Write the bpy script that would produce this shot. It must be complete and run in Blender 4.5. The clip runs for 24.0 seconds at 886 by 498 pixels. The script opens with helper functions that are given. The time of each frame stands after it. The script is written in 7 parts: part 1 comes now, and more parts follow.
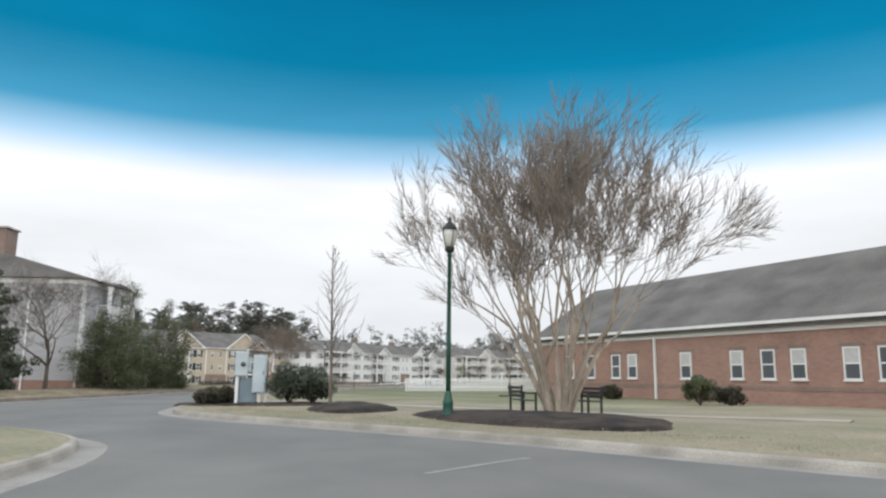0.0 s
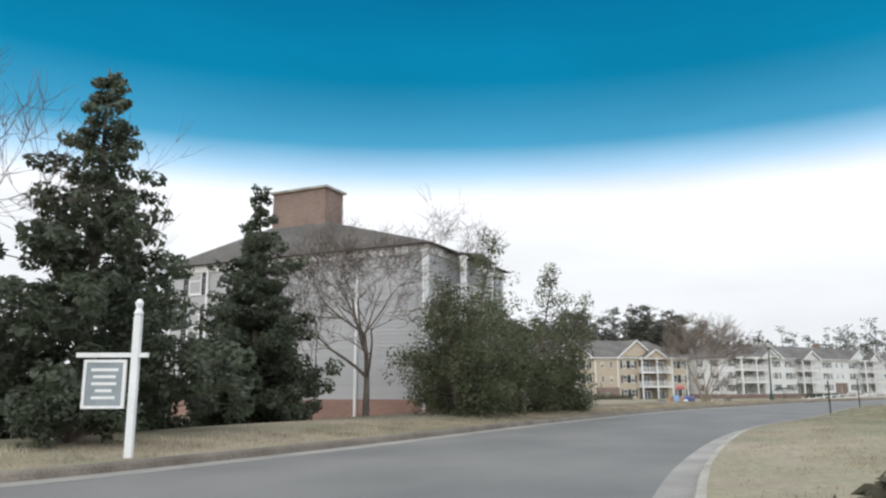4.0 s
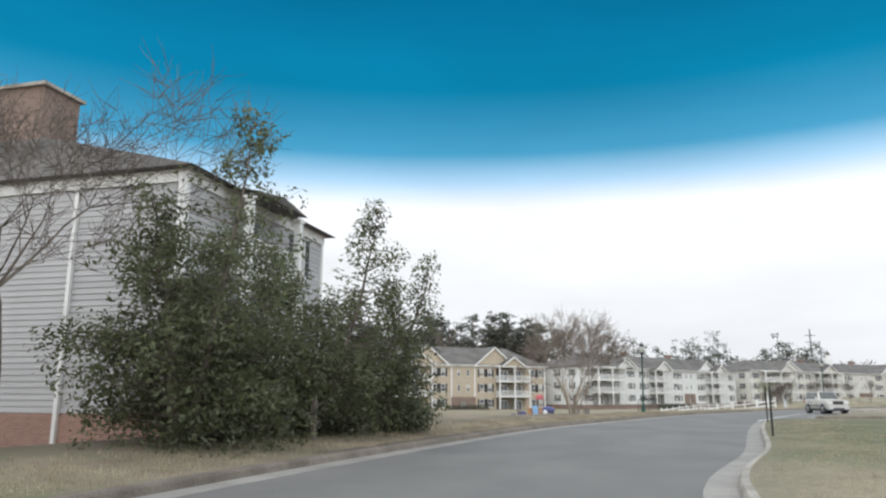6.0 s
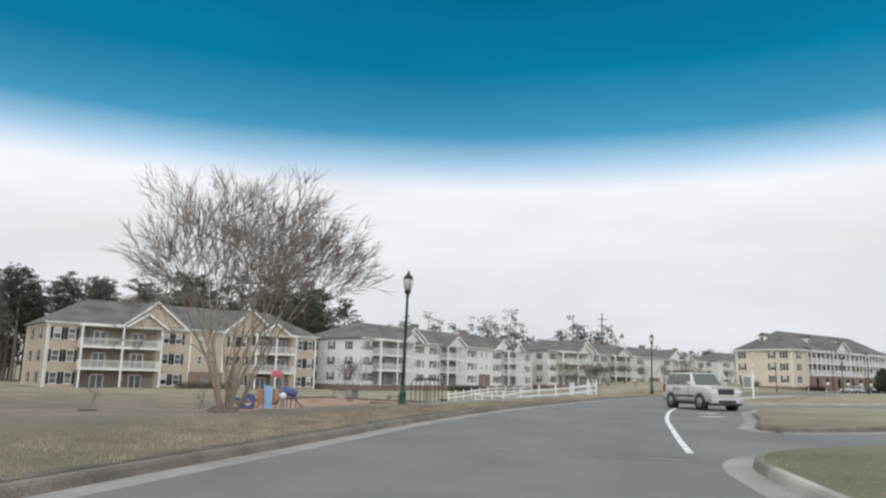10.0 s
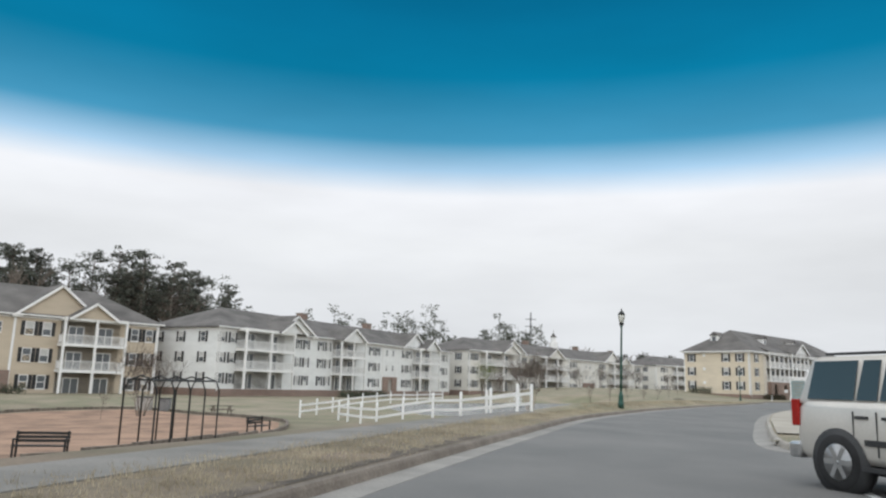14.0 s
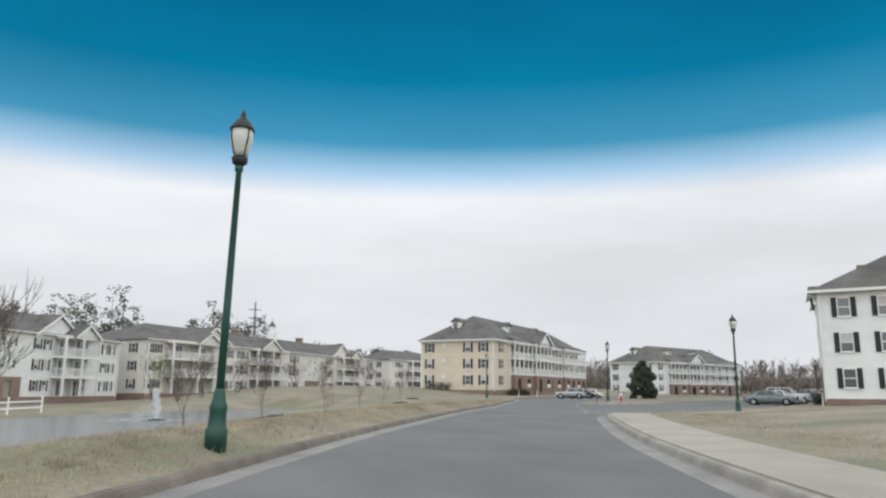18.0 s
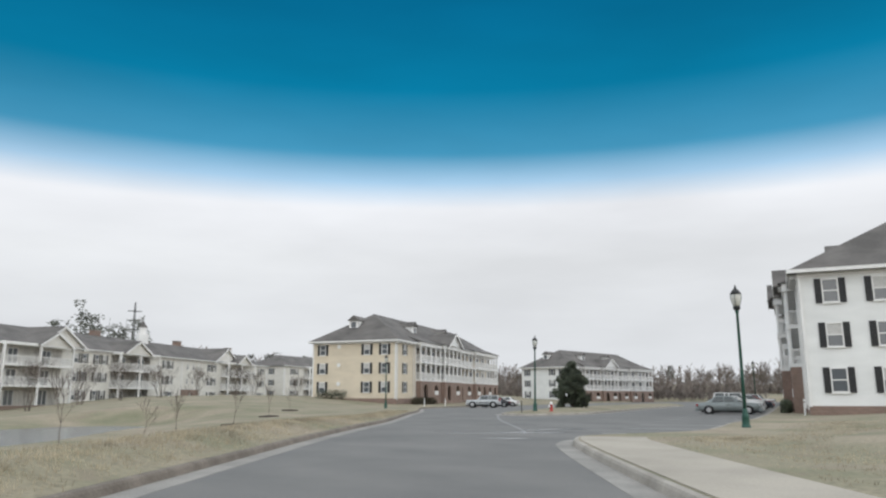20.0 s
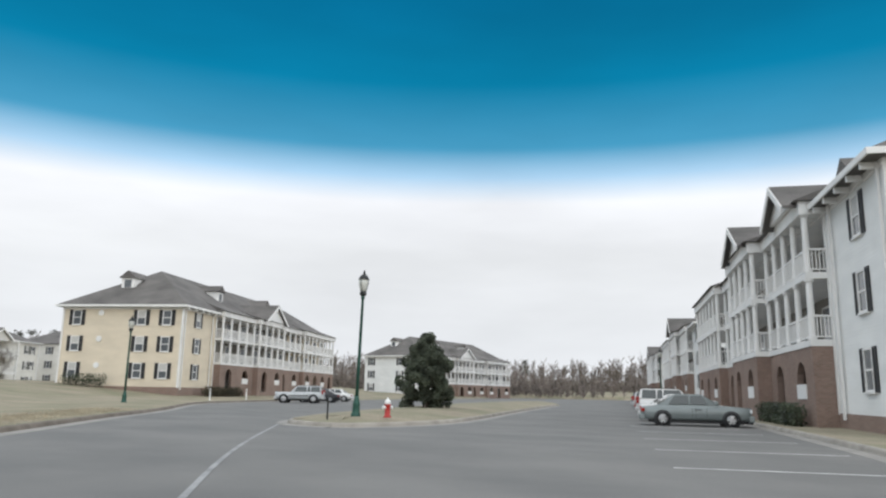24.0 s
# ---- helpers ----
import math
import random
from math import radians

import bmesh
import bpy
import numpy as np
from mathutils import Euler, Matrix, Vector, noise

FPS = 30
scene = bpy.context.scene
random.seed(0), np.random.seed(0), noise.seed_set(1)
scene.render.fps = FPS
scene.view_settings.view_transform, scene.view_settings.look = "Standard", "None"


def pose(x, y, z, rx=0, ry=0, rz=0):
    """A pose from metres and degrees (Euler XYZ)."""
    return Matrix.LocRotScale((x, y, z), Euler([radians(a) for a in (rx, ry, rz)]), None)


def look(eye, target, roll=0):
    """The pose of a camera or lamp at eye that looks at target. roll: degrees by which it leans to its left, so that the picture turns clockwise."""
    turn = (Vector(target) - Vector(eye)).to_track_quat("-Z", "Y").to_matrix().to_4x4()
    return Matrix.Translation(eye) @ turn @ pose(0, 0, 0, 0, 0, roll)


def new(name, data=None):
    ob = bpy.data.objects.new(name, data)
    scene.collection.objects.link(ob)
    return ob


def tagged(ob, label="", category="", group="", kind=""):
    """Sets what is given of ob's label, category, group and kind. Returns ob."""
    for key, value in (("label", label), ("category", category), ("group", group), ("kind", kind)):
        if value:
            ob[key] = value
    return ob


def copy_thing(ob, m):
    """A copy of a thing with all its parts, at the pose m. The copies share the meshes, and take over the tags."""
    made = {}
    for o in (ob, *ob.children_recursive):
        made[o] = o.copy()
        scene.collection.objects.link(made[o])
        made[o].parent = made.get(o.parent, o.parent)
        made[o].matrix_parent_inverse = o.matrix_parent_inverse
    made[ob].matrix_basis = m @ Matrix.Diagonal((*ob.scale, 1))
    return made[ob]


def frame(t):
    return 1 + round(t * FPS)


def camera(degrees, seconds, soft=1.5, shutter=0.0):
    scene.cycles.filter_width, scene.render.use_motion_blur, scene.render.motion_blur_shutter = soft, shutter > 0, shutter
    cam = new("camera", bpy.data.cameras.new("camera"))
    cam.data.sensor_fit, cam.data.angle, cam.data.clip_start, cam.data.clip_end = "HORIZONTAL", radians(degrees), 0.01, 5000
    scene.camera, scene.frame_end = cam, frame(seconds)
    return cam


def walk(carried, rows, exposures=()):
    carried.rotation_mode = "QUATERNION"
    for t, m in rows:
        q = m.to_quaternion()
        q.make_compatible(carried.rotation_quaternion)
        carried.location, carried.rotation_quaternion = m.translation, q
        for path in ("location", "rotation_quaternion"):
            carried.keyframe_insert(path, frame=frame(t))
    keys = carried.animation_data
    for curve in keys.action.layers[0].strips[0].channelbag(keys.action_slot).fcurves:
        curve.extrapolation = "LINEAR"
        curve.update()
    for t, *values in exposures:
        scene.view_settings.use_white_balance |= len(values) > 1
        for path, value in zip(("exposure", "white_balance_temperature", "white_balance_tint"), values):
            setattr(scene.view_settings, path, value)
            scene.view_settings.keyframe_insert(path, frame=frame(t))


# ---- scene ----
# ---- camera: a drive along the curved street ----
cam = camera(62.19, 24.0, soft=2.3)
# seconds, x, y, z, heading (clockwise from +y), pitch up, roll
DRIVE = [
    (0.0, 9.16, -70.56, 1.31, 3.00, 9.97, 0.68),
    (0.5, 8.92, -67.15, 1.31, -3.91, 9.20, 0.05),
    (1.0, 8.29, -63.80, 1.31, -11.83, 9.32, 0.54),
    (1.5, 7.42, -60.50, 1.31, -18.48, 9.65, 1.67),
    (2.0, 6.40, -57.49, 1.29, -22.60, 9.93, 1.87),
    (2.5, 5.25, -54.70, 1.28, -24.48, 9.62, 0.78),
    (3.0, 3.92, -51.68, 1.28, -25.72, 10.12, 0.16),
    (3.5, 2.53, -48.52, 1.29, -26.18, 10.59, -0.12),
    (4.0, 1.20, -45.32, 1.30, -25.70, 10.81, -0.22),
    (4.5, 0.06, -42.16, 1.30, -24.16, 10.92, -0.27),
    (5.0, -0.77, -39.14, 1.30, -21.40, 11.37, -0.36),
    (5.5, -1.23, -35.96, 1.30, -17.81, 11.48, -0.27),
    (6.0, -1.54, -32.50, 1.29, -15.00, 11.48, 0.07),
    (6.5, -1.74, -28.77, 1.30, -12.83, 11.02, 0.21),
    (7.0, -1.71, -25.04, 1.30, -11.26, 10.44, 1.05),
    (7.5, -1.81, -21.19, 1.31, -8.84, 10.50, 0.82),
    (8.0, -1.85, -16.91, 1.31, -6.36, 10.40, 1.07),
    (8.5, -1.56, -12.55, 1.30, -4.37, 10.33, 0.88),
    (9.0, -1.09, -8.25, 1.29, -2.61, 10.19, 0.98),
    (9.5, -0.56, -4.08, 1.28, -1.16, 10.28, 1.18),
    (10.0, -0.00, -0.00, 1.29, -0.00, 10.02, 1.24),
    (10.5, 0.58, 4.19, 1.31, 1.09, 10.29, 1.44),
    (11.0, 1.22, 8.26, 1.31, 2.12, 10.33, 0.74),
    (11.5, 1.90, 12.20, 1.31, 3.00, 10.56, 0.26),
    (12.0, 2.56, 15.99, 1.31, 3.46, 10.89, 0.09),
    (12.5, 3.25, 19.69, 1.30, 3.70, 11.00, 0.23),
    (13.0, 4.01, 23.35, 1.30, 3.98, 10.83, 0.63),
    (13.5, 4.88, 27.01, 1.30, 4.50, 10.52, 1.21),
    (14.0, 5.92, 30.73, 1.31, 5.49, 10.49, 1.70),
    (14.5, 7.16, 34.64, 1.31, 6.71, 9.91, 1.79),
    (15.0, 8.56, 38.66, 1.32, 8.66, 10.18, 2.26),
    (15.5, 10.14, 42.70, 1.32, 11.10, 10.37, 2.86),
    (16.0, 11.80, 46.75, 1.32, 13.54, 10.34, 3.49),
    (16.5, 13.52, 50.60, 1.31, 15.87, 10.46, 3.30),
    (17.0, 15.25, 54.20, 1.30, 18.16, 10.64, 2.50),
    (17.5, 17.17, 57.77, 1.29, 21.55, 10.72, 1.09),
    (18.0, 19.06, 61.35, 1.26, 25.48, 10.83, 0.42),
    (18.5, 20.87, 64.78, 1.25, 27.73, 11.22, 0.12),
    (19.0, 22.96, 68.27, 1.27, 29.62, 11.40, -0.03),
    (19.5, 25.25, 71.76, 1.29, 31.24, 11.44, -0.08),
    (20.0, 27.66, 75.17, 1.30, 32.70, 11.46, -0.09),
    (20.5, 30.11, 78.46, 1.31, 34.10, 11.54, -0.08),
    (21.0, 32.53, 81.55, 1.31, 35.55, 11.80, -0.07),
    (21.5, 34.91, 84.47, 1.31, 36.85, 11.72, -0.06),
    (22.0, 37.15, 87.20, 1.30, 38.21, 11.57, -0.09),
    (22.5, 39.35, 89.76, 1.30, 39.32, 11.55, 0.23),
    (23.0, 41.64, 92.16, 1.29, 40.27, 11.00, 0.63),
    (23.5, 44.11, 94.42, 1.29, 42.10, 10.75, 0.87),
    (24.0, 46.75, 96.57, 1.29, 44.02, 11.03, 1.14),
]
walk(cam, [(t, Matrix.Translation((x, y, z)) @ pose(0, 0, 0, 0, 0, -yaw) @ pose(0, 0, 0, 90 + pitch) @ pose(0, 0, 0, 0, 0, roll))
           for t, x, y, z, yaw, pitch, roll in DRIVE],
     [(0.0, 0.22), (5.0, 0.28), (7.0, 0.22), (10.0, 0.02), (14.0, 0.02), (20.0, -0.02), (22.0, 0.02), (24.0, 0.12)])

# ---- sky and sun: overcast, pale near the horizon, blue higher up ----
world = bpy.data.worlds.new("overcast_sky")
scene.world = world
world.use_nodes = True
wn, wl = world.node_tree.nodes, world.node_tree.links
wn.clear()
w_out = wn.new("ShaderNodeOutputWorld")
w_bg = wn.new("ShaderNodeBackground")
w_bg.inputs["Strength"].default_value = 1.0
w_sky = wn.new("ShaderNodeTexSky")
w_sky.sky_type = "NISHITA"
w_sky.sun_disc = False
w_sky.sun_elevation, w_sky.sun_rotation = radians(72), radians(189)
w_dim = wn.new("ShaderNodeVectorMath")
w_dim.operation = "SCALE"
w_dim.inputs["Scale"].default_value = 0.0012
wl.new(w_sky.outputs[0], w_dim.inputs[0])
w_co = wn.new("ShaderNodeTexCoord")
w_sep = wn.new("ShaderNodeSeparateXYZ")
wl.new(w_co.outputs["Generated"], w_sep.inputs[0])
w_ramp = wn.new("ShaderNodeValToRGB")
els = w_ramp.color_ramp.elements
# the upper blue is a windscreen's tint band, put into the sky's colour
SKY = [(0.0, (0.73, 0.755, 0.79)), (0.18, (0.80, 0.82, 0.845)), (0.252, (0.87, 0.89, 0.93)), (0.285, (0.40, 0.62, 0.83)),
       (0.322, (0.06, 0.32, 0.53)), (0.40, (0.001, 0.20, 0.375)), (0.53, (0.0, 0.125, 0.265)), (1.0, (0.02, 0.12, 0.23))]
els[0].position, els[0].color = SKY[0][0], (*SKY[0][1], 1)
els[1].position, els[1].color = SKY[-1][0], (*SKY[-1][1], 1)
for pos, col in SKY[1:-1]:
    e = els.new(pos)
    e.color = (*col, 1)
wl.new(w_sep.outputs["Z"], w_ramp.inputs[0])
w_map = wn.new("ShaderNodeMapping")
w_map.inputs["Scale"].default_value = (1.5, 1.5, 6.0)
wl.new(w_co.outputs["Generated"], w_map.inputs[0])
w_noise = wn.new("ShaderNodeTexNoise")
w_noise.inputs["Scale"].default_value = 1.6
w_noise.inputs["Detail"].default_value = 5
wl.new(w_map.outputs[0], w_noise.inputs["Vector"])
w_mr = wn.new("ShaderNodeMapRange")
w_mr.inputs["From Min"].default_value, w_mr.inputs["From Max"].default_value = 0.3, 0.7
w_mr.inputs["To Min"].default_value, w_mr.inputs["To Max"].default_value = 0.90, 1.08
wl.new(w_noise.outputs[0], w_mr.inputs[0])
w_mul = wn.new("ShaderNodeVectorMath")
w_mul.operation = "SCALE"
wl.new(w_ramp.outputs[0], w_mul.inputs[0])
wl.new(w_mr.outputs[0], w_mul.inputs["Scale"])
w_add = wn.new("ShaderNodeVectorMath")
w_add.operation = "ADD"
wl.new(w_mul.outputs[0], w_add.inputs[0])
wl.new(w_dim.outputs[0], w_add.inputs[1])
wl.new(w_add.outputs[0], w_bg.inputs["Color"])
wl.new(w_bg.outputs[0], w_out.inputs[0])

sun_data = bpy.data.lights.new("sun", "SUN")
sun_data.energy, sun_data.angle, sun_data.color = 3.75, radians(150), (1.0, 0.955, 0.90)
sun = new("sun", sun_data)
sun.matrix_basis = look((0, 0, 60), (3, 19, 0))
scene.view_settings.exposure = 0.0


# ---- materials ----
def mat(name, color, rough=0.8, metal=0.0, vary=0.12, size=6.0, bump=0.0, bump_size=40.0, tint=None, streak=None, each=0.0):
    """A surface with large stains and fine grain. streak: stretch of the large noise; tint: a second colour; each: change from piece to piece."""
    m = bpy.data.materials.new(name)
    m.use_nodes = True
    n, l = m.node_tree.nodes, m.node_tree.links
    b = n["Principled BSDF"]
    b.inputs["Roughness"].default_value, b.inputs["Metallic"].default_value = rough, metal
    co = n.new("ShaderNodeTexCoord")
    mp = n.new("ShaderNodeMapping")
    mp.inputs["Scale"].default_value = streak or (1, 1, 1)
    l.new(co.outputs["Object"], mp.inputs[0])
    n1, n2 = n.new("ShaderNodeTexNoise"), n.new("ShaderNodeTexNoise")
    n1.inputs["Scale"].default_value, n1.inputs["Detail"].default_value = 1.0 / size, 4
    n2.inputs["Scale"].default_value, n2.inputs["Detail"].default_value = bump_size, 3
    l.new(mp.outputs[0], n1.inputs["Vector"])
    l.new(mp.outputs[0], n2.inputs["Vector"])
    mix = n.new("ShaderNodeMix")
    mix.data_type = "RGBA"
    c2 = tint or tuple(c * (1 - 2.2 * vary) for c in color)
    mix.inputs["A"].default_value, mix.inputs["B"].default_value = (*color, 1), (*c2, 1)
    mr = n.new("ShaderNodeMapRange")
    mr.inputs["From Min"].default_value, mr.inputs["From Max"].default_value = 0.35, 0.68
    l.new(n1.outputs[0], mr.inputs[0])
    l.new(mr.outputs[0], mix.inputs["Factor"])
    hsv = n.new("ShaderNodeHueSaturation")
    val = n.new("ShaderNodeMapRange")
    val.inputs["From Min"].default_value, val.inputs["From Max"].default_value = 0.3, 0.7
    val.inputs["To Min"].default_value, val.inputs["To Max"].default_value = 1 - vary, 1 + vary
    l.new(n2.outputs[0], val.inputs[0])
    out = val.outputs[0]
    if each:
        oi = n.new("ShaderNodeObjectInfo")
        er = n.new("ShaderNodeMapRange")
        er.inputs["To Min"].default_value, er.inputs["To Max"].default_value = 1 - each, 1 + each
        l.new(oi.outputs["Random"], er.inputs[0])
        mu = n.new("ShaderNodeMath")
        mu.operation = "MULTIPLY"
        l.new(out, mu.inputs[0])
        l.new(er.outputs[0], mu.inputs[1])
        out = mu.outputs[0]
    l.new(out, hsv.inputs["Value"])
    l.new(mix.outputs["Result"], hsv.inputs["Color"])
    l.new(hsv.outputs[0], b.inputs["Base Color"])
    if bump:
        bp = n.new("ShaderNodeBump")
        bp.inputs["Strength"].default_value, bp.inputs["Distance"].default_value = min(1.0, bump), 0.02
        l.new(n2.outputs[0], bp.inputs["Height"])
        l.new(bp.outputs[0], b.inputs["Normal"])
    return m


def siding(name, color, course=0.16, rough=0.65):
    """Lapped boards: a saw profile up the wall, with faint weathering."""
    m = mat(name, color, rough, vary=0.05, size=2.5, bump_size=18, streak=(1, 1, 3))
    n, l = m.node_tree.nodes, m.node_tree.links
    b = n["Principled BSDF"]
    co = n.new("ShaderNodeTexCoord")
    sp = n.new("ShaderNodeSeparateXYZ")
    l.new(co.outputs["Object"], sp.inputs[0])
    dv = n.new("ShaderNodeMath")
    dv.operation = "DIVIDE"
    dv.inputs[1].default_value = course
    l.new(sp.outputs["Z"], dv.inputs[0])
    fr = n.new("ShaderNodeMath")
    fr.operation = "FRACT"
    l.new(dv.outputs[0], fr.inputs[0])
    inv = n.new("ShaderNodeMath")
    inv.operation = "SUBTRACT"
    inv.inputs[0].default_value = 1.0
    l.new(fr.outputs[0], inv.inputs[1])
    bp = n.new("ShaderNodeBump")
    bp.inputs["Strength"].default_value, bp.inputs["Distance"].default_value = 1.0, 0.03
    l.new(inv.outputs[0], bp.inputs["Height"])
    l.new(bp.outputs[0], b.inputs["Normal"])
    return m


def masonry(name, c1, c2, mortar, w=0.21, h=0.075):
    m = bpy.data.materials.new(name)
    m.use_nodes = True
    n, l = m.node_tree.nodes, m.node_tree.links
    b = n["Principled BSDF"]
    b.inputs["Roughness"].default_value = 0.9
    co = n.new("ShaderNodeTexCoord")
    sp = n.new("ShaderNodeSeparateXYZ")
    l.new(co.outputs["Object"], sp.inputs[0])
    ad = n.new("ShaderNodeMath")
    l.new(sp.outputs["X"], ad.inputs[0])
    l.new(sp.outputs["Y"], ad.inputs[1])
    cb = n.new("ShaderNodeCombineXYZ")
    l.new(ad.outputs[0], cb.inputs["X"])
    l.new(sp.outputs["Z"], cb.inputs["Y"])
    br = n.new("ShaderNodeTexBrick")
    br.inputs["Scale"].default_value = 1.0
    br.inputs["Brick Width"].default_value, br.inputs["Row Height"].default_value = w, h
    br.inputs["Mortar Size"].default_value = 0.006
    for key, col in (("Color1", c1), ("Color2", c2), ("Mortar", mortar)):
        br.inputs[key].default_value = (*col, 1)
    l.new(cb.outputs[0], br.inputs["Vector"])
    ns = n.new("ShaderNodeTexNoise")
    ns.inputs["Scale"].default_value = 0.6
    l.new(co.outputs["Object"], ns.inputs["Vector"])
    hs = n.new("ShaderNodeHueSaturation")
    mr = n.new("ShaderNodeMapRange")
    mr.inputs["To Min"].default_value, mr.inputs["To Max"].default_value = 0.75, 1.25
    l.new(ns.outputs[0], mr.inputs[0])
    l.new(mr.outputs[0], hs.inputs["Value"])
    l.new(br.outputs["Color"], hs.inputs["Color"])
    l.new(hs.outputs[0], b.inputs["Base Color"])
    bp = n.new("ShaderNodeBump")
    bp.inputs["Strength"].default_value, bp.inputs["Distance"].default_value = 0.6, 0.01
    l.new(br.outputs["Fac"], bp.inputs["Height"])
    bp.invert = True
    l.new(bp.outputs[0], b.inputs["Normal"])
    return m


def ground_mix(name, c1, c2, c3, size, rough=0.95, bump=0.5, patches=()):
    """Winter turf: straw, green and bare soil mixed at three scales."""
    m = mat(name, c1, rough, vary=0.22, size=size, bump=bump, bump_size=9.0, tint=c2)
    n, l = m.node_tree.nodes, m.node_tree.links
    b = n["Principled BSDF"]
    src = b.inputs["Base Color"].links[0].from_socket
    co = n.new("ShaderNodeTexCoord")
    ns = n.new("ShaderNodeTexNoise")
    ns.inputs["Scale"].default_value, ns.inputs["Detail"].default_value, ns.inputs["Roughness"].default_value = 0.55, 8, 0.7
    l.new(co.outputs["Object"], ns.inputs["Vector"])
    mr = n.new("ShaderNodeMapRange")
    mr.inputs["From Min"].default_value, mr.inputs["From Max"].default_value = 0.52, 0.66
    mr.inputs["To Max"].default_value = 0.75
    l.new(ns.outputs[0], mr.inputs[0])
    mx = n.new("ShaderNodeMix")
    mx.data_type = "RGBA"
    l.new(mr.outputs[0], mx.inputs["Factor"])
    l.new(src, mx.inputs["A"])
    mx.inputs["B"].default_value = (*c3, 1)
    # whole lawns that differ: dormant brown meadow, olive verge
    out = mx.outputs["Result"]
    for (cx, cy, rx, ry), rgb, share in patches:
        mp = n.new("ShaderNodeMapping")
        mp.vector_type = "TEXTURE"
        mp.inputs["Location"].default_value, mp.inputs["Scale"].default_value = (cx, cy, 0), (rx, ry, 1000)
        gr = n.new("ShaderNodeTexGradient")
        gr.gradient_type = "SPHERICAL"
        l.new(co.outputs["Object"], mp.inputs[0])
        l.new(mp.outputs[0], gr.inputs[0])
        rg = n.new("ShaderNodeMapRange")
        rg.inputs["From Max"].default_value, rg.inputs["To Max"].default_value = 0.35, share
        l.new(gr.outputs["Fac"], rg.inputs[0])
        tint = n.new("ShaderNodeMix")
        tint.data_type, tint.blend_type = "RGBA", "MULTIPLY"
        l.new(rg.outputs[0], tint.inputs["Factor"])
        l.new(out, tint.inputs["A"])
        tint.inputs["B"].default_value = (*rgb, 1)
        out = tint.outputs["Result"]
    l.new(out, b.inputs["Base Color"])
    return m


M_GRASS = ground_mix("winter_grass", (0.290, 0.246, 0.180), (0.165, 0.165, 0.098), (0.215, 0.172, 0.128), 4.0,
                     patches=(((-30, 30, 55, 75), (0.66, 0.60, 0.60), 1.0), ((16, -8, 18, 34), (0.60, 0.72, 0.52), 1.0)))
M_ROAD = mat("asphalt", (0.165, 0.160, 0.152), 0.82, vary=0.13, size=2.6, bump=0.5, bump_size=60, tint=(0.120, 0.118, 0.114), streak=(1, 0.6, 1))
M_CONC = mat("concrete", (0.38, 0.35, 0.31), 0.88, vary=0.14, size=1.1, bump=0.3, bump_size=30, tint=(0.24, 0.22, 0.19), each=0.08)
M_PAN = mat("grey_gutter_concrete", (0.285, 0.270, 0.248), 0.85, vary=0.14, size=1.1, bump=0.3, bump_size=30, tint=(0.21, 0.20, 0.185), each=0.08)
M_KERBTOP = mat("soil_stained_concrete", (0.205, 0.175, 0.145), 0.92, vary=0.22, size=0.7, bump=0.5, bump_size=24, tint=(0.13, 0.108, 0.088), each=0.1)
M_PATH = mat("worn_grey_path", (0.215, 0.203, 0.185), 0.88, vary=0.14, size=1.4, bump=0.3, bump_size=30)
M_WALK = mat("pale_concrete", (0.385, 0.348, 0.292), 0.85, vary=0.10, size=2.0, bump=0.2, bump_size=30)
M_MULCH = mat("dark_mulch", (0.055, 0.038, 0.028), 0.98, vary=0.45, size=0.6, bump=1.0, bump_size=14)
M_SOIL = mat("bare_soil", (0.150, 0.122, 0.094), 0.97, vary=0.3, size=0.7, bump=0.8, bump_size=16)
M_SANDY = mat("rusty_playground_mulch", (0.37, 0.235, 0.16), 0.97, vary=0.22, size=2.0, bump=0.8, bump_size=12)
M_PAINT = mat("road_paint", (0.75, 0.75, 0.73), 0.7, vary=0.15, size=0.5, bump_size=20)
M_SEAM = mat("crack_sealant", (0.30, 0.30, 0.30), 0.7, vary=0.2, size=0.8)
M_YELLOW = siding("tan_siding", (0.51, 0.425, 0.32))
M_YELLOWB = siding("yellow_siding", (0.68, 0.59, 0.455))
M_PALEGREY = siding("pale_grey_siding", (0.56, 0.56, 0.56))
M_WHITE = siding("white_siding", (0.76, 0.76, 0.74))
M_CREAM = siding("cream_siding", (0.72, 0.695, 0.64))
M_GREY = siding("grey_siding", (0.42, 0.41, 0.41), 0.18)
M_TRIM = mat("white_trim", (0.80, 0.79, 0.77), 0.55, vary=0.05, size=1.5)
M_ROOF = mat("grey_shingles", (0.150, 0.140, 0.132), 0.95, vary=0.20, size=3.0, bump=0.7, bump_size=12, streak=(1, 1, 2))
M_BRICK = masonry("red_brick", (0.37, 0.205, 0.155), (0.29, 0.155, 0.12), (0.36, 0.32, 0.28))
M_BRICKD = masonry("brown_brick", (0.27, 0.18, 0.145), (0.21, 0.14, 0.11), (0.28, 0.25, 0.22))
M_SHUT = mat("black_shutters", (0.030, 0.030, 0.032), 0.6, vary=0.15, size=0.8)
# shade behind balconies and porches is put into this darker tone
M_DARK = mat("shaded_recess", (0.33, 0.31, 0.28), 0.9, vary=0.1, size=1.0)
M_IRON = mat("dark_iron", (0.025, 0.027, 0.027), 0.5, 0.3, vary=0.15, size=0.6)
M_GREEN = mat("green_lamp_paint", (0.020, 0.085, 0.062), 0.45, 0.2, vary=0.15, size=0.7)
M_VINYL = mat("white_vinyl", (0.83, 0.83, 0.82), 0.45, vary=0.06, size=1.0)
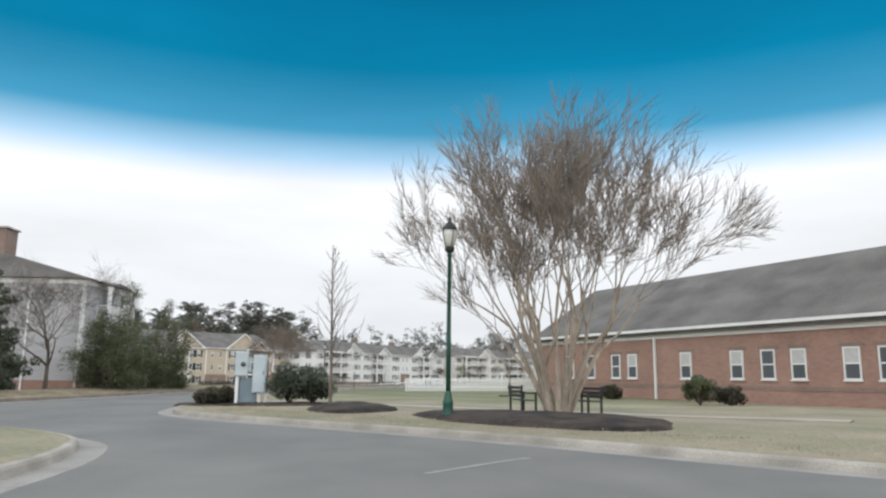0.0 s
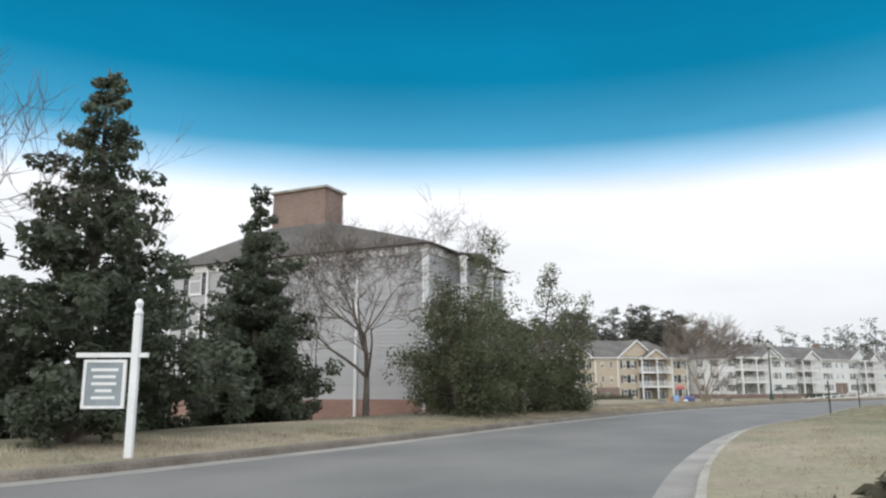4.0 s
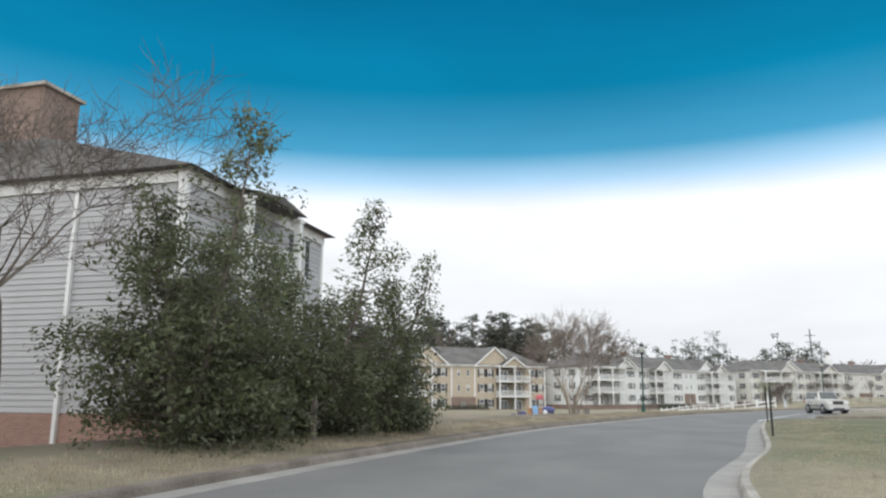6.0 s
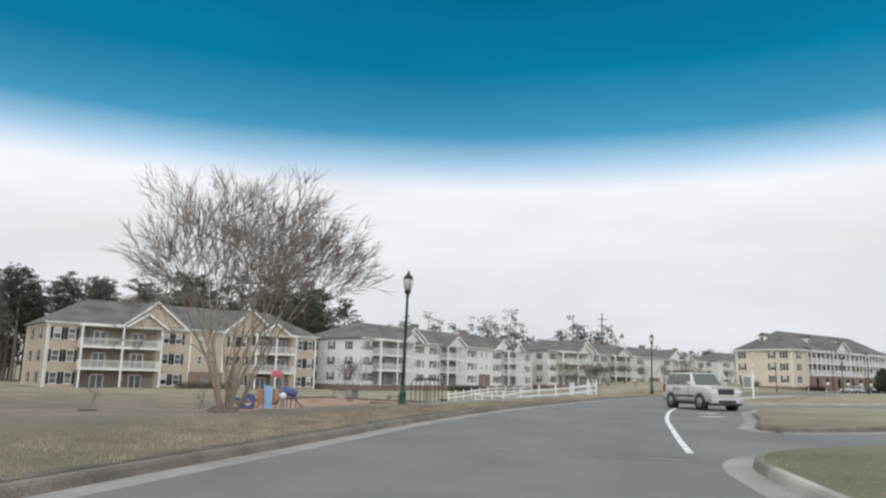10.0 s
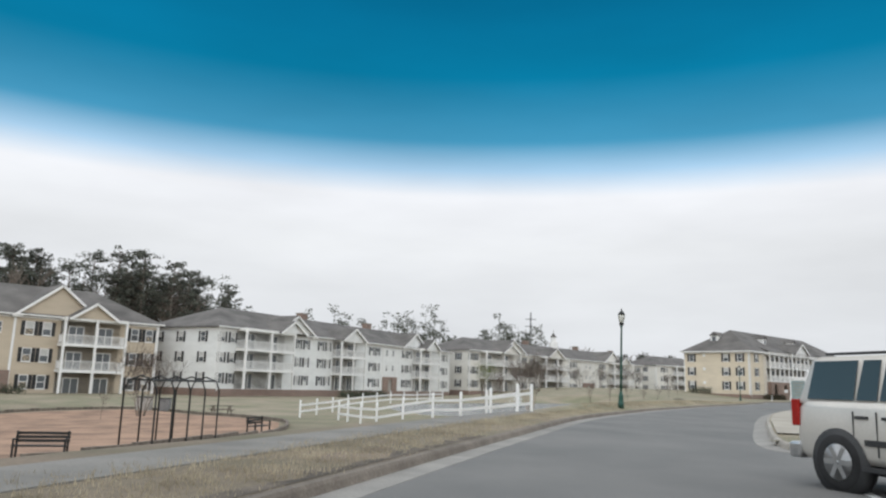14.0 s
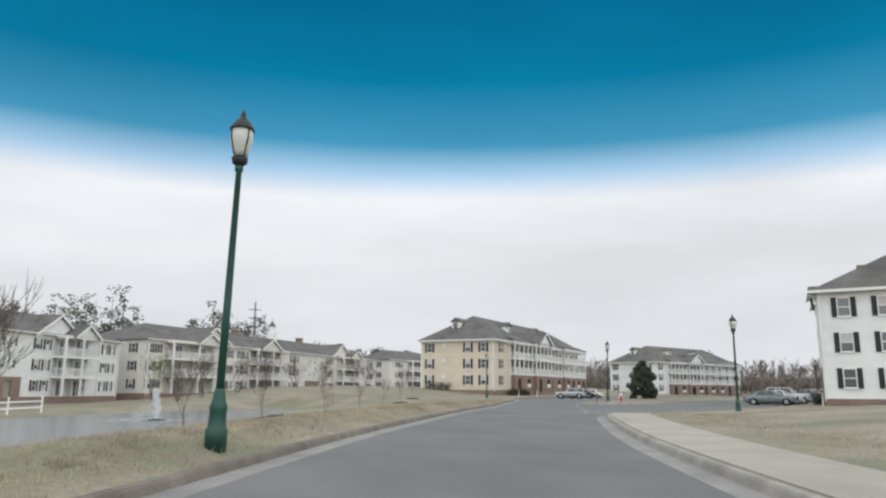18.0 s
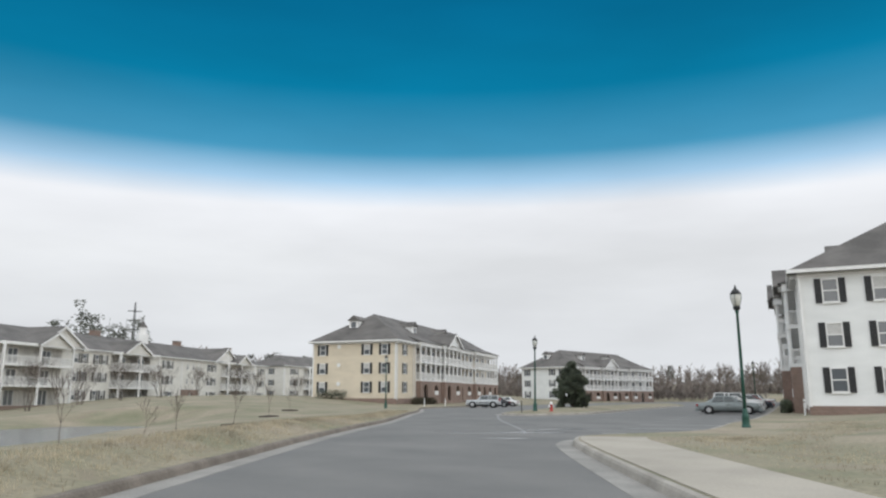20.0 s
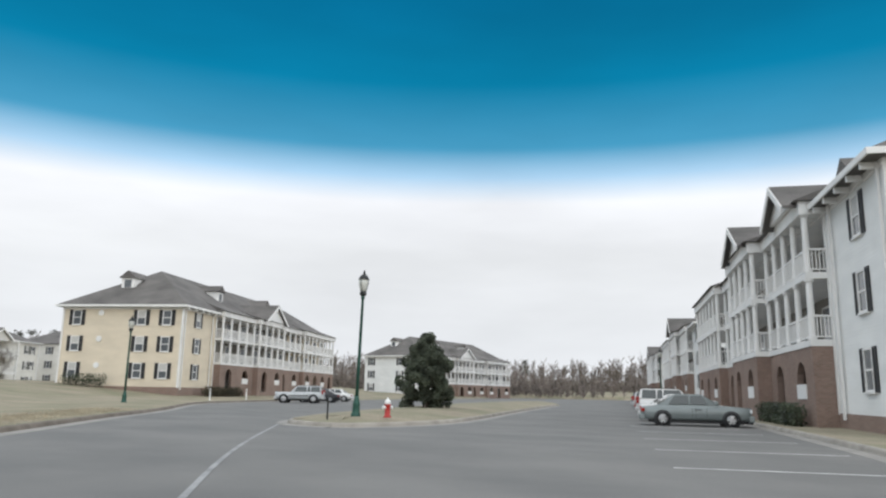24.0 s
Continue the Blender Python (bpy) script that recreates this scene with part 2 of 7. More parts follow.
M_BARK = mat("grey_bark", (0.21, 0.175, 0.145), 0.95, vary=0.25, size=0.5, bump=0.8, bump_size=18, streak=(3, 3, 0.6))
M_SMOOTH = mat("pale_myrtle_bark", (0.40, 0.33, 0.26), 0.8, vary=0.2, size=0.6, bump=0.3, bump_size=10, streak=(2, 2, 0.5))
M_TWIG = mat("grey_brown_twigs", (0.155, 0.125, 0.105), 0.95, vary=0.2, size=1.0)
M_TWIGP = mat("pale_tan_twigs", (0.25, 0.205, 0.170), 0.95, vary=0.2, size=1.0)
M_PINE = mat("dark_pine_needles", (0.185, 0.195, 0.158), 0.7, vary=0.35, size=0.8, each=0.2)
M_LEAF = mat("olive_evergreen_leaves", (0.190, 0.212, 0.112), 0.42, vary=0.35, size=0.7)
M_LEAFD = mat("dark_evergreen_needles", (0.142, 0.168, 0.110), 0.45, vary=0.35, size=0.6)
M_HEDGE = mat("brownish_hedge_leaves", (0.135, 0.122, 0.082), 0.85, vary=0.35, size=0.4)
M_WOODS = mat("bare_woods", (0.30, 0.255, 0.225), 0.98, vary=0.3, size=2.5)
M_BUD = mat("pale_green_buds", (0.30, 0.34, 0.13), 0.85, vary=0.3, size=0.6)
M_STRAW = mat("dry_grass_blades", (0.56, 0.48, 0.35), 0.95, vary=0.25, size=0.9)



def thin_leaves(m, share):
    """Lets part of the light through, as thin leaves and needles do."""
    n, l = m.node_tree.nodes, m.node_tree.links
    b, out = n["Principled BSDF"], n["Material Output"]
    tr, mx = n.new("ShaderNodeBsdfTranslucent"), n.new("ShaderNodeMixShader")
    mx.inputs[0].default_value = share
    l.new(b.inputs["Base Color"].links[0].from_socket, tr.inputs["Color"])
    l.new(b.outputs[0], mx.inputs[1])
    l.new(tr.outputs[0], mx.inputs[2])
    l.new(mx.outputs[0], out.inputs["Surface"])


M_CEDAR = mat("grey_green_cedar", (0.19, 0.22, 0.155), 0.7, vary=0.3, size=0.6, each=0.2)
for leafy, share in ((M_PINE, 0.6), (M_CEDAR, 0.6), (M_LEAF, 0.55), (M_LEAFD, 0.55), (M_HEDGE, 0.5), (M_BUD, 0.5), (M_STRAW, 0.5)):
    thin_leaves(leafy, share)


def glass_mat(name, color, rough=0.08):
    m = bpy.data.materials.new(name)
    m.use_nodes = True
    b = m.node_tree.nodes["Principled BSDF"]
    b.inputs["Base Color"].default_value = (*color, 1)
    b.inputs["Roughness"].default_value = rough
    b.inputs["Specular IOR Level"].default_value = 0.8
    return m


M_PANE = glass_mat("window_glass", (0.10, 0.11, 0.12), 0.12)
M_BLIND = mat("window_blinds", (0.55, 0.54, 0.52), 0.7, vary=0.1, size=0.4, bump_size=30, streak=(1, 1, 4))
M_CARGLASS = glass_mat("dark_car_glass", (0.055, 0.065, 0.065), 0.05)
M_TYRE = mat("tyre_rubber", (0.022, 0.022, 0.023), 0.9, vary=0.2, size=0.3)
M_CHROME = mat("alloy_metal", (0.55, 0.56, 0.57), 0.3, 0.9, vary=0.08, size=0.3)
M_PLASTIC = mat("dark_plastic_trim", (0.035, 0.036, 0.038), 0.6, vary=0.15, size=0.5)
M_TAIL = mat("red_tail_lamp", (0.35, 0.015, 0.012), 0.2, vary=0.1, size=0.3)
M_HEAD = glass_mat("clear_lamp_glass", (0.70, 0.72, 0.73), 0.1)
M_LAMPGLASS = glass_mat("frosted_lamp_glass", (0.55, 0.55, 0.50), 0.35)


# ---- small building kit ----
def part(name, bm, material, parent=None, label=""):
    me = bpy.data.meshes.new(name)
    bm.to_mesh(me)
    bm.free()
    me.materials.append(material)
    ob = new(name, me)
    ob.parent = parent
    if label:
        ob["label"] = label
    return ob


def again(ob, parent, m=None, name=None):
    """Another object on the same mesh."""
    o = new(name or ob.name.split(".")[0], ob.data)
    o.parent = parent
    if m is not None:
        o.matrix_basis = m
    return o


def thing(name, m=None, label="", category="", group="", kind=""):
    e = new(name)
    e.empty_display_size = 0.2
    if m is not None:
        e.matrix_basis = m
    return tagged(e, label, category, group, kind)


def box(bm, x0, y0, z0, x1, y1, z1, m=None):
    vs = [bm.verts.new(Vector(p)) for p in ((x0, y0, z0), (x1, y0, z0), (x1, y1, z0), (x0, y1, z0),
                                             (x0, y0, z1), (x1, y0, z1), (x1, y1, z1), (x0, y1, z1))]
    if m is not None:
        for v in vs:
            v.co = m @ v.co
    for f in ((3, 2, 1, 0), (4, 5, 6, 7), (0, 1, 5, 4), (1, 2, 6, 5), (2, 3, 7, 6), (3, 0, 4, 7)):
        bm.faces.new([vs[i] for i in f])
    return vs


def boxes(*bs):
    bm = bmesh.new()
    for b in bs:
        box(bm, *b)
    return bm


def soft_box(x0, y0, z0, x1, y1, z1, r=0.03, seg=2):
    bm = boxes((x0, y0, z0, x1, y1, z1))
    bmesh.ops.bevel(bm, geom=bm.edges[:], offset=r, segments=seg, affect="EDGES", profile=0.5)
    return bm


def poly(bm, pts):
    return bm.faces.new([bm.verts.new(Vector(p)) for p in pts])


def lathe(bm, profile, seg=16, m=None):
    """A turned body from (radius, height) pairs."""
    rings = []
    for r, z in profile:
        ring = [bm.verts.new(Vector((r * math.cos(2 * math.pi * k / seg), r * math.sin(2 * math.pi * k / seg), z))) for k in range(seg)]
        rings.append(ring)
    for a, b in zip(rings, rings[1:]):
        for k in range(seg):
            bm.faces.new((a[k], a[(k + 1) % seg], b[(k + 1) % seg], b[k]))
    bm.faces.new(rings[0][::-1])
    bm.faces.new(rings[-1])
    if m is not None:
        for ring in rings:
            for v in ring:
                v.co = m @ v.co
    return bm


def tube(bm, pts, radii, seg=6):
    """A tapered tube along points."""
    rings = []
    for i, p in enumerate(pts):
        a = pts[max(i - 1, 0)]
        b = pts[min(i + 1, len(pts) - 1)]
        d = (b - a).normalized()
        s = d.cross(Vector((0, 0, 1)) if abs(d.z) < 0.9 else Vector((1, 0, 0))).normalized()
        u = d.cross(s)
        rings.append([bm.verts.new(p + radii[i] * (math.cos(2 * math.pi * k / seg) * s + math.sin(2 * math.pi * k / seg) * u)) for k in range(seg)])
    for a, b in zip(rings, rings[1:]):
        for k in range(seg):
            bm.faces.new((a[k], a[(k + 1) % seg], b[(k + 1) % seg], b[k]))
    bm.faces.new(rings[-1])
    return bm


def raw(name, verts, faces, material, parent=None, label=""):
    me = bpy.data.meshes.new(name)
    me.from_pydata(verts, [], faces)
    me.materials.append(material)
    ob = new(name, me)
    ob.parent = parent
    if label:
        ob["label"] = label
    return ob


def smooth(ob):
    ob.data.polygons.foreach_set("use_smooth", [True] * len(ob.data.polygons))
    return ob


# ---- plan of the paved areas ----
def curve(pts, n=5):
    """A smooth line through the points."""
    out = []
    P = [Vector((*p, 0)) for p in pts]
    for i in range(len(P) - 1):
        a, b, c, d = P[max(i - 1, 0)], P[i], P[i + 1], P[min(i + 2, len(P) - 1)]
        for k in range(n):
            t = k / n
            out.append(0.5 * ((2 * b) + (c - a) * t + (2 * a - 5 * b + 4 * c - d) * t * t + (3 * b - a - 3 * c + d) * t ** 3))
    out.append(P[-1])
    return [(v.x, v.y) for v in out]


WEST_S = curve([(4.8, -110), (4.6, -75), (4.3, -62), (3.7, -57.6), (2.4, -55.2), (-0.8, -53.0), (-8, -52.4), (-30, -55), (-70, -62)])
LEFT = curve([(-70, -52), (-30, -46.5), (-16, -45.2), (-11.5, -43.2), (-9.4, -39), (-8.4, -31), (-7.9, -20), (-7.1, -10), (-5.9, 0), (-4.2, 8),
              (-2.6, 14.3), (-0.4, 23), (2.8, 33), (6.6, 42.7), (10.5, 52), (14.4, 61), (17.8, 67.5), (22.6, 75.7), (26.5, 82), (33.2, 92),
              (37.3, 98), (42.2, 104.8), (46.9, 111), (53, 120), (58, 127.5), (64.6, 137), (70, 146), (76, 154.5), (88, 164.5), (112, 180), (150, 204)])
RIGHT_A = curve([(24, -110), (23, -75), (19, -64), (14, -57.6), (10.3, -53.6), (6.6, -50.2), (3.4, -47.3), (1.3, -44.2), (0.3, -39), (-0.4, -31),
                 (-0.3, -21), (1.2, -13), (2.4, -4), (3.3, 2.5), (4.4, 9.3), (5.0, 12.0), (5.9, 13.5), (7.4, 14.6), (10, 15.6), (16, 17), (30, 19), (60, 22), (60, 28.5), (30, 25.5), (16, 23.2), (11.4, 21.6),
                 (9.7, 21.2), (9.4, 22.2), (10.3, 24.4), (11.6, 27.2), (13.4, 32), (15.2, 36.2), (17.6, 39.3), (22, 41.5), (30, 43.4), (60, 49)])
RIGHT_B = curve([(60, 61), (32, 54.5), (23.5, 51), (18.6, 48), (16.9, 47), (16.1, 47.6), (16.6, 49.4), (18.4, 53), (21.3, 58.3), (24.2, 63.6), (28.6, 71.2), (32.6, 77.6),
                 (38.0, 85.4), (40.9, 89.4), (42.5, 91.4), (44.1, 92.6), (46.2, 92.7), (49.5, 92.8), (53.2, 94.6), (57, 97.0), (62, 99.6), (68, 102.9), (84, 112.8), (110, 129.4), (150, 155), (210, 190)])
ISLAND = curve([(62.6, 121.3), (62.3, 119.2), (63.6, 117.9), (70, 119.6), (84, 128.6), (100, 139), (125, 155), (127, 159), (122, 161), (100, 149.5), (84, 139), (70, 128.5), (64.5, 123.6), (62.6, 121.3)])
PAVED_LOOP = WEST_S + LEFT + [(216, 236), (240, 210)] + RIGHT_B[::-1] + RIGHT_A[::-1]


def signed(px, py, loop):
    """Distance from the outline of a closed loop, negative inside."""
    a = np.array(loop)
    b = np.roll(a, -1, 0)
    best = np.full(px.shape, 1e9)
    inside = np.zeros(px.shape, bool)
    for (ax, ay), (bx, by) in zip(a, b):
        ex, ey = bx - ax, by - ay
        s = np.clip(((px - ax) * ex + (py - ay) * ey) / (ex * ex + ey * ey + 1e-9), 0, 1)
        best = np.minimum(best, (px - ax - s * ex) ** 2 + (py - ay - s * ey) ** 2)
        if ay != by:
            inside ^= ((ay > py) != (by > py)) & (px < (bx - ax) * (py - ay) / (by - ay) + ax)
    return np.where(inside, -1, 1) * np.sqrt(best)


def step(a, b, x):
    t = np.clip((x - a) / (b - a), 0, 1)
    return t * t * (3 - 2 * t)


POND = curve([(10, 84), (13.4, 82.6), (17.2, 89.1), (22.7, 100.3), (28, 113), (36, 128), (41, 139), (36, 145), (25, 136.5), (15.5, 126), (10, 115), (7.6, 99), (10, 84)])
LEFT_A = np.array(LEFT)


def height(px, py, d=None):
    """The lie of the land: a crowned verge, a low meadow west of the street, rising lawns in the north and east."""
    px, py = np.asarray(px, float), np.asarray(py, float)
    if d is None:
        d = np.maximum(np.minimum(signed(px, py, PAVED_LOOP), 1e9), -signed(px, py, ISLAND) * (signed(px, py, ISLAND) < 0))
    z = 0.15 + 0.06 * step(0.2, 3.5, d)
    lx = np.interp(py, LEFT_A[25:, 1], LEFT_A[25:, 0])
    west = (px < lx - 0.5) & (py > -44)
    far_rise = (1 - step(98, 150, py) * step(20, 60, px)) * (1 - 0.35 * step(90, 125, py - 0.5 * px))
    south = 1 - step(30, 48, py)
    low_s = 0.14 * step(0.5, 3.5, d) * (1 - step(8, 22, py)) - 1.75 * step(4.5, 17, d)
    low_n = -0.72 * step(1.2, 9, d) - 0.80 * step(9, 16, d)
    z = np.where(west, z + (low_s * south + low_n * (1 - south) - 0.4 * step(20, 45, d)) * far_rise, z)
    z = np.where(west, z + 0.30 * step(0.2, 1.5, d) * (1 - step(3, 9, d)) * step(70, 74, py) * (1 - step(100, 125, py)), z)
    z = np.where(west, z + 1.5 * step(4, 30, d) * step(100, 165, py) * step(15, 60, px), z)
    z = np.where(west, z - 0.45 * np.exp(-((px + 16) / 13) ** 2 - ((py - 68) / 20) ** 2) * step(6, 14, d), z)
    east = ~west
    z = np.where(east & (py > 60), z - 0.05 * step(0.2, 1, d) + 0.75 * step(3, 16, d), z)
    z = z + 3.0 * step(180, 420, np.hypot(px - 20, py - 60))
    far = step(420, 520, np.hypot(px - 20, py - 60))
    z = z + 6 * far
    dp = signed(px, py, POND)
    bank = step(0.0, 6.0, dp)
    z = np.where(dp < 6, z * bank - 0.82 * (1 - bank) + np.clip(dp, -3.0, 0.0) * 0.3, z)
    bumps = 0.06 * np.sin(px * 0.31 + 1.3 * np.sin(py * 0.17)) * np.sin(py * 0.27 + 0.7) * step(2, 6, d)
    return z + bumps


def ground_z(x, y):
    return float(height(np.array([x]), np.array([y]))[0])


# ---- ground: one sheet to the horizon, sunk under the paving ----
gx = np.concatenate([np.linspace(-1500, -130, 18), np.linspace(-120, -44, 38), np.arange(-42, 96, 1.2), np.linspace(98, 240, 60), np.linspace(260, 1500, 18)])
gy = np.concatenate([np.linspace(-1500, -130, 14), np.linspace(-120, -72, 20), np.arange(-70, 176, 1.2), np.linspace(179, 300, 50), np.linspace(330, 1800, 20)])
X, Y = np.meshgrid(gx, gy)
PX, PY = X.ravel(), Y.ravel()
D_OUT = signed(PX, PY, PAVED_LOOP)
D_ISL = signed(PX, PY, ISLAND)
D_ALL = np.where(D_ISL < 0, -D_ISL, D_OUT)
in_island = D_ISL < 0
GZ = height(PX, PY, np.maximum(D_ALL, 0))
GZ = np.where(in_island, 0.15 + 0.25 * step(0.2, 3.0, -D_ISL), GZ)
GZ = np.where(D_ALL < 0.7, -0.35, GZ)
nx, ny = len(gx), len(gy)
gverts = np.stack([PX, PY, GZ], 1).tolist()
gfaces = [(j * nx + i, j * nx + i + 1, (j + 1) * nx + i + 1, (j + 1) * nx + i) for j in range(ny - 1) for i in range(nx - 1)]
road_keep = D_ALL < 1.7
rfaces = [f for f in gfaces if all(road_keep[list(f)])]
used = sorted({i for f in rfaces for i in f})
slot = {g: k for k, g in enumerate(used)}
raw_road = raw("road", [(PX[i], PY[i], 0.0) for i in used], [tuple(slot[i] for i in f) for f in rfaces], M_ROAD)
tagged(raw_road, "dark grey damp asphalt of the curving street and car park", "road", kind="structure")


def offset(line, d):
    """The line moved d metres to its right-hand side."""
    out = []
    for i, (x, y) in enumerate(line):
        ax, ay = line[max(i - 1, 0)]
        bx, by = line[min(i + 1, len(line) - 1)]
        ex, ey = bx - ax, by - ay
        k = math.hypot(ex, ey) or 1
        out.append((x + d * ey / k, y - d * ex / k))
    return out


def strip(bm, line, offs, zs):
    """A band along a line: offsets to its right, with heights."""
    cols = [offset(line, o) for o in offs]
    rows = []
    for i in range(len(line)):
        rows.append([bm.verts.new((c[i][0], c[i][1], z(*c[i]) if callable(z) else z)) for c, z in zip(cols, zs)])
    for a, b in zip(rows, rows[1:]):
        for k in range(len(offs) - 1):
            bm.faces.new((a[k], a[k + 1], b[k + 1], b[k]))


def resample(line, gap):
    out, left = [line[0]], gap
    for (ax, ay), (bx, by) in zip(line, line[1:]):
        seg = math.hypot(bx - ax, by - ay)
        at = 0.0
        while seg - at > left:
            at += left
            out.append((ax + (bx - ax) * at / seg, ay + (by - ay) * at / seg))
            left = gap
        left -= seg - at
    return out


# kerb lines as (name, line, side on which the lawn lies)
KERBS = [(WEST_S, -1), (LEFT, -1), (RIGHT_A, 1), (RIGHT_B, 1), (ISLAND, -1)]
near = lambda line: [p for p in line if -90 < p[1] < 170 and -45 < p[0] < 120]
verge_v, verge_f = [], []
for line, side in KERBS:
    fine = resample(near(line), 1.0)
    if len(fine) < 3:
        continue
    offs = (0.14, 0.5, 1.0, 1.7, 2.6)
    cols = [offset(fine, side * o) for o in offs]
    hz = []
    for c in cols:
        c = np.array(c)
        if line is ISLAND:
            hz.append(0.15 + 0.25 * step(0.2, 3.0, -signed(c[:, 0], c[:, 1], ISLAND)))
        else:
            hz.append(height(c[:, 0], c[:, 1]))
    base = len(gverts) + len(verge_v)
    for i in range(len(fine)):
        for k in range(len(offs)):
            lift = 0.012 if k < 4 else -0.03
            verge_v.append([cols[k][i][0], cols[k][i][1], float(hz[k][i]) + lift + random.uniform(-0.012, 0.012) * (k > 0)])
    w = len(offs)
    for i in range(len(fine) - 1):
        for k in range(w - 1):
            a = base + i * w + k
            q = (a, a + 1, a + w + 1, a + w)
            verge_f.append(q if side == 1 else q[::-1])
ground = raw("ground", gverts + verge_v, gfaces + verge_f, M_GRASS)
smooth(ground)
tagged(ground, "patchy straw-coloured winter lawn rising and falling beside the street", "ground", kind="structure")

# concrete kerb stones with a gutter pan, cast in three-metre lengths
for line, side in KERBS:
    fine = resample(near(line), 0.5)
    e = thing("kerb", None, "pale weathered concrete kerb and gutter along the asphalt", "kerb", kind="structure")
    for i in range(0, len(fine) - 1, 6):
        seg = fine[i:i + 7]
        if len(seg) < 2:
            continue
        bm = bmesh.new()
        strip(bm, seg, [side * o for o in (-0.50, -0.49, -0.03, -0.025)], [-0.05, 0.006, 0.012, -0.02])
        top = bmesh.new()
        strip(top, seg, [side * o for o in (-0.03, 0.0, 0.03, 0.15, 0.16)], [0.008, 0.11, 0.15, 0.16, 0.0])
        if side == -1:
            bmesh.ops.reverse_faces(bm, faces=bm.faces[:])
            bmesh.ops.reverse_faces(top, faces=top.faces[:])
        part("gutter_pan", bm, M_PAN, e)
        stained = line is LEFT or (line is RIGHT_A and 8 < seg[0][1] < 31)
        part("kerb_stone", top, M_KERBTOP if stained else M_CONC, e)


# ---- apartment houses ----
def win_mesh():
    """A sash window's frame as one connected ring, shared by every house."""
    bm = bmesh.new()
    loops = []
    for w, h, y in ((0.50, 0.80, -0.06), (0.42, 0.72, -0.06), (0.42, 0.72, 0.05), (0.50, 0.80, 0.05)):
        loops.append([bm.verts.new(p) for p in ((-w, y, -h), (w, y, -h), (w, y, h), (-w, y, h))])
    for k in range(4):
        a, b = loops[k], loops[(k + 1) % 4]
        for i in range(4):
            bm.faces.new((a[i], a[(i + 1) % 4], b[(i + 1) % 4], b[i]))
    return bm


MESH = {}


def shared(key, make, material):
    if key not in MESH:
        me = bpy.data.meshes.new(key.split("/")[0])
        bm = make()
        bm.to_mesh(me)
        bm.free()
        me.materials.append(material)
        MESH[key] = me
    return MESH[key]


def put(name, key, make, material, parent, m):
    ob = new(name, shared(key, make, material))
    ob.parent, ob.matrix_basis = parent, m
    return ob


def window(house, x, y, z, turn=0, shutters=True, s=1.0, wide=1.0):
    """A sash window centred at x, z on a wall whose outside looks along -y when turn is 0."""
    m = pose(x, y, z, 0, 0, turn) @ Matrix.Diagonal((s * wide, 1, s, 1))
    w = put("window", "window_frame", win_mesh, M_TRIM, house, m)
    blind = random.random() < 0.55
    put("pane", "pane_b" if blind else "pane", lambda: boxes((-0.42, -0.012, 0.03, 0.42, 0.0, 0.72)), M_BLIND if blind else M_PANE, w, Matrix.Identity(4))
    put("pane", "pane", lambda: boxes((-0.42, -0.012, 0.03, 0.42, 0.0, 0.72)), M_PANE, w, pose(0, 0.012, -0.75))
    put("meeting_rail", "meeting_rail", lambda: boxes((-0.42, -0.04, -0.035, 0.42, 0.03, 0.035)), M_TRIM, w, Matrix.Identity(4))
    put("sill", "sill", lambda: boxes((-0.56, -0.10, -0.87, 0.56, 0.05, -0.80)), M_TRIM, w, Matrix.Identity(4))
    if shutters:
        for sx in (-0.72, 0.72):
            put("shutter", "shutter", shutter_mesh, M_SHUT, w, pose(sx, 0, 0))
    return w


def shutter_mesh():
    bm = boxes((-0.20, -0.05, -0.82, -0.155, 0.0, 0.82), (0.155, -0.05, -0.82, 0.20, 0.0, 0.82), (-0.155, -0.05, 0.74, 0.155, 0.0, 0.82),
               (-0.155, -0.05, -0.82, 0.155, 0.0, -0.74), (-0.155, -0.05, -0.05, 0.155, 0.0, 0.05), (-0.155, -0.02, -0.74, 0.155, 0.0, 0.74))
    for k in range(9):
        z = -0.70 + k * 0.075
        box(bm, -0.15, -0.04, z, 0.15, -0.015, z + 0.035)
        box(bm, -0.15, -0.04, z + 0.78, 0.15, -0.015, z + 0.815)
    return bm


def rail_mesh(w):
    bm = boxes((0, -0.04, 0.98, w, 0.04, 1.06), (0, -0.03, 0.10, w, 0.03, 0.16))
    n = max(2, int(w / 0.15))
    for k in range(n):
        x = (k + 0.5) * w / n
        box(bm, x - 0.02, -0.02, 0.16, x + 0.02, 0.02, 0.98)
    return bm


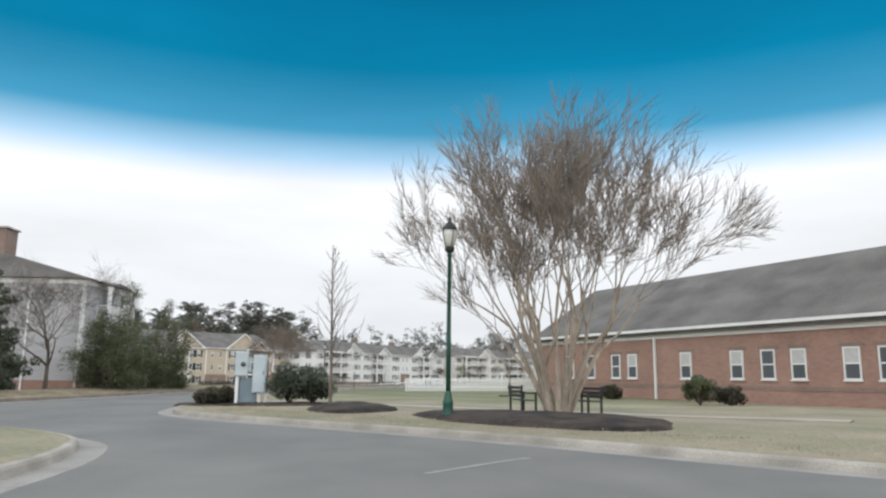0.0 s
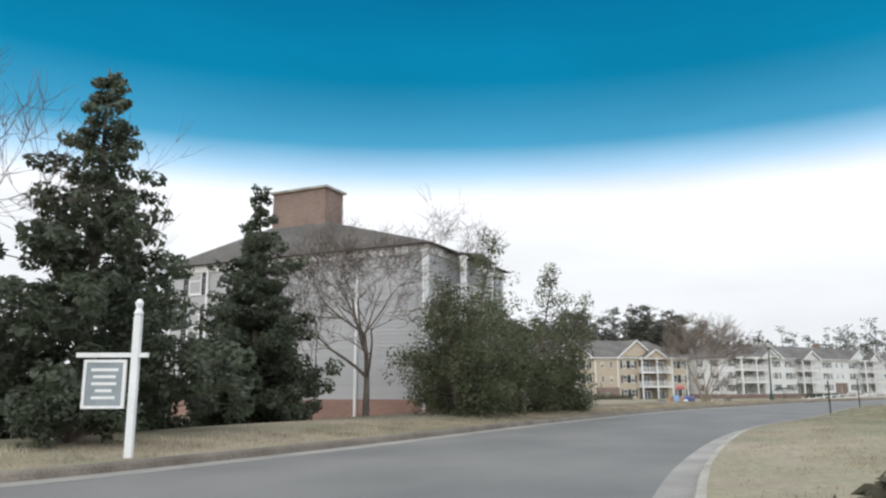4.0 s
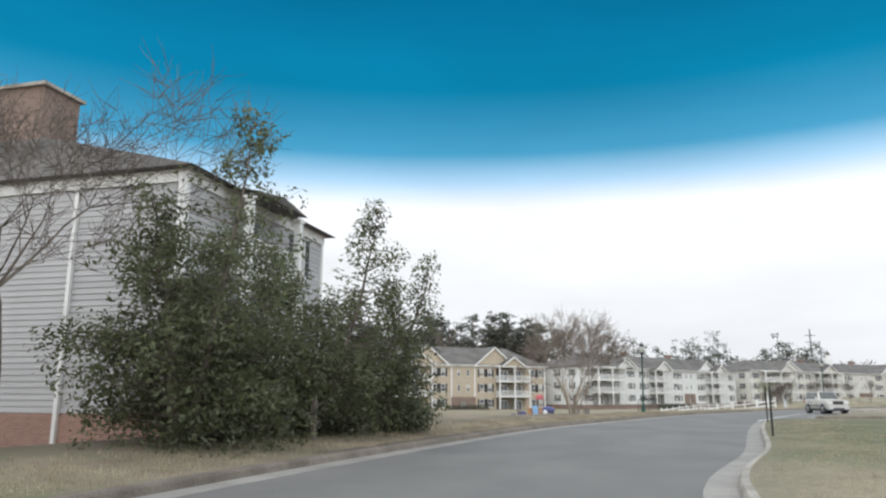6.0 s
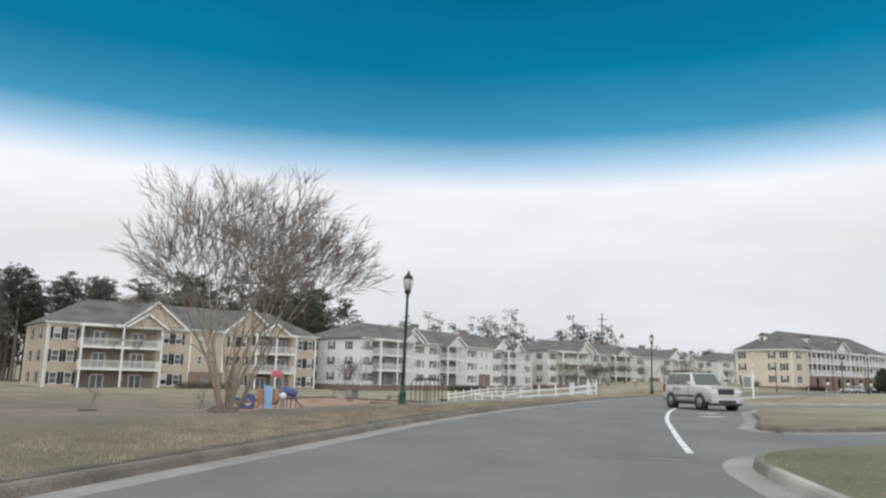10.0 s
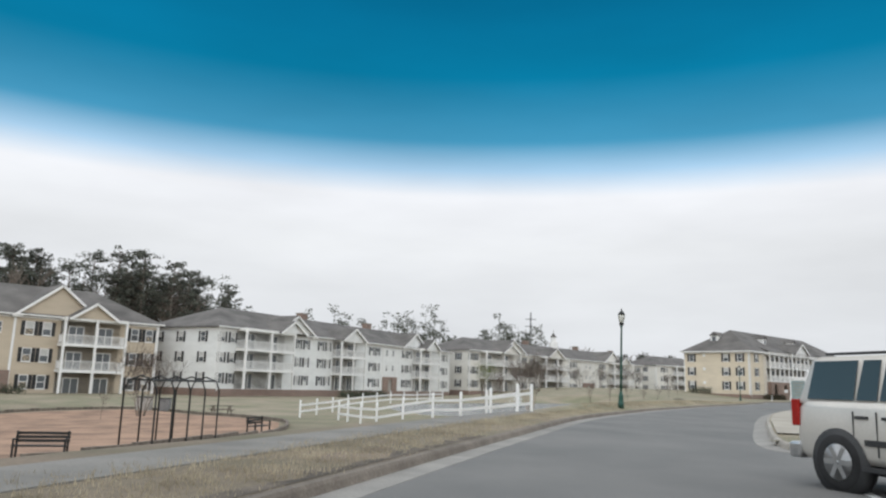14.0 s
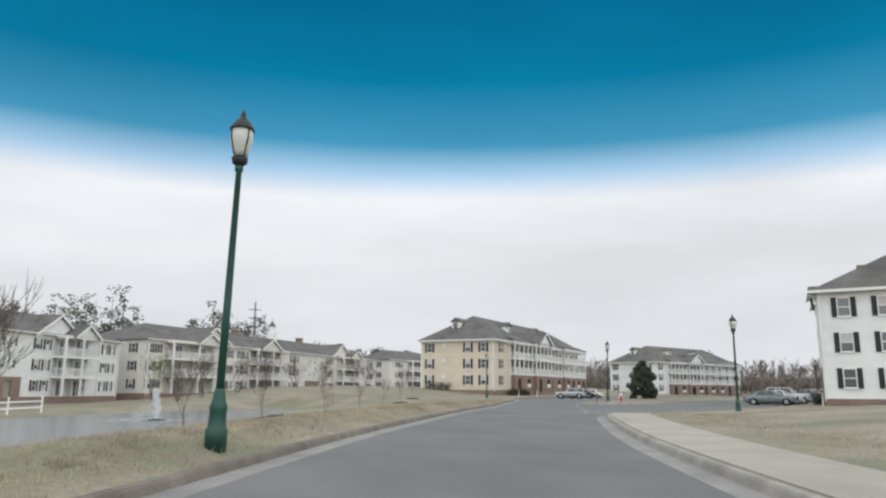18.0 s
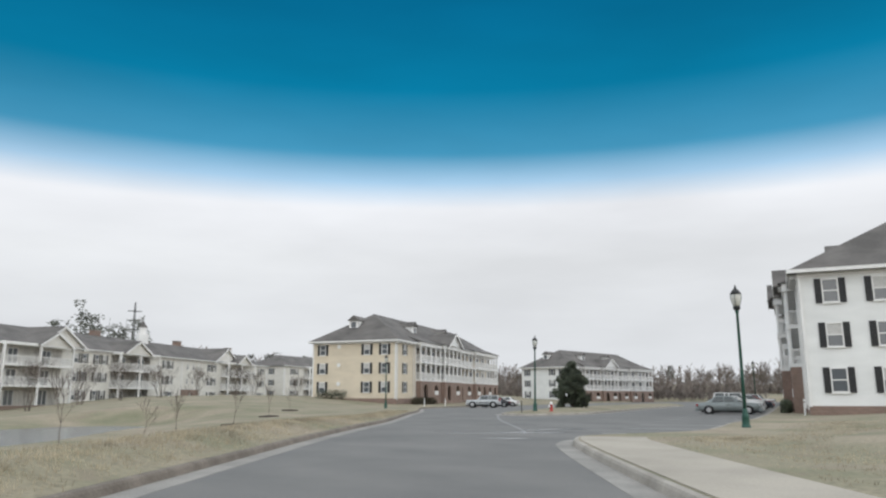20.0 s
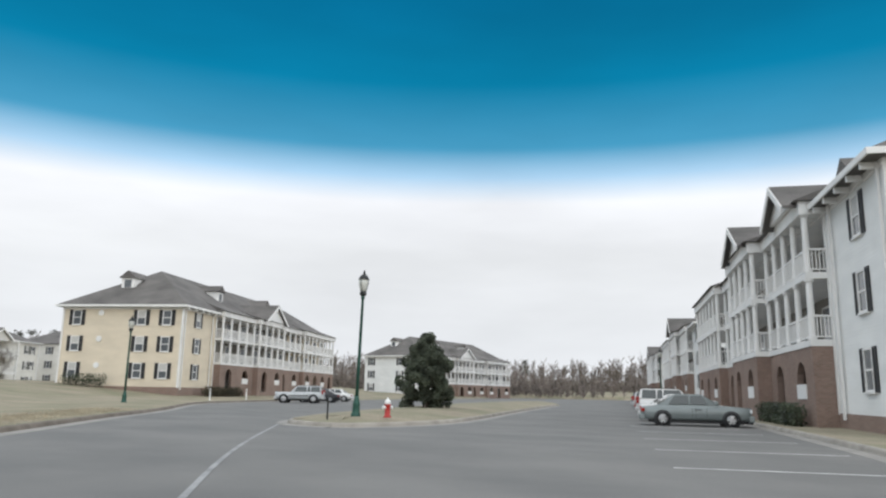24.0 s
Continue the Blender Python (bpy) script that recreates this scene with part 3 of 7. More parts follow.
def hip(bm, x0, y0, x1, y1, z, pitch, over=0.5, gable0=False, gable1=False):
    """A hipped roof body over a rectangle, ridge along its longer side, with an eave board."""
    x0, y0, x1, y1 = x0 - over, y0 - over, x1 + over, y1 + over
    half = (y1 - y0) / 2
    rz = z + half * pitch
    ym = (y0 + y1) / 2
    r0, r1 = (x0 if gable0 else x0 + half), (x1 if gable1 else x1 - half)
    if r1 < r0:
        r0 = r1 = (x0 + x1) / 2
    t = 0.18
    a = [bm.verts.new(p) for p in ((x0, y0, z - t), (x1, y0, z - t), (x1, y1, z - t), (x0, y1, z - t))]
    b = [bm.verts.new(p) for p in ((x0, y0, z), (x1, y0, z), (x1, y1, z), (x0, y1, z))]
    r = [bm.verts.new((r0, ym, rz)), bm.verts.new((r1, ym, rz))]
    bm.faces.new(a[::-1])
    for k in range(4):
        bm.faces.new((a[k], a[(k + 1) % 4], b[(k + 1) % 4], b[k]))
    bm.faces.new((b[0], b[1], r[1], r[0]))
    bm.faces.new((b[1], b[2], r[1]))
    bm.faces.new((b[2], b[3], r[0], r[1]))
    bm.faces.new((b[3], b[0], r[0]))
    return rz


def gable(house, xc, w, y_front, y_back, z, pitch, wallmat, over=0.35):
    """A front gable: its roof, the wall triangle below, and white rake boards."""
    h = w / 2 * pitch
    bm = bmesh.new()
    xo, dz = w / 2 + over, over * pitch
    for s in (-1, 1):
        q = [(xc, y_front - over, z + h), (xc + s * xo, y_front - over, z - dz), (xc + s * xo, y_back, z - dz), (xc, y_back, z + h)]
        top = [bm.verts.new((x, y, zz + 0.14)) for x, y, zz in q]
        bot = [bm.verts.new((x, y, zz)) for x, y, zz in q]
        f = (0, 1, 2, 3) if s == -1 else (3, 2, 1, 0)
        bm.faces.new([top[i] for i in f])
        bm.faces.new([bot[i] for i in f[::-1]])
        for k in range(4):
            i, j = f[k], f[(k + 1) % 4]
            bm.faces.new((bot[i], bot[j], top[j], top[i]))
    part("gable_roof", bm, M_ROOF, house)
    bm = bmesh.new()
    fr = [bm.verts.new(p) for p in ((xc - w / 2, y_front, z - 0.02), (xc + w / 2, y_front, z - 0.02), (xc, y_front, z + h - 0.02))]
    bk = [bm.verts.new((v.co.x, y_front + 0.25, v.co.z)) for v in fr]
    bm.faces.new(fr)
    bm.faces.new(bk[::-1])
    for k in range(3):
        bm.faces.new((fr[k], bk[k], bk[(k + 1) % 3], fr[(k + 1) % 3]))
    part("gable_wall", bm, wallmat, house)
    bm = bmesh.new()
    for s in (-1, 1):
        ang = math.atan(pitch)
        ln = math.hypot(xo, h + dz)
        m = Matrix.Translation((xc, y_front - over - 0.03, z + h + 0.1)) @ Matrix.Rotation(ang if s == 1 else math.pi - ang, 4, "Y")
        box(bm, 0, -0.03, -0.30 if s == 1 else 0.0, ln, 0.03, 0.0 if s == 1 else 0.30, m)
    part("rake_board", bm, M_TRIM, house)


def porch(house, x0, x1, y, depth, floors, storey, z0, cols, brick_base=False, top=None):
    """A stack of balconies in front of a panel toned as a shaded recess: slabs, posts and railings."""
    w = x1 - x0
    ztop = z0 + floors * storey
    # flat panel on the wall, its darker colour stands for balcony shade
    part("porch_recess", boxes((x0 + 0.1, y + 0.02, z0, x1 - 0.1, y + 0.06, ztop - 0.25)), M_DARK, house, "flat panel behind the balconies, toned as shade")
    for k in range(floors):
        zb = z0 + k * storey
        for xc in (x0 + w * 0.26, x0 + w * 0.74):
            d = part("balcony_door", boxes((xc - 0.85, y - 0.04, zb + 0.05, xc + 0.85, y + 0.01, zb + 2.1), ), M_PANE, house)
            part("door_frame", boxes((xc - 0.95, y - 0.06, zb + 0.05, xc - 0.85, y, zb + 2.2), (xc + 0.85, y - 0.06, zb + 0.05, xc + 0.95, y, zb + 2.2),
                                     (xc - 0.85, y - 0.06, zb + 2.1, xc + 0.85, y, zb + 2.2), (xc - 0.04, y - 0.06, zb + 0.05, xc + 0.04, y, zb + 2.1)), M_TRIM, d)
    for k in range(1, floors + 1):
        zb = z0 + k * storey
        part("balcony_slab" if k < floors else "porch_beam", boxes((x0 - 0.1, y - depth - 0.08, zb - 0.36, x1 + 0.1, y, zb)), M_TRIM, house)
    for k in range(1, floors):
        zb = z0 + k * storey
        r = put("railing", "railing/%.2f" % w, lambda: rail_mesh(w), M_TRIM, house, pose(x0, y - depth, zb))
        for xs in (x0, x1):
            put("railing", "railing/%.2f" % depth, lambda: rail_mesh(depth), M_TRIM, house, pose(xs, y - depth, zb, 0, 0, 90))
    for k in range(floors):
        zb = z0 + k * storey
        for c in range(cols):
            x = x0 + w * c / (cols - 1)
            put("post", "post/%.2f" % storey, lambda: boxes((-0.13, -0.13, 0, 0.13, 0.13, storey - 0.36), (-0.18, -0.18, 0, 0.18, 0.18, 0.18),
                (-0.18, -0.18, storey - 0.50, 0.18, 0.18, storey - 0.36)), M_TRIM, house, pose(x, y - depth + 0.05, zb))


def house_shell(house, L, depth, H, wallmat, brick_h=0.0, brickmat=None):
    brickmat = brickmat or M_BRICKD
    part("wall", boxes((0, 0, brick_h - 0.01, L, depth, H)), wallmat, house)
    part("brick_base", boxes((-0.05, -0.05, -2.0, L + 0.05, depth + 0.05, max(brick_h, 0.35))), brickmat, house)
    tr = [(-0.07, -0.07, brick_h, 0.16, 0.12, H), (L - 0.16, -0.07, brick_h, L + 0.07, 0.12, H), (-0.07, depth - 0.12, brick_h, 0.16, depth + 0.07, H),
          (L - 0.16, depth - 0.12, brick_h, L + 0.07, depth + 0.07, H)]
    for b in tr:
        part("corner_board", boxes(b), M_TRIM, house)
    part("frieze", boxes((-0.09, -0.09, H - 0.42, L + 0.09, depth + 0.09, H)), M_TRIM, house)


def chimney(house, x, y, z, w=1.5, d=1.1, h=1.8):
    c = part("chimney", boxes((x - w / 2, y - d / 2, z - 2.0, x + w / 2, y + d / 2, z + h)), M_BRICKD, house)
    part("chimney_cap", boxes((x - w / 2 - 0.1, y - d / 2 - 0.1, z + h, x + w / 2 + 0.1, y + d / 2 + 0.1, z + h + 0.14)), M_CONC, c)


def win_stack(house, xs, st, s=1.0):
    for k in range(3):
        for x in xs:
            window(house, x, 0.0, 0.4 + k * st + 0.5 * st, 0, True, s)


def walkup(label, x, y, z, turn, L, depth, st, pitch, wallmat, bays, gables, side_wins=(), chims=(), group=""):
    """A three-storey walk-up: bays are ('pair', x), ('porch', x0, x1, columns) or ('stair', x0, x1), as fractions of the length."""
    h = thing("apartment_building", pose(x, y, z, 0, 0, math.degrees(turn)), label, "apartment building", group)
    H = 0.4 + 3 * st
    ws = st / 3.1
    house_shell(h, L, depth, H, wallmat, 0.35)
    bm = bmesh.new()
    hip(bm, 0, 0, L, depth, H, pitch)
    part("roof", bm, M_ROOF, h)
    part("gutter", boxes((-0.6, -0.62, H - 0.14, L + 0.6, -0.5, H + 0.02)), M_TRIM, h)
    for b in bays:
        if b[0] == "pair":
            win_stack(h, [b[1] * L - 0.98, b[1] * L + 0.98], st, ws)
        elif b[0] == "porch":
            porch(h, b[1] * L, b[2] * L, -0.02, 1.9, 3, st, 0.4, b[3])
        elif b[0] == "stair":
            x0, x1 = b[1] * L, b[2] * L
            xc = (x0 + x1) / 2
            part("stair_wall", boxes((x0, -0.03, 0.4 + st, x1, -0.005, H - 0.45)), wallmat, h, "plainer stairwell wall")
            part("entry_brick", boxes((x0, -0.35, -1.0, xc - 0.7, -0.01, 0.4 + st - 0.3), (xc + 0.7, -0.35, -1.0, x1, -0.01, 0.4 + st - 0.3), (xc - 0.7, -0.35, 2.4, xc + 0.7, -0.01, 0.4 + st - 0.3)), M_BRICKD, h)
            # the door reuses the painted recess shade tone
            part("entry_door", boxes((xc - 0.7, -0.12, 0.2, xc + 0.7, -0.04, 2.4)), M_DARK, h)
            for xe in (x0, x1):
                part("corner_board", boxes((xe - 0.14, -0.07, 0.4, xe + 0.14, -0.001, H - 0.42)), M_TRIM, h)
            for k in (1, 2):
                for sx in (-1.1, 1.1):
                    window(h, xc + sx, -0.04, 0.4 + (k + 0.48) * st, 0, False, 0.8 * ws, 0.8)
    for xc, w, yf, gp in gables:
        gable(h, xc * L, w, yf, depth / 2, H - 0.05, gp, wallmat)
        if yf > -1:
            part("gable_return", boxes((xc * L - w / 2 - 0.35, yf - 0.32, H - 0.36, xc * L - w / 2 + 0.9, yf, H - 0.06), (xc * L + w / 2 - 0.9, yf - 0.32, H - 0.36, xc * L + w / 2 + 0.35, yf, H - 0.06)), M_TRIM, h)
    for fx in side_wins:
        for k in range(3):
            window(h, -0.02, fx * depth, 0.4 + (k + 0.5) * st, -90, True, ws)
            window(h, L + 0.02, fx * depth, 0.4 + (k + 0.5) * st, 90, True, ws)
    for cx in chims:
        chimney(h, cx * L, depth / 2 + 0.5, H + (depth / 2 + 0.5) * pitch, 1.7, 1.1, 0.9)
    for xp in (0.28, L - 0.28):
        part("downpipe", boxes((xp - 0.06, -0.18, 0.1, xp + 0.06, -0.08, H - 0.3)), M_TRIM, h)
    return h


POND_HOUSES = "walk-up houses round the pond"
walkup("tan-sided three-storey walk-up with white balconies and black shutters", -56.4, 105.9, -1.74, 0.707, 44.3, 13, 3.19, 0.60, M_YELLOW,
       [("pair", 0.052), ("porch", 0.095, 0.355, 3), ("pair", 0.408), ("stair", 0.475, 0.60), ("pair", 0.660), ("porch", 0.715, 0.885, 3), ("pair", 0.950)],
       [(0.344, 10.2, -0.15, 0.80), (0.300, 5.8, -2.1, 0.68), (0.708, 10.0, -0.15, 0.80), (0.79, 5.6, -2.1, 0.68)], side_wins=(0.3, 0.7), group=POND_HOUSES)
walkup("white-sided three-storey walk-up with porch gables and brick chimneys", -14.3, 132.9, -0.41, 0.99, 68.8, 14, 2.77, 0.46, M_WHITE,
       [("pair", 0.025), ("porch", 0.05, 0.20, 3), ("pair", 0.262), ("pair", 0.345), ("porch", 0.378, 0.48, 3), ("pair", 0.564), ("stair", 0.606, 0.675), ("pair", 0.732), ("porch", 0.765, 0.88, 3), ("pair", 0.955)],
       [(0.234, 9.5, -0.15, 0.60), (0.19, 5.6, -2.1, 0.62), (0.425, 6.4, -2.1, 0.60), (0.774, 9.5, -0.15, 0.60), (0.83, 5.6, -2.1, 0.62)],
       side_wins=(0.2, 0.5, 0.8), chims=(0.39, 0.685), group=POND_HOUSES)
walkup("long cream three-storey walk-up seen across the pond", 27.6, 190.4, -0.03, 0.803, 91.6, 14, 2.90, 0.44, M_CREAM,
       [("pair", 0.018), ("porch", 0.045, 0.195, 3), ("pair", 0.240), ("pair", 0.295), ("porch", 0.325, 0.45, 3), ("pair", 0.515), ("stair", 0.57, 0.64), ("pair", 0.70), ("porch", 0.745, 0.885, 3), ("pair", 0.965)],
       [(0.191, 11.0, -0.15, 0.57), (0.15, 6.5, -2.1, 0.55), (0.375, 7.5, -2.1, 0.55), (0.769, 11.0, -0.15, 0.57), (0.82, 6.5, -2.1, 0.55)],
       side_wins=(0.2, 0.5, 0.8), chims=(0.383, 0.679, 0.93), group=POND_HOUSES)
walkup("pale grey three-storey walk-up with white porches near the evergreens", -29.3, 8.5, -1.1, math.atan2(27.0, -6.6), 27.8, 12, 3.1, 0.52, M_PALEGREY,
       [("pair", 0.1), ("pair", 0.25), ("porch", 0.35, 0.53, 3), ("pair", 0.72), ("porch", 0.80, 0.97, 3)],
       [(0.44, 6.4, -2.1, 0.7), (0.87, 6.0, -2.1, 0.7)], side_wins=(0.3, 0.7), group=POND_HOUSES)
walkup("pale far walk-up half hidden beyond the pond", 98.0, 262.0, 0.6, math.atan2(18, 26), 31.6, 13, 2.9, 0.46, M_CREAM,
       [("pair", 0.15), ("porch", 0.3, 0.6, 3), ("pair", 0.75)], [], side_wins=(0.3, 0.7), group=POND_HOUSES)


# ---- the yellow and white mansion blocks by the car park ----
def ring_wall(bm, x0, x1, y, z0, z1, arches, thick=0.3):
    """A masonry front with arched openings cut through: arches are (centre, width, sill, springing)."""
    xs = x0
    for c, w, sill, spring in sorted(arches):
        box(bm, xs, y - thick, z0, c - w / 2, y, z1)
        if sill > z0:
            box(bm, c - w / 2, y - thick, z0, c + w / 2, y, sill)
        n = 8
        pts = [(c - w / 2 * math.cos(math.pi * k / n), spring + w / 2 * math.sin(math.pi * k / n)) for k in range(n + 1)]
        for (ax, az), (bx, bz) in zip(pts, pts[1:]):
            fr = [bm.verts.new(p) for p in ((ax, y - thick, az), (bx, y - thick, bz), (bx, y - thick, z1), (ax, y - thick, z1))]
            bk = [bm.verts.new((v.co.x, y, v.co.z)) for v in fr]
            bm.faces.new(fr)
            bm.faces.new(bk[::-1])
            bm.faces.new((fr[1], fr[0], bk[0], bk[1]))
        xs = c + w / 2
    box(bm, xs, y - thick, z0, x1, y, z1)


def dormer(house, x, y, z, turn, wallmat):
    m = pose(x, y, z, 0, 0, turn)
    bm = bmesh.new()
    box(bm, -0.8, 0, 0, 0.8, 2.6, 1.5, m)
    d = part("dormer", bm, M_TRIM, house)
    bm = bmesh.new()
    a = [bm.verts.new(m @ Vector(p)) for p in ((-1.05, -0.25, 1.42), (1.05, -0.25, 1.42), (0, -0.25, 2.25), (-1.05, 3.4, 1.42), (1.05, 3.4, 1.42), (0, 3.4, 2.25))]
    for f in ((0, 1, 2), (5, 4, 3), (0, 2, 5, 3), (2, 1, 4, 5), (1, 0, 3, 4)):
        bm.faces.new([a[i] for i in f])
    part("dormer_roof", bm, M_ROOF, d)
    bm = bmesh.new()
    box(bm, -0.6, -0.05, 0.2, 0.6, 0.0, 1.35, m)
    w = part("dormer_window", bm, M_TRIM, d)
    bm = bmesh.new()
    box(bm, -0.42, -0.07, 0.32, 0.42, -0.04, 1.22, m)
    part("pane", bm, M_PANE, w)


def mansion(label, x, y, z, turn, L, depth, wallmat, st=2.8, pitch=0.60, mirror=False, gables=((0.415, 7.0, -1.85, 0.62),), group="mansion blocks by the car park"):
    """Three storeys: plain windowed ends, two-tier white porches over brick arcades in the middle, hipped roof with dormers."""
    h = thing("apartment_building", pose(x, y, z, 0, 0, math.degrees(turn)), label, "apartment building", group)
    H = 0.5 + 3 * st
    back = 1.7
    fx = (lambda s: (1 - s) * L) if mirror else (lambda s: s * L)
    bay = 0.15
    bx0, bx1 = sorted((fx(0), fx(bay)))
    cx0, cx1 = sorted((fx(bay), fx(1)))
    part("wall", boxes((bx0, 0, 0.29, bx1, depth, H)), wallmat, h)
    part("wall", boxes((cx0, back, 0.29, cx1, depth, H)), wallmat, h, "wall set back behind the porches")
    part("brick_base", boxes((-0.05, -0.05, -2.0, L + 0.05, depth + 0.05, 0.35)), M_BRICKD, h)
    for xc in (bx0, bx1):
        part("corner_board", boxes((xc - 0.14, -0.07, 0.3, xc + 0.14, 0.10, H)), M_TRIM, h)
    for xe in (-0.07, L - 0.12):
        part("corner_board", boxes((xe, depth - 0.12, 0.3, xe + 0.19, depth + 0.07, H)), M_TRIM, h)
    part("frieze", boxes((-0.09, -0.09, H - 0.42, L + 0.09, depth + 0.09, H)), M_TRIM, h)
    bm = bmesh.new()
    hip(bm, 0, 0, L, depth, H, pitch, 0.65)
    part("roof", bm, M_ROOF, h)
    part("eave_board", boxes((-0.72, -0.72, H - 0.2, L + 0.72, -0.65, H + 0.03), (-0.72, -0.65, H - 0.2, -0.65, depth + 0.65, H + 0.03), (L + 0.65, -0.65, H - 0.2, L + 0.72, depth + 0.65, H + 0.03)), M_TRIM, h)
    for k in range(0, int((L + 1) / 0.8), 2):
        part("cornice_bracket", boxes((k * 0.8 - 0.1, -0.62, H - 0.42, k * 0.8 + 0.1, -0.10, H - 0.2)), M_TRIM, h)
    # plain bay windows, end walls with round vents
    for k in range(3):
        zz = 0.5 + k * st + 1.5
        window(h, fx(0.065), -0.01, zz)
        for s in (0.13, 0.34, 0.88):
            for xe, wt in ((-0.02, -90), (L + 0.02, 90)):
                window(h, xe, s * depth, zz, wt)
        for xe in (-0.03, L + 0.03):
            bm = bmesh.new()
            lathe(bm, [(0.32, -0.05), (0.32, 0.05), (0.22, 0.06)], 14, Matrix.Translation((xe, 0.68 * depth, zz + 0.5)) @ Matrix.Rotation(math.copysign(math.pi / 2, xe), 4, "Y"))
            part("round_vent", bm, M_TRIM, h)
    # brick arcade and porches in the middle
    for s0, s1, proj in ((bay, 0.33, 0.9), (0.33, 0.50, 1.6), (0.50, 0.68, 0.7), (0.68, 0.97, 1.3)):
        a, b = sorted((fx(s0), fx(s1)))
        w = b - a
        cnt = max(2, round(w / 4.2))
        bm = bmesh.new()
        ring_wall(bm, a, b, -proj + 0.3, -1.5, 0.5 + st, [(a + w * (k + 0.5) / cnt, 1.7, 0.0 if (k + int(s0 * 10)) % 2 else 0.9, 1.7) for k in range(cnt)])
        box(bm, a, -proj + 0.3, -1.5, a + 0.3, back, 0.5 + st)
        box(bm, b - 0.3, -proj + 0.3, -1.5, b, back, 0.5 + st)
        part("brick_arcade", bm, M_BRICKD, h, "brown brick ground-floor arcade with arched openings")
        for k in range(cnt):
            if not (k + int(s0 * 10)) % 2:
                xc = a + w * (k + 0.5) / cnt
                part("arcade_rail", boxes((xc - 0.85, -proj - 0.04, 0.9, xc + 0.85, -proj + 0.02, 1.55)), M_TRIM, h)
        # shade behind the first three porches is put into the panel's colour
        part("porch_recess", boxes((a + 0.05, back - 0.08, 0.36, b - 0.05, back - 0.02, H - 0.5)), M_DARK if s0 < 0.6 else wallmat, h, "flat panel behind the porches, mostly toned as shade")
        for k in (1, 2):
            zb = 0.5 + k * st
            part("porch_floor", boxes((a - 0.05, -proj - 0.05, zb - 0.28, b + 0.05, back - 0.1, zb)), M_TRIM, h)
            put("railing", "railing/%.2f" % w, lambda: rail_mesh(w), M_TRIM, h, pose(a, -proj + 0.08, zb))
            for xs in (a, b):
                put("railing", "railing/%.2f" % proj, lambda: rail_mesh(proj), M_TRIM, h, pose(xs, -proj + 0.05, zb, 0, 0, 90))
            m = cnt * 2
            for c in range(m + 1):
                put("column", "column/%.2f" % st, lambda: lathe(bmesh.new(), [(0.20, 0), (0.20, 0.12), (0.15, 0.16), (0.13, st - 0.45), (0.20, st - 0.38), (0.20, st - 0.28)], 10),
                    M_TRIM, h, pose(a + 0.15 + (w - 0.3) * c / m, -proj + 0.1, zb))
            for c in range(cnt):
                xd = a + w * (c + 0.5) / cnt
                d = part("porch_door", boxes((xd - 0.8, back - 0.13, zb, xd + 0.8, back - 0.07, zb + 2.1)), M_PANE, h)
                part("door_frame", boxes((xd - 0.92, back - 0.16, zb, xd - 0.8, back - 0.08, zb + 2.2), (xd + 0.8, back - 0.16, zb, xd + 0.92, back - 0.08, zb + 2.2), (xd - 0.8, back - 0.16, zb + 2.1, xd + 0.8, back - 0.08, zb + 2.2)), M_TRIM, d)
        part("porch_entablature", boxes((a - 0.15, -proj - 0.15, H - 0.35, b + 0.15, back - 0.1, H + 0.25)), M_TRIM, h)
        bm = bmesh.new()
        q = [bm.verts.new(p) for p in ((a - 0.4, -proj - 0.4, H + 0.25), (b + 0.4, -proj - 0.4, H + 0.25), (b + 0.4, 1.5, H + 1.35), (a - 0.4, 1.5, H + 1.35),
                                       (a - 0.4, 1.5, H + 0.25), (b + 0.4, 1.5, H + 0.25))]
        for f in ((0, 1, 2, 3), (0, 3, 4), (1, 5, 2), (0, 4, 5, 1), (3, 2, 5, 4)):
            bm.faces.new([q[i] for i in f])
        part("porch_roof", bm, M_ROOF, h)
    for s, w, yf, gp in gables:
        gable(h, fx(s), w, yf, depth / 2, H + 0.25, gp, M_TRIM)
    for s in (0.27, 0.56):
        dormer(h, fx(s), depth * 0.20, H + depth * 0.20 * pitch + 0.1, 0, wallmat)
    for xe, wt in ((depth * 0.22, -90), (L - depth * 0.22, 90)):
        dormer(h, xe, depth * 0.62, H + depth * 0.22 * pitch + 0.1, wt, wallmat)
    for xp in (fx(0.006), fx(0.128)):
        part("downpipe", boxes((xp - 0.06, -0.18, 0.1, xp + 0.06, -0.08, H - 0.2)), M_TRIM, h)
    return h


LOT = math.atan2(-0.54, -0.84)
mansion("yellow three-storey mansion block with white porches over brick arches", 81.2, 171.6, 0.9, 0.651, 52.1, 13.9, M_YELLOWB, 2.8, 0.64)
mansion("white-sided three-storey block with white porches beside the parked cars", 116.4, 130.5, 0.4, LOT, 50, 14, M_WHITE, 2.92, mirror=True, gables=((0.205, 4.4, -1.3, 0.62), (0.40, 5.6, -1.85, 0.55)))
mansion("second white porch block farther along the car park", 172.0, 165.4, 1.2, LOT, 50, 14, M_WHITE, mirror=True)
mansion("cream porch block at the far end of the car park", 226.0, 200.5, 1.2, LOT, 48, 14, M_CREAM, mirror=True)
mansion("white far mansion block behind the parking island", 153.6, 213.9, 0.1, 0.27, 44.2, 14, M_WHITE, 2.76, 0.62)


# ---- the grey walk-up behind the evergreens at the first bend ----
M_BOARD = mat("grey_lap_boards", (0.44, 0.43, 0.43), 0.6, vary=0.05, size=2.0, bump_size=20, streak=(1, 1, 4), each=0.05)


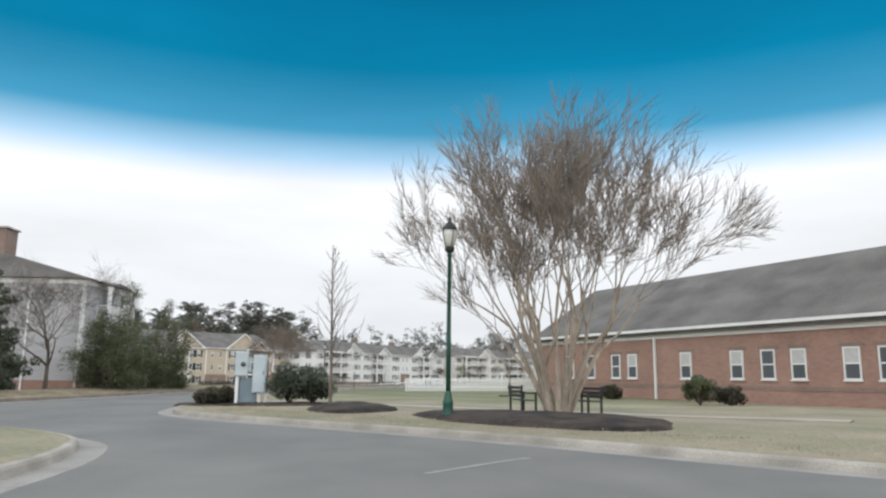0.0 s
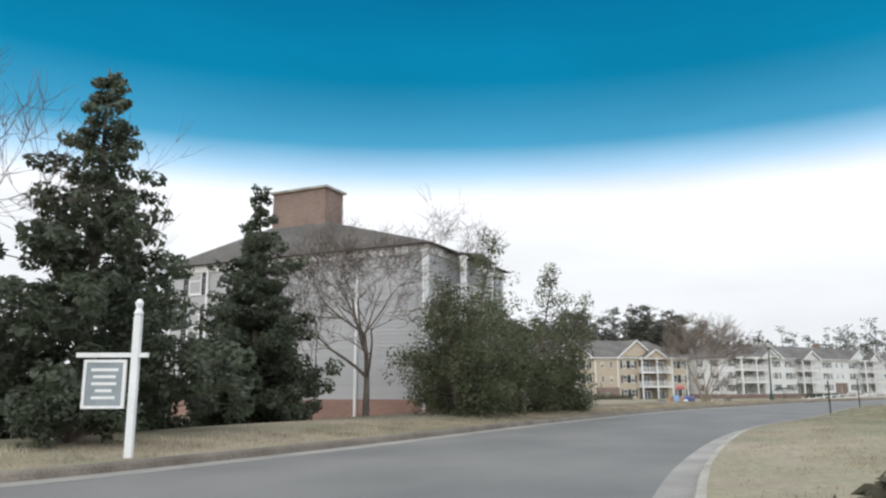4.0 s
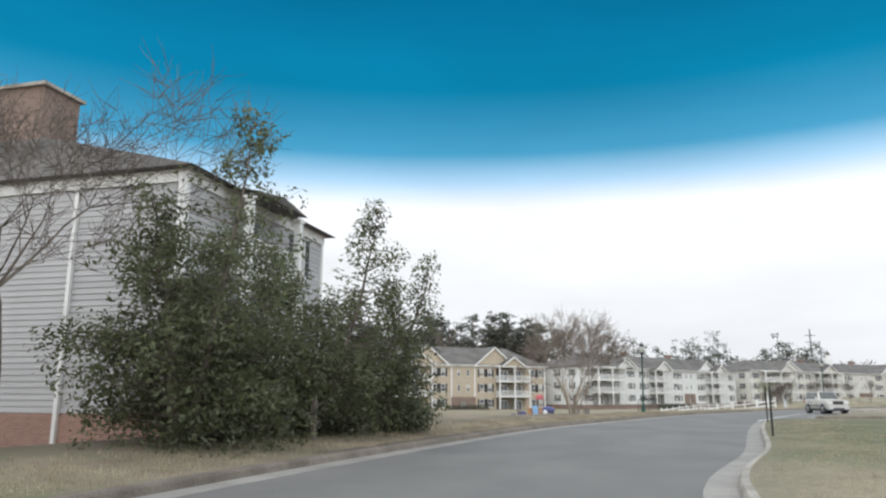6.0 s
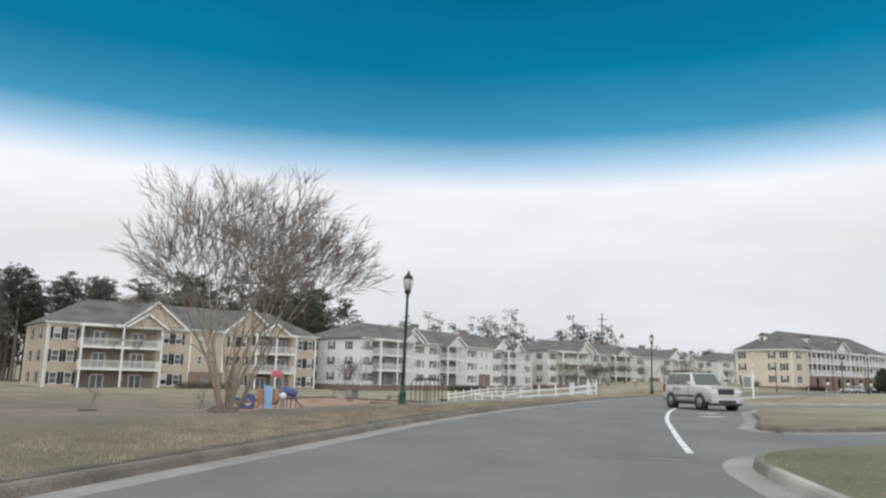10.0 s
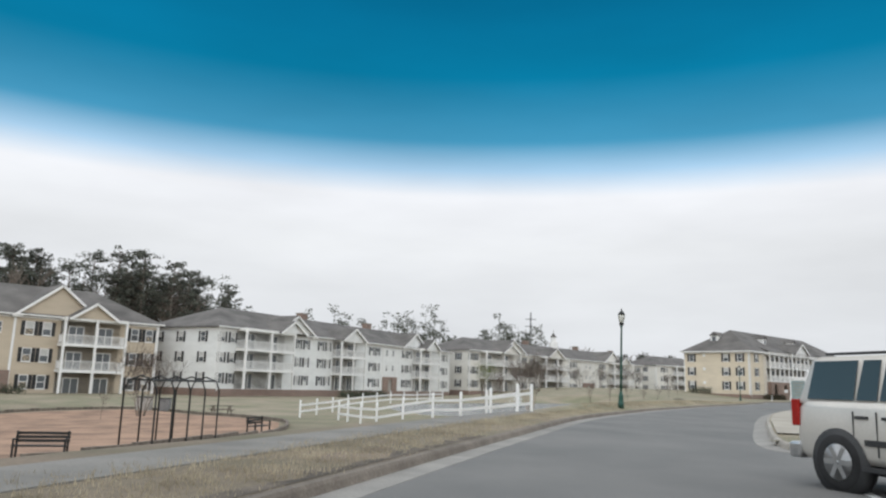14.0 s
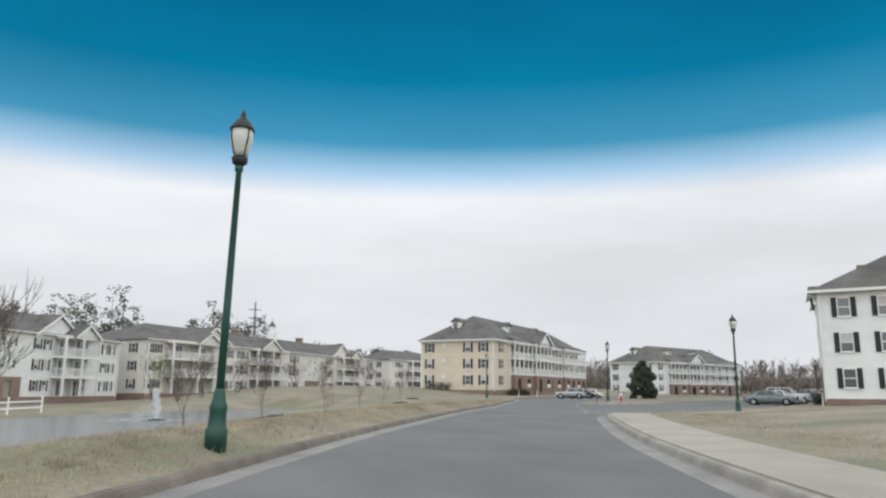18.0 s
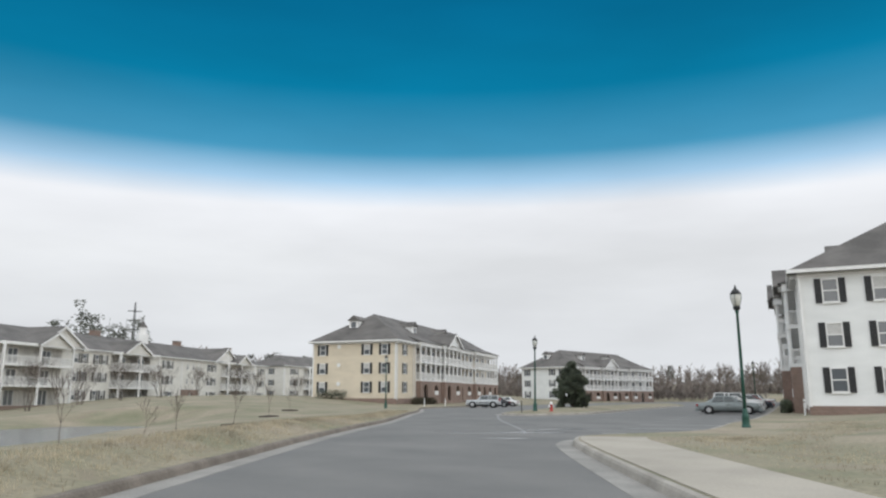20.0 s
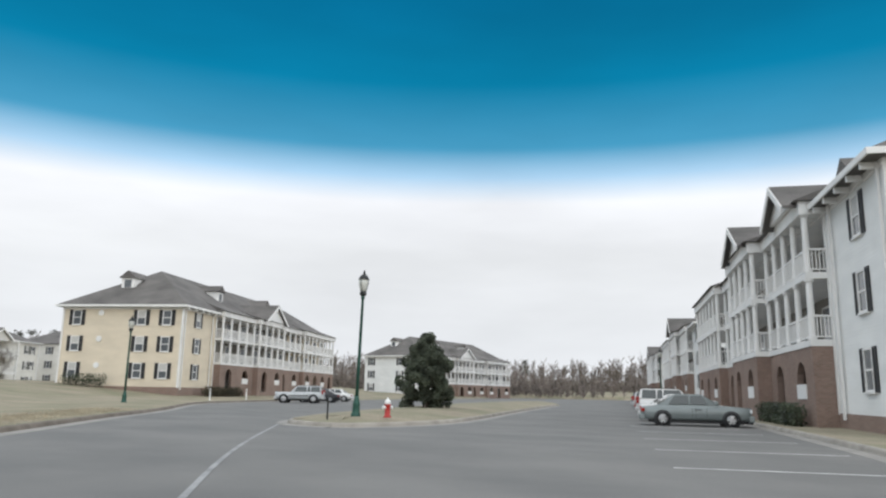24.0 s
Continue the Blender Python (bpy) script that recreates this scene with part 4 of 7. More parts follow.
def grey_house():
    x0, x1, y0, y1, zb = -33.0, -15.5, -12.5, -2.0, -0.7
    W, D = x1 - x0, y1 - y0
    h = thing("apartment_building", pose(x0, y0, zb), "grey-sided three-storey house on a brick base with a broad chimney", "apartment building")
    H = 9.3
    house_shell(h, W, D, H, M_GREY, 1.5, M_BRICK)
    bm = bmesh.new()
    pitch = 0.28
    o = 0.5
    rz = H + (W / 2 + o) * pitch
    a = [bm.verts.new(p) for p in ((-o, -o, H), (W + o, -o, H), (W + o, D + o, H), (-o, D + o, H))]
    r = [bm.verts.new((W / 2, 1.2, rz)), bm.verts.new((W / 2, D - 3.0, rz))]
    for f in ((a[0], a[1], r[0]), (a[1], a[2], r[1], r[0]), (a[2], a[3], r[1]), (a[3], a[0], r[0], r[1]), (a[3], a[2], a[1], a[0])):
        bm.faces.new(f)
    part("roof", bm, M_ROOF, h)
    bm = boxes((W / 2 - 1.85, 0.8, H + 0.6, W / 2 + 1.85, 2.6, rz + 1.45))
    c = part("chimney", bm, M_BRICKD, h)
    part("chimney_cap", boxes((W / 2 - 2.0, 0.65, rz + 1.45, W / 2 + 2.0, 2.75, rz + 1.58)), M_CONC, c)
    for xp in (3.0, W - 4.1, W - 0.12):
        part("downpipe", boxes((xp - 0.07, -0.16, -0.6, xp + 0.07, -0.03, H - 0.2)), M_TRIM, h)
    for k in range(3):
        window(h, 2.0, -0.01, 1.5 + k * 2.75 + 1.4)
    # balcony bays on the street side
    for s0, s1, pr in ((2.2, 6.0, 1.15),):
        for k in range(3):
            z = 0.6 + k * 2.9
            bal = part("balcony", boxes((W, s0, z - 0.25, W + pr, s1, z)), M_TRIM, h, "white balcony with slatted rail")
            for key, mm in (("a", pose(W + pr - 0.05, s0, z, 0, 0, 90)), ):
                put("railing", "railing/%.2f" % (s1 - s0), lambda: rail_mesh(s1 - s0), M_TRIM, bal, mm)
            for ys in (s0, s1):
                put("railing", "railing/%.2f" % pr, lambda: rail_mesh(pr), M_TRIM, bal, pose(W, ys, z))
                put("post", "post/2.90", lambda: boxes((-0.13, -0.13, 0, 0.13, 0.13, 2.65)), M_TRIM, bal, pose(W + pr - 0.1, ys, z))
            d = part("balcony_door", boxes((W - 0.02, s0 + 0.6, z, W + 0.05, s1 - 0.6, z + 2.1)), M_PANE, bal)
        bm = bmesh.new()
        ym = (s0 + s1) / 2
        q = [bm.verts.new(p) for p in ((W + pr + 0.2, s0 - 0.2, H - 0.25), (W + pr + 0.2, s1 + 0.2, H - 0.25), (W + pr + 0.2, ym, H + 0.05), (W - 0.6, s0 - 0.4, H), (W - 0.6, s1 + 0.4, H), (W - 0.6, ym, H + 0.35))]
        for f in ((0, 1, 2), (0, 2, 5, 3), (2, 1, 4, 5), (1, 0, 3, 4)):
            bm.faces.new([q[i] for i in f])
        part("porch_roof", bm, M_ROOF, h)
    # lapped boards on the two walls that face the street
    lap = []
    for wall, length in (("south", W), ("east", D)):
        lo = 1.52
        k = 0
        while lo + 0.2 < H - 0.45:
            if k == 0:
                bm = bmesh.new()
                v = [bm.verts.new(p) for p in ((0.16, -0.045, 0), (length - 0.16, -0.045, 0), (length - 0.16, -0.012, 0.2), (0.16, -0.012, 0.2),
                                               (0.16, 0.0, 0), (length - 0.16, 0.0, 0), (length - 0.16, 0.0, 0.2), (0.16, 0.0, 0.2))]
                for f in ((0, 1, 2, 3), (4, 5, 1, 0), (1, 5, 6, 2), (0, 3, 7, 4)):
                    bm.faces.new([v[i] for i in f])
                first = part("siding_board", bm, M_BOARD, h)
                board = first
            else:
                board = again(first, h)
            board.matrix_basis = pose(0, 0, lo) if wall == "south" else pose(W, 0, lo, 0, 0, 90)
            lo += 0.2
            k += 1
    for k in range(3):
        for s in (8.2,):
            window(h, W + 0.01, s, 0.6 + k * 2.9 + 1.5, 90)
    return h


grey_house()


# ---- the long brick clubhouse at the start ----
def clubhouse():
    h = thing("clubhouse", pose(19.5, -14.0, 0.35, 0, 0, math.degrees(math.atan2(-25.0, 10.9))), "low red-brick clubhouse with a grey roof and white windows", "house")
    L, D, H = 46.0, 12.0, 3.9
    part("wall", boxes((0, 0.0, -1.2, L, D, H)), M_BRICK, h)
    part("frieze", boxes((-0.12, -0.12, H - 0.42, L + 0.12, D + 0.12, H)), M_TRIM, h)
    part("gutter", boxes((-0.55, -0.62, H - 0.02, L + 0.55, -0.46, H + 0.14)), M_TRIM, h)
    part("soldier_course", boxes((-0.03, -0.03, 0.55, L + 0.03, -0.005, 0.75)), M_BRICKD, h)
    bm = bmesh.new()
    hip(bm, 0, 0, L, D, H, 0.66, 0.45, gable0=True)
    part("roof", bm, M_ROOF, h)
    bm = bmesh.new()
    a = [bm.verts.new(p) for p in ((0.0, 0, H), (0.0, D, H), (0.0, D / 2, H + (D / 2 + 0.3) * 0.66), (0.25, 0, H), (0.25, D, H), (0.25, D / 2, H + (D / 2 + 0.3) * 0.66))]
    for f in ((0, 2, 1), (3, 4, 5), (0, 3, 5, 2), (2, 5, 4, 1), (1, 4, 3, 0)):
        bm.faces.new([a[i] for i in f])
    part("gable_wall", bm, M_BRICK, h)
    for s in (4.2, 6.6, 9.2, 10.8, 15.4, 19.1, 21.1, 22.9, 25.7, 27.4, 33.0, 37.0, 41.0):
        window(h, s, -0.02, 1.85, 0, False, 0.95, 0.9)
        part("lintel", boxes((s - 0.62, -0.04, 2.62, s + 0.62, -0.005, 2.80)), M_BRICKD, h)
    for s in (0.4, 12.9, 29.5):
        part("downpipe", boxes((s - 0.06, -0.15, -0.4, s + 0.06, -0.02, H)), M_TRIM, h)


clubhouse()


# ---- street furniture ----
def make_lamp(x, y, label, lean=0.0, turn=0):
    z = ground_z(x, y) - 0.03
    e = thing("street_lamp", pose(x, y, z, 0, lean, turn), label, "street lamp", "green acorn street lamps")
    bm = lathe(bmesh.new(), [(0.185, -0.25), (0.185, 0.10), (0.16, 0.14), (0.15, 0.20), (0.14, 0.42), (0.155, 0.46), (0.12, 0.56), (0.095, 0.70), (0.085, 0.78)], 12)
    smooth(part("base", bm, M_GREEN, e))
    bm = lathe(bmesh.new(), [(0.072, 0.74), (0.066, 2.2), (0.052, 4.6), (0.075, 4.62), (0.075, 4.70), (0.05, 4.74)], 12)
    smooth(part("pole", bm, M_GREEN, e))
    bm = lathe(bmesh.new(), [(0.05, 4.70), (0.13, 4.76), (0.15, 4.86), (0.11, 4.90)], 12)
    smooth(part("collar", bm, M_IRON, e))
    bm = lathe(bmesh.new(), [(0.10, 4.88), (0.15, 5.0), (0.205, 5.22), (0.20, 5.40)], 14)
    smooth(part("globe", bm, M_LAMPGLASS, e, "frosted acorn glass"))
    bm = lathe(bmesh.new(), [(0.225, 5.38), (0.21, 5.43), (0.14, 5.55), (0.05, 5.63), (0.05, 5.68), (0.015, 5.78)], 14)
    smooth(part("cap", bm, M_IRON, e))
    for k in range(4):
        a = k * math.pi / 2 + 0.4
        bm = tube(bmesh.new(), [Vector((r * math.cos(a), r * math.sin(a), zz)) for r, zz in ((0.12, 4.88), (0.215, 5.22), (0.21, 5.40))], [0.012] * 3, 4)
        part("cage_rib", bm, M_IRON, e)
    return e


first_lamp = None
for x, y, lean in ((10.45, -49.6, 0), (-12.8, -37.2, 0), (-1.6, 31.9, 1.2), (21.1, 74.4, 1.3), (64.75, 119.9, 1.5), (66.2, 146.7, 0), (54.05, 93.95, 0), (112, 133.5, 0)):
    lab = "dark green street lamp with an acorn globe on the verge"
    if first_lamp is None:
        first_lamp = make_lamp(x, y, lab, lean)
    else:
        copy_thing(first_lamp, pose(x, y, {64.75: 0.3, 21.1: 0.47}.get(x, ground_z(x, y) - 0.03), 0, lean, 0))


def stake(x, y, h=1.25, label="thin black metal marker stake in the lawn"):
    e = thing("marker_stake", pose(x, y, ground_z(x, y) - 0.05), label, "stake", "marker stakes")
    part("shaft", boxes((-0.03, -0.012, 0, 0.03, 0.012, h), (-0.012, -0.03, 0, 0.012, 0.03, h)), M_IRON, e)
    part("cap", boxes((-0.035, -0.035, h, 0.035, 0.035, h + 0.03)), M_IRON, e)


stake(2.2, -7.7, 1.5)
stake(4.2, 6.8, 1.7)
stake(63.2, 119.6, 1.0, "short dark sign stake on the parking island")


def hanging_sign(x, y, turn, h=2.6, panel=(0.30, 0.34, 0.36), drop=1.02, tall=0.84, near=0.14):
    z = ground_z(x, y) - 0.05
    e = thing("hanging_sign", pose(x, y, z, 0, 0, turn), "white post with a hanging framed notice board", "sign", "white hanging signs")
    p = part("post", soft_box(-0.065, -0.065, 0, 0.065, 0.065, h - 0.25, 0.012, 1), M_VINYL, e)
    bm = lathe(bmesh.new(), [(0.06, h - 0.26), (0.085, h - 0.20), (0.05, h - 0.12), (0.075, h - 0.02), (0.03, h + 0.05)], 10)
    part("finial", bm, M_VINYL, p)
    t, b0, x1, x0 = h - drop, h - drop - tall, -near, -near - 0.72
    part("arm", boxes((x0 - 0.14, -0.045, t + 0.04, 0.22, 0.045, t + 0.12)), M_VINYL, e)
    b = part("board", boxes((x0 + 0.04, -0.02, b0 + 0.04, x1 - 0.04, 0.02, t - 0.04)), mat("slate_sign_face", panel, 0.5, vary=0.1, size=0.4), e, "slate-coloured notice face")
    part("frame", boxes((x0, -0.035, b0, x0 + 0.05, 0.035, t), (x1 - 0.05, -0.035, b0, x1, 0.035, t), (x0 + 0.05, -0.035, b0, x1 - 0.05, 0.035, b0 + 0.05),
                        (x0 + 0.05, -0.035, t - 0.05, x1 - 0.05, 0.035, t)), M_VINYL, b)
    for k, w in enumerate((0.46, 0.38, 0.42, 0.28, 0.40)):
        zz, xc = t - 0.20 - k * tall / 7, (x0 + x1) / 2
        part("lettering_bar", boxes((xc - w / 2, -0.026, zz, xc + w / 2, -0.02, zz + 0.05)), M_PAN if drop < 0.6 else M_VINYL, b)
    for sx in (x0 + 0.16, x1 - 0.16):
        part("hanger", boxes((sx - 0.01, -0.01, t - 0.01, sx + 0.01, 0.01, t + 0.06)), M_IRON, e)


hanging_sign(-9.35, -35.9, 30, 2.75)
hanging_sign(27.4, 65.3, -30, 2.40, (0.24, 0.31, 0.31), 0.40, 1.02, 0.10)


def hydrant(x, y, z):
    e = thing("fire_hydrant", pose(x, y, z), "red fire hydrant with a white bonnet on the parking island", "fire hydrant")
    red = mat("red_hydrant_paint", (0.45, 0.03, 0.025), 0.45, vary=0.15, size=0.3)
    smooth(part("barrel", lathe(bmesh.new(), [(0.16, 0), (0.16, 0.05), (0.11, 0.07), (0.11, 0.45), (0.14, 0.47), (0.14, 0.51)], 12), red, e))
    smooth(part("bonnet", lathe(bmesh.new(), [(0.13, 0.51), (0.12, 0.60), (0.08, 0.68), (0.03, 0.70), (0.03, 0.76), (0.01, 0.77)], 12), M_VINYL, e, "white bonnet"))
    for a in (0, 90, 180):
        smooth(part("outlet", lathe(bmesh.new(), [(0.06, 0), (0.06, 0.07), (0.075, 0.075), (0.075, 0.12), (0.03, 0.13)], 10, pose(0, 0, 0.38, 0, 0, a) @ pose(0.10, 0, 0, 0, 90, 0)), M_VINYL, e))


hydrant(65.6, 119.0, 0.28)


# utility cabinets at the first corner
def cabinets():
    z = ground_z(3.0, -40.4)
    pale = mat("pale_blue_grey_steel", (0.50, 0.57, 0.60), 0.5, 0.1, vary=0.08, size=0.8)
    e = thing("utility_cabinet", pose(2.78, -40.6, z, 0, 0, 12), "grey-white meter cabinet on posts beside clipped hedges", "utility cabinet", "utility cabinets on the corner")
    part("body", soft_box(-0.27, -0.18, 1.10, 0.25, 0.18, 2.06, 0.02, 1), pale, e)
    part("door", soft_box(-0.24, -0.20, 1.14, 0.22, -0.17, 2.02, 0.01, 1), pale, e)
    smooth(part("meter", lathe(bmesh.new(), [(0.10, 0), (0.10, 0.05), (0.07, 0.10)], 14, pose(0.05, -0.20, 1.56, 90)), M_CARGLASS, e, "round glass meter"))
    for sx in (-0.16,):
        part("leg", boxes((sx - 0.06, -0.08, -0.1, sx + 0.06, 0.08, 1.11)), M_VINYL, e)
    part("side_box", soft_box(0.25, -0.12, 1.35, 0.36, 0.10, 1.78, 0.015, 1), pale, e)
    part("conduit", tube(bmesh.new(), [Vector((0.20, 0, 1.25)), Vector((0.72, 0.05, 1.22))], [0.035, 0.035], 8), M_CONC, e)
    part("pull_box", soft_box(-0.10, 0.10, 0.06, 0.62, 0.50, 1.02, 0.02, 1), mat("blue_grey_box", (0.24, 0.31, 0.35), 0.5, vary=0.1, size=0.6), e, "blue-grey box behind the posts")
    e2 = thing("utility_cabinet", pose(3.50, -40.5, z, 0, 0, 8), "pale blue tall cabinet on white legs", "utility cabinet", "utility cabinets on the corner")
    part("body", soft_box(-0.28, -0.22, 0.45, 0.24, 0.22, 1.94, 0.02, 1), pale, e2)
    part("door", soft_box(-0.24, -0.245, 0.50, 0.20, -0.21, 1.88, 0.01, 1), pale, e2)
    part("side_pipe", boxes((0.25, -0.05, 0.45, 0.33, 0.05, 1.75)), M_CONC, e2)
    for sx in (-0.02, 0.24):
        part("leg", boxes((sx - 0.05, -0.08, -0.1, sx + 0.05, 0.08, 0.46)), M_VINYL, e2)
    part("handle", boxes((0.12, -0.28, 1.15, 0.15, -0.245, 1.32)), M_IRON, e2)


cabinets()


# ---- white vinyl fences by the pond ----
def rail_fence(pts, rails, label, h=1.2, group="white vinyl fences"):
    """Posts at the points, rails between them; each fence is one thing."""
    e = thing("fence", pose(pts[0][0], pts[0][1], 0), label, "fence", group)
    ox, oy = pts[0]
    zs = [ground_z(*p) for p in pts]
    for (x, y), z in zip(pts, zs):
        p = put("post", "vinyl_post/%.2f" % h, lambda: soft_box(-0.065, -0.065, -0.2, 0.065, 0.065, h - 0.06, 0.01, 1), M_VINYL, e, pose(x - ox, y - oy, z))
        put("post_cap", "vinyl_cap/%.2f" % h, lambda: lathe(bmesh.new(), [(0.085, h - 0.07), (0.095, h - 0.04), (0.06, h - 0.01), (0.085, h + 0.05), (0.06, h + 0.10), (0.01, h + 0.12)], 8), M_VINYL, p, pose(0, 0, 0, 0, 0, 22))
    for i in range(len(pts) - 1):
        a, b = Vector((pts[i][0] - ox, pts[i][1] - oy, zs[i])), Vector((pts[i + 1][0] - ox, pts[i + 1][1] - oy, zs[i + 1]))
        d = b - a
        ang = math.atan2(d.y, d.x)
        tilt = -math.atan2(d.z, math.hypot(d.x, d.y))
        for rz in rails:
            bm = boxes((0, -0.025, rz - 0.07, d.length, 0.025, rz + 0.07))
            r = part("rail", bm, M_VINYL, e)
            r.matrix_basis = Matrix.Translation(a) @ Matrix.Rotation(ang, 4, "Z") @ Matrix.Rotation(tilt, 4, "Y")


rail_fence([(14.15, 67.7), (12.35, 70.6)], (0.45, 0.95), "short white two-rail vinyl fence panel by the path", 1.3)
rail_fence([(13.15, 66.3), (12.2, 68.4), (11.0, 71.0), (9.7, 73.3), (8.1, 75.2), (6.6, 77.7), (5.6, 80.2), (4.7, 82.6), (4.0, 84.8)], (0.45, 0.95), "white two-rail vinyl fence stepping down to the pond", 1.3)
rail_fence([(1.0 + 0.9 * k + 0.06 * k * k, 88.0 + 4.2 * k) for k in range(11)], (0.45, 0.92), "white two-rail vinyl fence on the pond's west bank")
# pickets beyond the clubhouse lawn
pk = thing("fence", pose(9.5, -8.0, 0), "white picket fence across the clubhouse lawn", "fence", "white vinyl fences")
for k in range(78):
    x, y = k * 0.19, k * -0.02
    put("picket", "picket", lambda: boxes((-0.055, -0.015, 0.05, 0.055, 0.015, 1.15)), M_VINYL, pk, pose(x, y, ground_z(9.5 + x, -8.0 + y), 0, 0, -6))
for rz in (0.35, 0.9):
    r = part("rail", boxes((0, 0.02, rz - 0.04, 77 * 0.191, 0.06, rz + 0.04)), M_VINYL, pk)
    r.matrix_basis = pose(0, 0, ground_z(17, -9), 0, 0, -6)
# weathered split-rail posts under the evergreens
old = thing("fence", pose(-9.6, -9.0, 0), "weathered wooden post-and-rail fence beneath the evergreens", "fence")
for k in range(9):
    x, y = -0.55 * k - 0.02 * k * k, -6.0 + 2.3 * k
    part("post", soft_box(x - 0.07, y - 0.07, ground_z(-9.6 + x, -9 + y) - 0.2, x + 0.07, y + 0.07, ground_z(-9.6 + x, -9 + y) + 1.0, 0.02, 1), M_BARK, old)
    if k < 8:
        for rz in (0.4, 0.85):
            x2, y2 = -0.55 * (k + 1) - 0.02 * (k + 1) ** 2, -6.0 + 2.3 * (k + 1)
            part("rail", tube(bmesh.new(), [Vector((x, y, ground_z(-9.6 + x, -9 + y) + rz)), Vector((x2, y2, ground_z(-9.6 + x2, -9 + y2) + rz))], [0.05, 0.045], 6), M_BARK, old)

# ---- road paint ----
def paint(name, pts, width, z=0.006, material=None, label=""):
    bm = bmesh.new()
    strip(bm, resample(curve(pts), 0.4), [-width / 2, width / 2], [z, z])
    for f in bm.faces:
        if f.normal.z < 0:
            f.normal_flip()
    ob = part(name, bm, material or M_PAINT)
    return tagged(ob, label, "road marking", kind="structure")


paint("road_marking", [(4.75, 14.3), (5.6, 17.6), (6.6, 21.3), (8.0, 26.4), (9.6, 31.6), (11.3, 36.6), (13.2, 41.5)], 0.14, label="white curved edge line beside the side entrance")
for cx, cy in ((10.6, 30.4), (11.5, 33.6)):
    paint("road_marking", [(cx, cy), (cx + 1.2, cy + 0.5)], 0.35, label="worn white lane symbol on the asphalt")
for k in range(8):
    ax, ay = 47.8 + 3.95 * k, 95.7 + 2.66 * k
    run = min(3.0 + 0.9 * k, 4.8)
    paint("road_marking", [(ax, ay), (ax + 0.55 * run, ay - 0.83 * run)], 0.11, label="white parking bay line")
paint("pavement_seam", [(62.0, 121.0), (57.1, 114.4), (53.6, 109.4), (50.3, 104.3), (46.8, 99.0)], 0.10, 0.005, M_SEAM, "pale crack sealant meandering over the asphalt")
paint("pavement_seam", [(46.8, 99.0), (45.9, 97.9), (45.2, 96.9)], 0.16, 0.005, M_SEAM, "pale crack sealant meandering over the asphalt")
paint("pavement_seam", [(2.3, 1.4), (2.7, 1.2), (3.0, 0.6), (3.4, 0.6)], 0.07, 0.005, M_SEAM, "pale sealed crack in the asphalt")
paint("pavement_seam", [(0.9, 14.8), (1.9, 13.6), (3.0, 13.4), (4.3, 13.0)], 0.08, 0.005, M_SEAM, "pale sealed crack in the asphalt")
paint("pavement_seam", [(9.5, -60.0), (10.8, -58.4), (11.6, -57.6)], 0.12, 0.005, M_SEAM, "pale scuff on the asphalt")

# shallow puddles where the street meets the car park
M_WET = mat("standing_rainwater", (0.075, 0.078, 0.080), 0.2, vary=0.15, size=0.5, bump=0.12, bump_size=5)
rnd = random.Random(41)
for cx, cy, rx, ry, turn in ((43.9, 98.4, 1.3, 0.45, 150), (46.0, 97.6, 1.5, 0.6, 140), (48.7, 99.2, 1.6, 0.5, 165), (42.7, 94.9, 0.9, 0.4, 130), (44.4, 100.3, 0.9, 0.35, 160)):
    ring = []
    for k in range(26):
        a = 2 * math.pi * k / 26
        r = rnd.uniform(0.72, 1.18)
        x, y, t = rx * r * math.cos(a), ry * r * math.sin(a), radians(turn)
        ring.append((cx + x * math.cos(t) - y * math.sin(t), cy + x * math.sin(t) + y * math.cos(t), 0.004))
    tagged(raw("puddle", ring, [tuple(range(26))], M_WET), "shallow rain puddle on the asphalt", "puddle", kind="structure")

# sidewalks, mulch beds and the playground floor follow the lie of the land
def lay(name, loop, material, lift, label, gap=0.9, category="ground"):
    """A flat bed draped over the ground inside a loop."""
    a = np.array(loop)
    c = a.mean(0)
    n = len(loop)
    rings = [1.0, 0.93, 0.8, 0.6, 0.4, 0.2]
    swell = [0, 0.35, 0.62, 0.88, 1.0, 1.0] if lift > 0.1 else [1] * 6
    vs, fs = [], []
    for i, r in enumerate(rings):
        pts = c + (a - c) * r
        hz = height(pts[:, 0], pts[:, 1])
        for k in range(n):
            edge = -0.05 if i == 0 else lift * swell[i] + 0.02 * math.sin(7.0 * k + 3 * i)
            vs.append((pts[k, 0], pts[k, 1], float(hz[k]) + edge))
    vs.append((c[0], c[1], ground_z(*c) + lift + 0.03))
    for i in range(len(rings) - 1):
        for k in range(n):
            fs.append((i * n + k, i * n + (k + 1) % n, (i + 1) * n + (k + 1) % n, (i + 1) * n + k))
    for k in range(n):
        fs.append(((len(rings) - 1) * n + k, (len(rings) - 1) * n + (k + 1) % n, len(vs) - 1))
    return tagged(smooth(raw(name, vs, fs, material)), label, category, kind="structure")


def oval(cx, cy, rx, ry, turn=0, n=36, wob=0.06):
    out = []
    for k in range(n):
        a = 2 * math.pi * k / n
        r = 1 + wob * math.sin(3 * a + cx) + wob * 0.6 * math.sin(5 * a + cy)
        x, y = rx * r * math.cos(a), ry * r * math.sin(a)
        t = radians(turn)
        out.append((cx + x * math.cos(t) - y * math.sin(t), cy + x * math.sin(t) + y * math.cos(t)))
    return out


